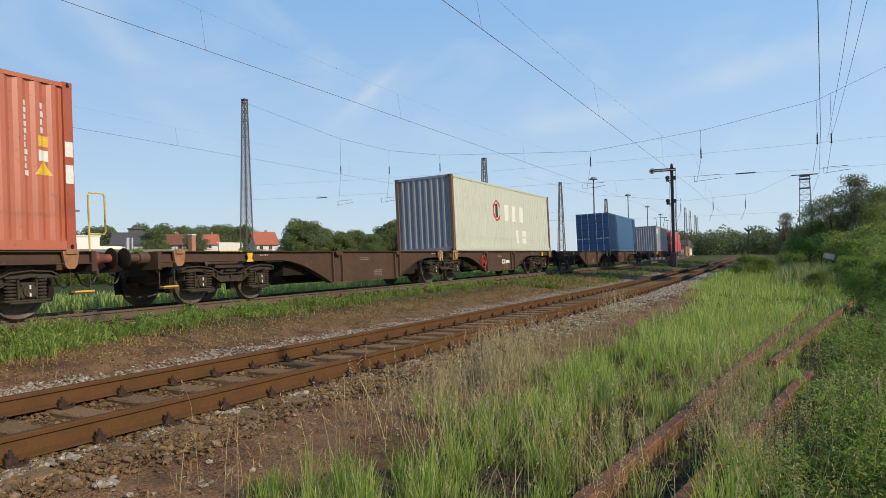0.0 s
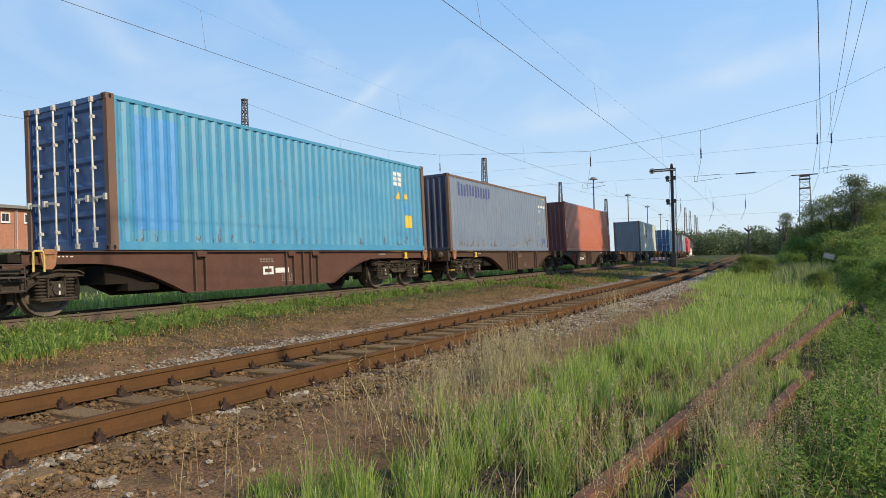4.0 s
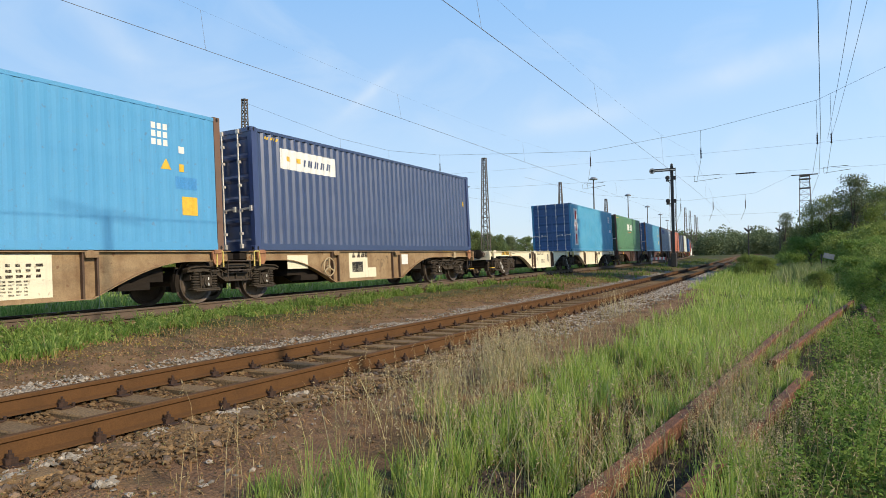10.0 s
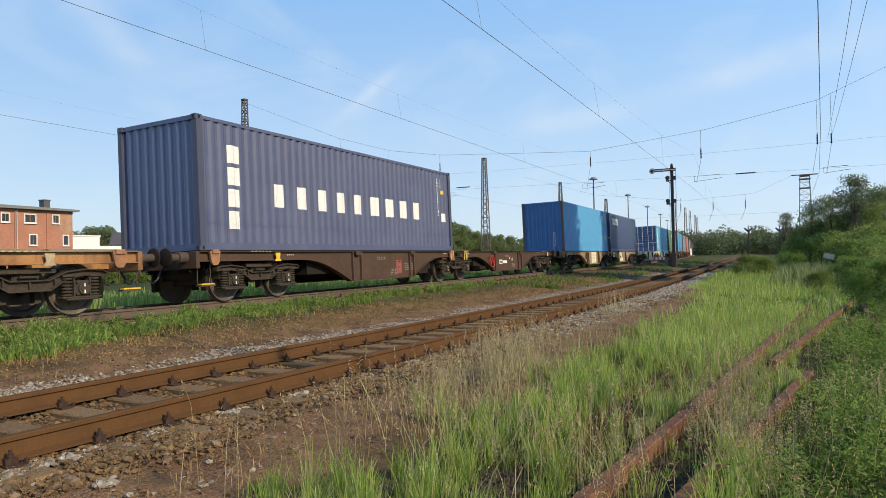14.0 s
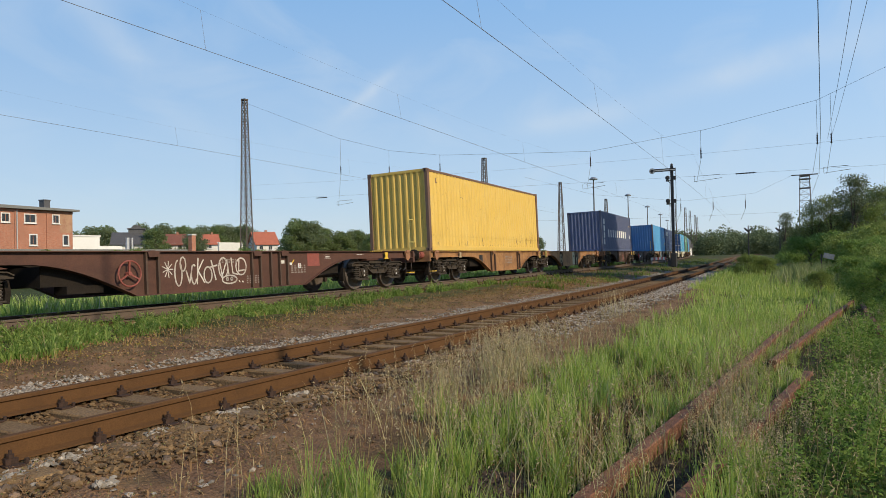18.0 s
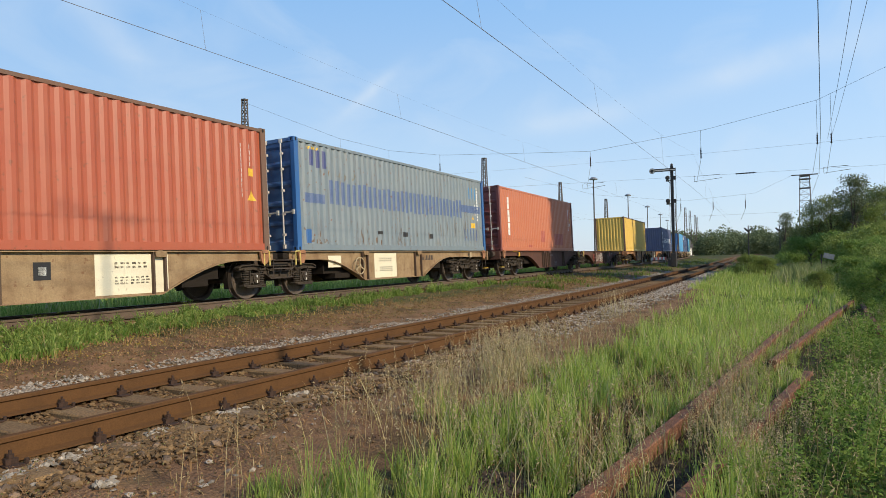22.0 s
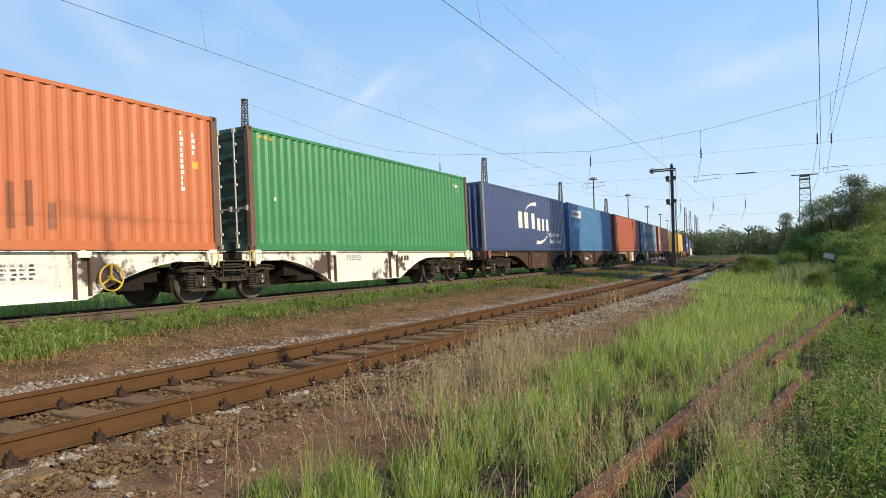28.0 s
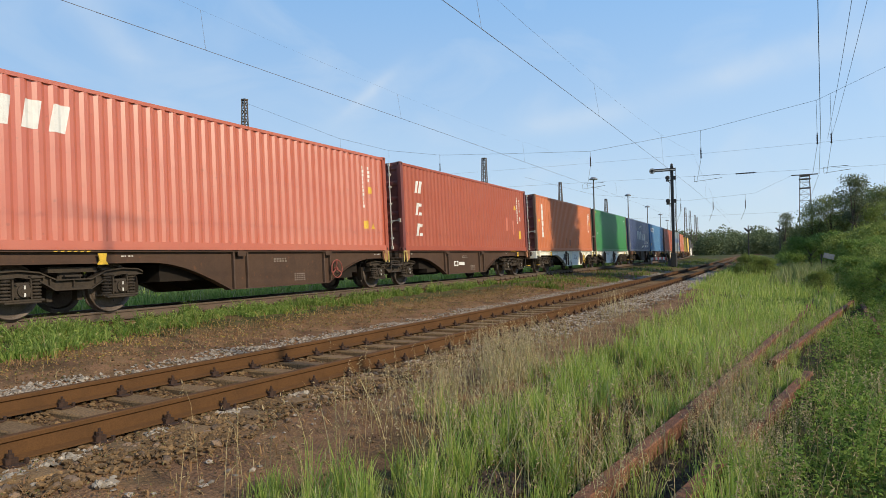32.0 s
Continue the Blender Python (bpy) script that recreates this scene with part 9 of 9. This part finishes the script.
# ---- trees and bushes ----
bark = material("bark", (0.11, 0.085, 0.065), 0.95, col2=(0.07, 0.055, 0.042), scale=5, fine=30, fine_amt=0.4, bump=0.8)
leaf_mid = leaf_material("leaves_mid", (0.15, 0.21, 0.050), (0.31, 0.375, 0.11), 0.55)
leaf_dark = leaf_material("leaves_dark", (0.13, 0.17, 0.060), (0.26, 0.305, 0.12), 0.68)
leaf_light = leaf_material("leaves_light", (0.14, 0.24, 0.048), (0.31, 0.40, 0.11), 0.6)
# far foliage is paler and greyer: distance haze put into the leaf colours
leaf_far_haze = leaf_material("leaves_far_haze", (0.22, 0.265, 0.135), (0.33, 0.375, 0.20), 0.7)
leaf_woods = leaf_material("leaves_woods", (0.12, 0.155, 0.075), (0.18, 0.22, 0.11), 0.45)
leaf_mid_far_haze = leaf_material("leaves_mid_far_haze", (0.19, 0.25, 0.095), (0.33, 0.39, 0.17), 0.7)
leaf_silver = leaf_material("leaves_silver", (0.10, 0.13, 0.07), (0.19, 0.22, 0.12), 0.3)


def tree_parts(seed, height, spread, leaf, count, crown_low=0.25, stem=True, clumps=26):
    """Trunk mesh and crown mesh of one tree, its foot at the origin."""
    rng = np.random.default_rng(seed)
    g = Geo()
    cl = []
    th = height * 0.55
    trunk = [Vector((0, 0, -0.3)), Vector((rng.normal(0, 0.05), rng.normal(0, 0.05), th * 0.4)), Vector((rng.normal(0, 0.15), rng.normal(0, 0.15), th))]
    r0 = 0.022 * height + 0.03
    if stem:
        g.tube(trunk[0], trunk[1], r0, 8, r0 * 0.75).tube(trunk[1], trunk[2], r0 * 0.75, 8, r0 * 0.4)
    for i in range(clumps):
        f = rng.random()
        z = height * (crown_low + (0.96 - crown_low) * f)
        rad = spread * (0.35 + 0.75 * math.sin(math.pi * min(1, 0.18 + 0.80 * f)) ** 0.8) * rng.uniform(0.35, 1.0)
        a = rng.uniform(0, 6.283)
        c = np.array((math.cos(a) * rad, math.sin(a) * rad, z))
        cl.append((c, rng.uniform(0.16, 0.32) * spread + 0.05 * height))
        if stem and i % 2 == 0:
            base = trunk[1].lerp(trunk[2], min(1, max(0, f * 0.9)))
            midp = base.lerp(Vector(c), 0.5) + Vector((0, 0, 0.06 * height))
            g.tube(base, midp, r0 * 0.30, 5, r0 * 0.18).tube(midp, Vector(c), r0 * 0.18, 5, r0 * 0.05)
    pts = []
    per = count // len(cl)
    for c, r in cl:
        d = rng.normal(size=(per, 3))
        d /= np.linalg.norm(d, axis=1)[:, None]
        p = c + d * (r * rng.random(per) ** 0.42)[:, None] * np.array((1.15, 1.15, 0.75))
        pts.append(p)
    pts = np.concatenate(pts)
    pts = pts[pts[:, 2] > 0.02 * height]
    crown = leaf_cloud("crown", pts, np.full(len(pts), leaf), rng, None)
    return (g.mesh("trunk", 40) if stem else None), crown


def plant_kind(name, label, category, group, trunk, crown, mat):
    def put(x, y, s=1.0, turn=0.0, z=None):
        zz = float(ground_z(x, y)) if z is None else z
        t = thing(name, label, category, group, Matrix.Translation((x, y, zz - 0.03)) @ Matrix.Rotation(turn, 4, "Z") @ Matrix.Scale(s, 4))
        if trunk:
            part("trunk", trunk, bark, t, "brown bark")
        part("crown", crown, mat, t)
        return t
    return put


board_grey = material("board_grey", (0.24, 0.25, 0.26), 0.7, fine=50)


def build_trees():
    r = random.Random(9)
    near_a = plant_kind("tree", "leafy broad tree in full summer leaf", "tree", "trees beside the line", *tree_parts(1, 6.2, 2.3, 0.17, 6800, 0.08, True, 44), leaf_mid)
    near_b = plant_kind("tree", "dark leafy tree at the edge of the thicket", "tree", "trees beside the line", *tree_parts(2, 6.8, 2.2, 0.17, 6200, 0.08, True, 44), leaf_dark)
    light = plant_kind("tree", "slender tree with silvery thin foliage", "tree", "trees beside the line", *tree_parts(3, 7.0, 0.95, 0.12, 7500, 0.30, True, 30), leaf_silver)
    bush = plant_kind("bush", "dense green bush beside the old siding", "bush", "bushes beside the siding", *tree_parts(4, 2.4, 1.55, 0.12, 8000, 0.02, True, 34), leaf_light)
    bush_d = plant_kind("bush", "dense dark green bush in the rough grass", "bush", "bushes beside the siding", *tree_parts(5, 2.2, 1.6, 0.12, 8000, 0.02, True, 34), leaf_mid)
    for x, y, s, k in ((60, -1.0, 0.50, 1), (60, -2.0, 0.74, 1), (59.5, -2.9, 0.84, 1), (61, -3.9, 0.84, 1), (62, -5.0, 0.84, 0), (60.5, -5.9, 0.90, 1), (58, -6.6, 0.92, 1), (61, -7.8, 0.95, 1), (57, -9.0, 0.90, 0), (66, -2.9, 0.7, 0), (68, -6.6, 0.9, 1),
                       (74, -3.6, 0.8, 0), (53, -5.9, 0.74, 0)):
        (near_a, near_b)[k](x, y, s, r.uniform(0, 6))
    light(54.5, -4.2, 0.98, 1.0)
    light(100, 0.0, 0.95, 2.0)
    for x, y, s, k in ((48, -1.35, 1.0, 0), (50, -2.3, 1.1, 0), (44, -3.5, 1.15, 1), (42, -4.7, 1.3, 1), (47, -5.2, 1.3, 1), (38, -3.4, 0.85, 0), (33, -3.5, 0.8, 0), (24.5, -2.1, 0.55, 0), (21, -2.25, 0.55, 0), (28.5, -3.2, 0.75, 1), (27, -1.05, 0.36, 1), (24, -3.4, 0.75, 1), (18.0, -3.0, 0.55, 0),
                        (43, 2.0, 0.58, 1), (43.5, 1.1, 0.5, 1), (60, -0.6, 0.5, 0), (70, -1.0, 0.7, 0), (80, -0.7, 0.8, 1), (92, -0.3, 0.9, 0), (15.2, -3.0, 0.45, 0)):
        (bush, bush_d)[k](x, y, s, r.uniform(0, 6))
    board = thing("notice_board", "small blank grey board on a post in the rough grass", "sign", m=Matrix.Translation((36, -1.45, float(ground_z(36, -1.45)))))
    part("post", Geo().box(-0.03, 0.03, -0.03, 0.03, -0.1, 1.3), mast_steel, board)
    part("board", Geo().box(-0.06, -0.035, -0.22, 0.22, 1.10, 1.34, 0.005), board_grey, board, m=Matrix.Translation((0, 0, 0.02)) @ Matrix.Rotation(0.25, 4, "X"))
    for i in range(22):
        (bush_d, bush)[i % 3 == 0](17 + i * 1.25 + r.uniform(-0.4, 0.4), 41.5 + r.uniform(-1.5, 1.0), r.uniform(0.7, 1.0), r.uniform(0, 6))
    # tall trees out to the sun's side, which shade the line farther on
    tall = plant_kind("tree", "tall broad tree beside the yard", "tree", "trees beside the line", *tree_parts(6, 23, 2.3, 0.6, 9000, 0.55, True, 70), leaf_mid)
    for x, y, s in ((32.8, -14, 0.97), (45.2, -15, 0.95), (60, -16, 1.0), (66, -16.5, 1.02), (79, -17, 1.02), (84, -18, 1.02)):
        tall(x, y, s, r.uniform(0, 6))
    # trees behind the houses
    far_a = plant_kind("tree", "distant broad-leaved tree behind the houses", "tree", "distant trees", *tree_parts(7, 10, 3.4, 0.42, 8000, 0.03, True, 44), leaf_far_haze)
    far_b = plant_kind("tree", "distant rounded tree behind the houses", "tree", "distant trees", *tree_parts(8, 9, 3.6, 0.42, 8000, 0.02, True, 44), leaf_mid_far_haze)
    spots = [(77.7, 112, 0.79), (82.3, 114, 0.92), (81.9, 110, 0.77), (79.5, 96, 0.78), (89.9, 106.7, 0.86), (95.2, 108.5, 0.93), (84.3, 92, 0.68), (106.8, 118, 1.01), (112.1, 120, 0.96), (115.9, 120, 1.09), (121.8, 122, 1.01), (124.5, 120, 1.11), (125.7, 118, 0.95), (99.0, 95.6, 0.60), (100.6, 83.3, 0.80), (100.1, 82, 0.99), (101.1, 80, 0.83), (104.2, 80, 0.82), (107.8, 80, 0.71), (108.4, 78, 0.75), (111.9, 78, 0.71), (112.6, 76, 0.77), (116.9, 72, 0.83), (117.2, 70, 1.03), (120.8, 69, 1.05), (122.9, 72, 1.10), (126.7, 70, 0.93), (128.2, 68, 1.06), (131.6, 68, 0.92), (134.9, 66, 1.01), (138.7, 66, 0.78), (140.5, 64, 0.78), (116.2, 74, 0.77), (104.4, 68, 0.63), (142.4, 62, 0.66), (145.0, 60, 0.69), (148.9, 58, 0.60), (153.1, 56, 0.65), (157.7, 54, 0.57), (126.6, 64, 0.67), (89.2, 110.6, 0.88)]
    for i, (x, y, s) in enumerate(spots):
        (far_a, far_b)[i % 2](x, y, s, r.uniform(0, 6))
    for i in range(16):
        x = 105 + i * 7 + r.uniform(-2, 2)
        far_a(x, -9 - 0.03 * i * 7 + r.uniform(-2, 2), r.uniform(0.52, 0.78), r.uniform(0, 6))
    # woods at the end of the view and round the horizon
    rng = np.random.default_rng(31)
    pts = []
    for i in range(150):
        a = radians(rng.uniform(-2.5, 9.5)) if i < 90 else radians(rng.uniform(20, 62))
        d = rng.uniform(330, 470) if i < 90 else rng.uniform(210, 300)
        h = rng.uniform(9, 14) * (1.0 if i < 90 else 0.75)
        c = np.array((math.cos(a) * d, math.sin(a) * d, 0))
        n = 520
        u = rng.normal(size=(n, 3))
        u /= np.linalg.norm(u, axis=1)[:, None]
        p = c + u * np.array((5.5, 5.5, h * 0.5)) * (rng.random(n) ** 0.4)[:, None] + np.array((0, 0, h * 0.52))
        low = c + np.stack([rng.normal(0, 5.5, 260), rng.normal(0, 5.5, 260), rng.uniform(0, h * 0.6, 260)], 1)
        pts += [p, low]
    pts = np.concatenate(pts)
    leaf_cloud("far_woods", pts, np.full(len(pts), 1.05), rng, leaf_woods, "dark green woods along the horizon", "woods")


build_trees()


# ---- movement ----
def motions():
    for ob, u, off in MOVERS:
        walk(ob, [(t, on_line(u + run(t)) @ off) for t in range(0, 33)])
    step = 1 / FPS
    for ob, u, at in WHEELS:
        # turns while it rolls past; u is the axle's place in the train
        seen = [i * step for i in range(int(32 / step) + 1) if 2.0 < u + run(i * step) < 34.0]
        if len(seen) < 2:
            continue
        rows = [(t, Matrix.Translation(at) @ Matrix.Rotation((u + run(t)) / 0.46, 4, "Y")) for t in seen]
        if seen[0] > 0:
            rows.insert(0, (0, rows[0][1]))
        if seen[-1] < 32:
            rows.append((32, rows[-1][1]))
        walk(ob, rows)


motions()
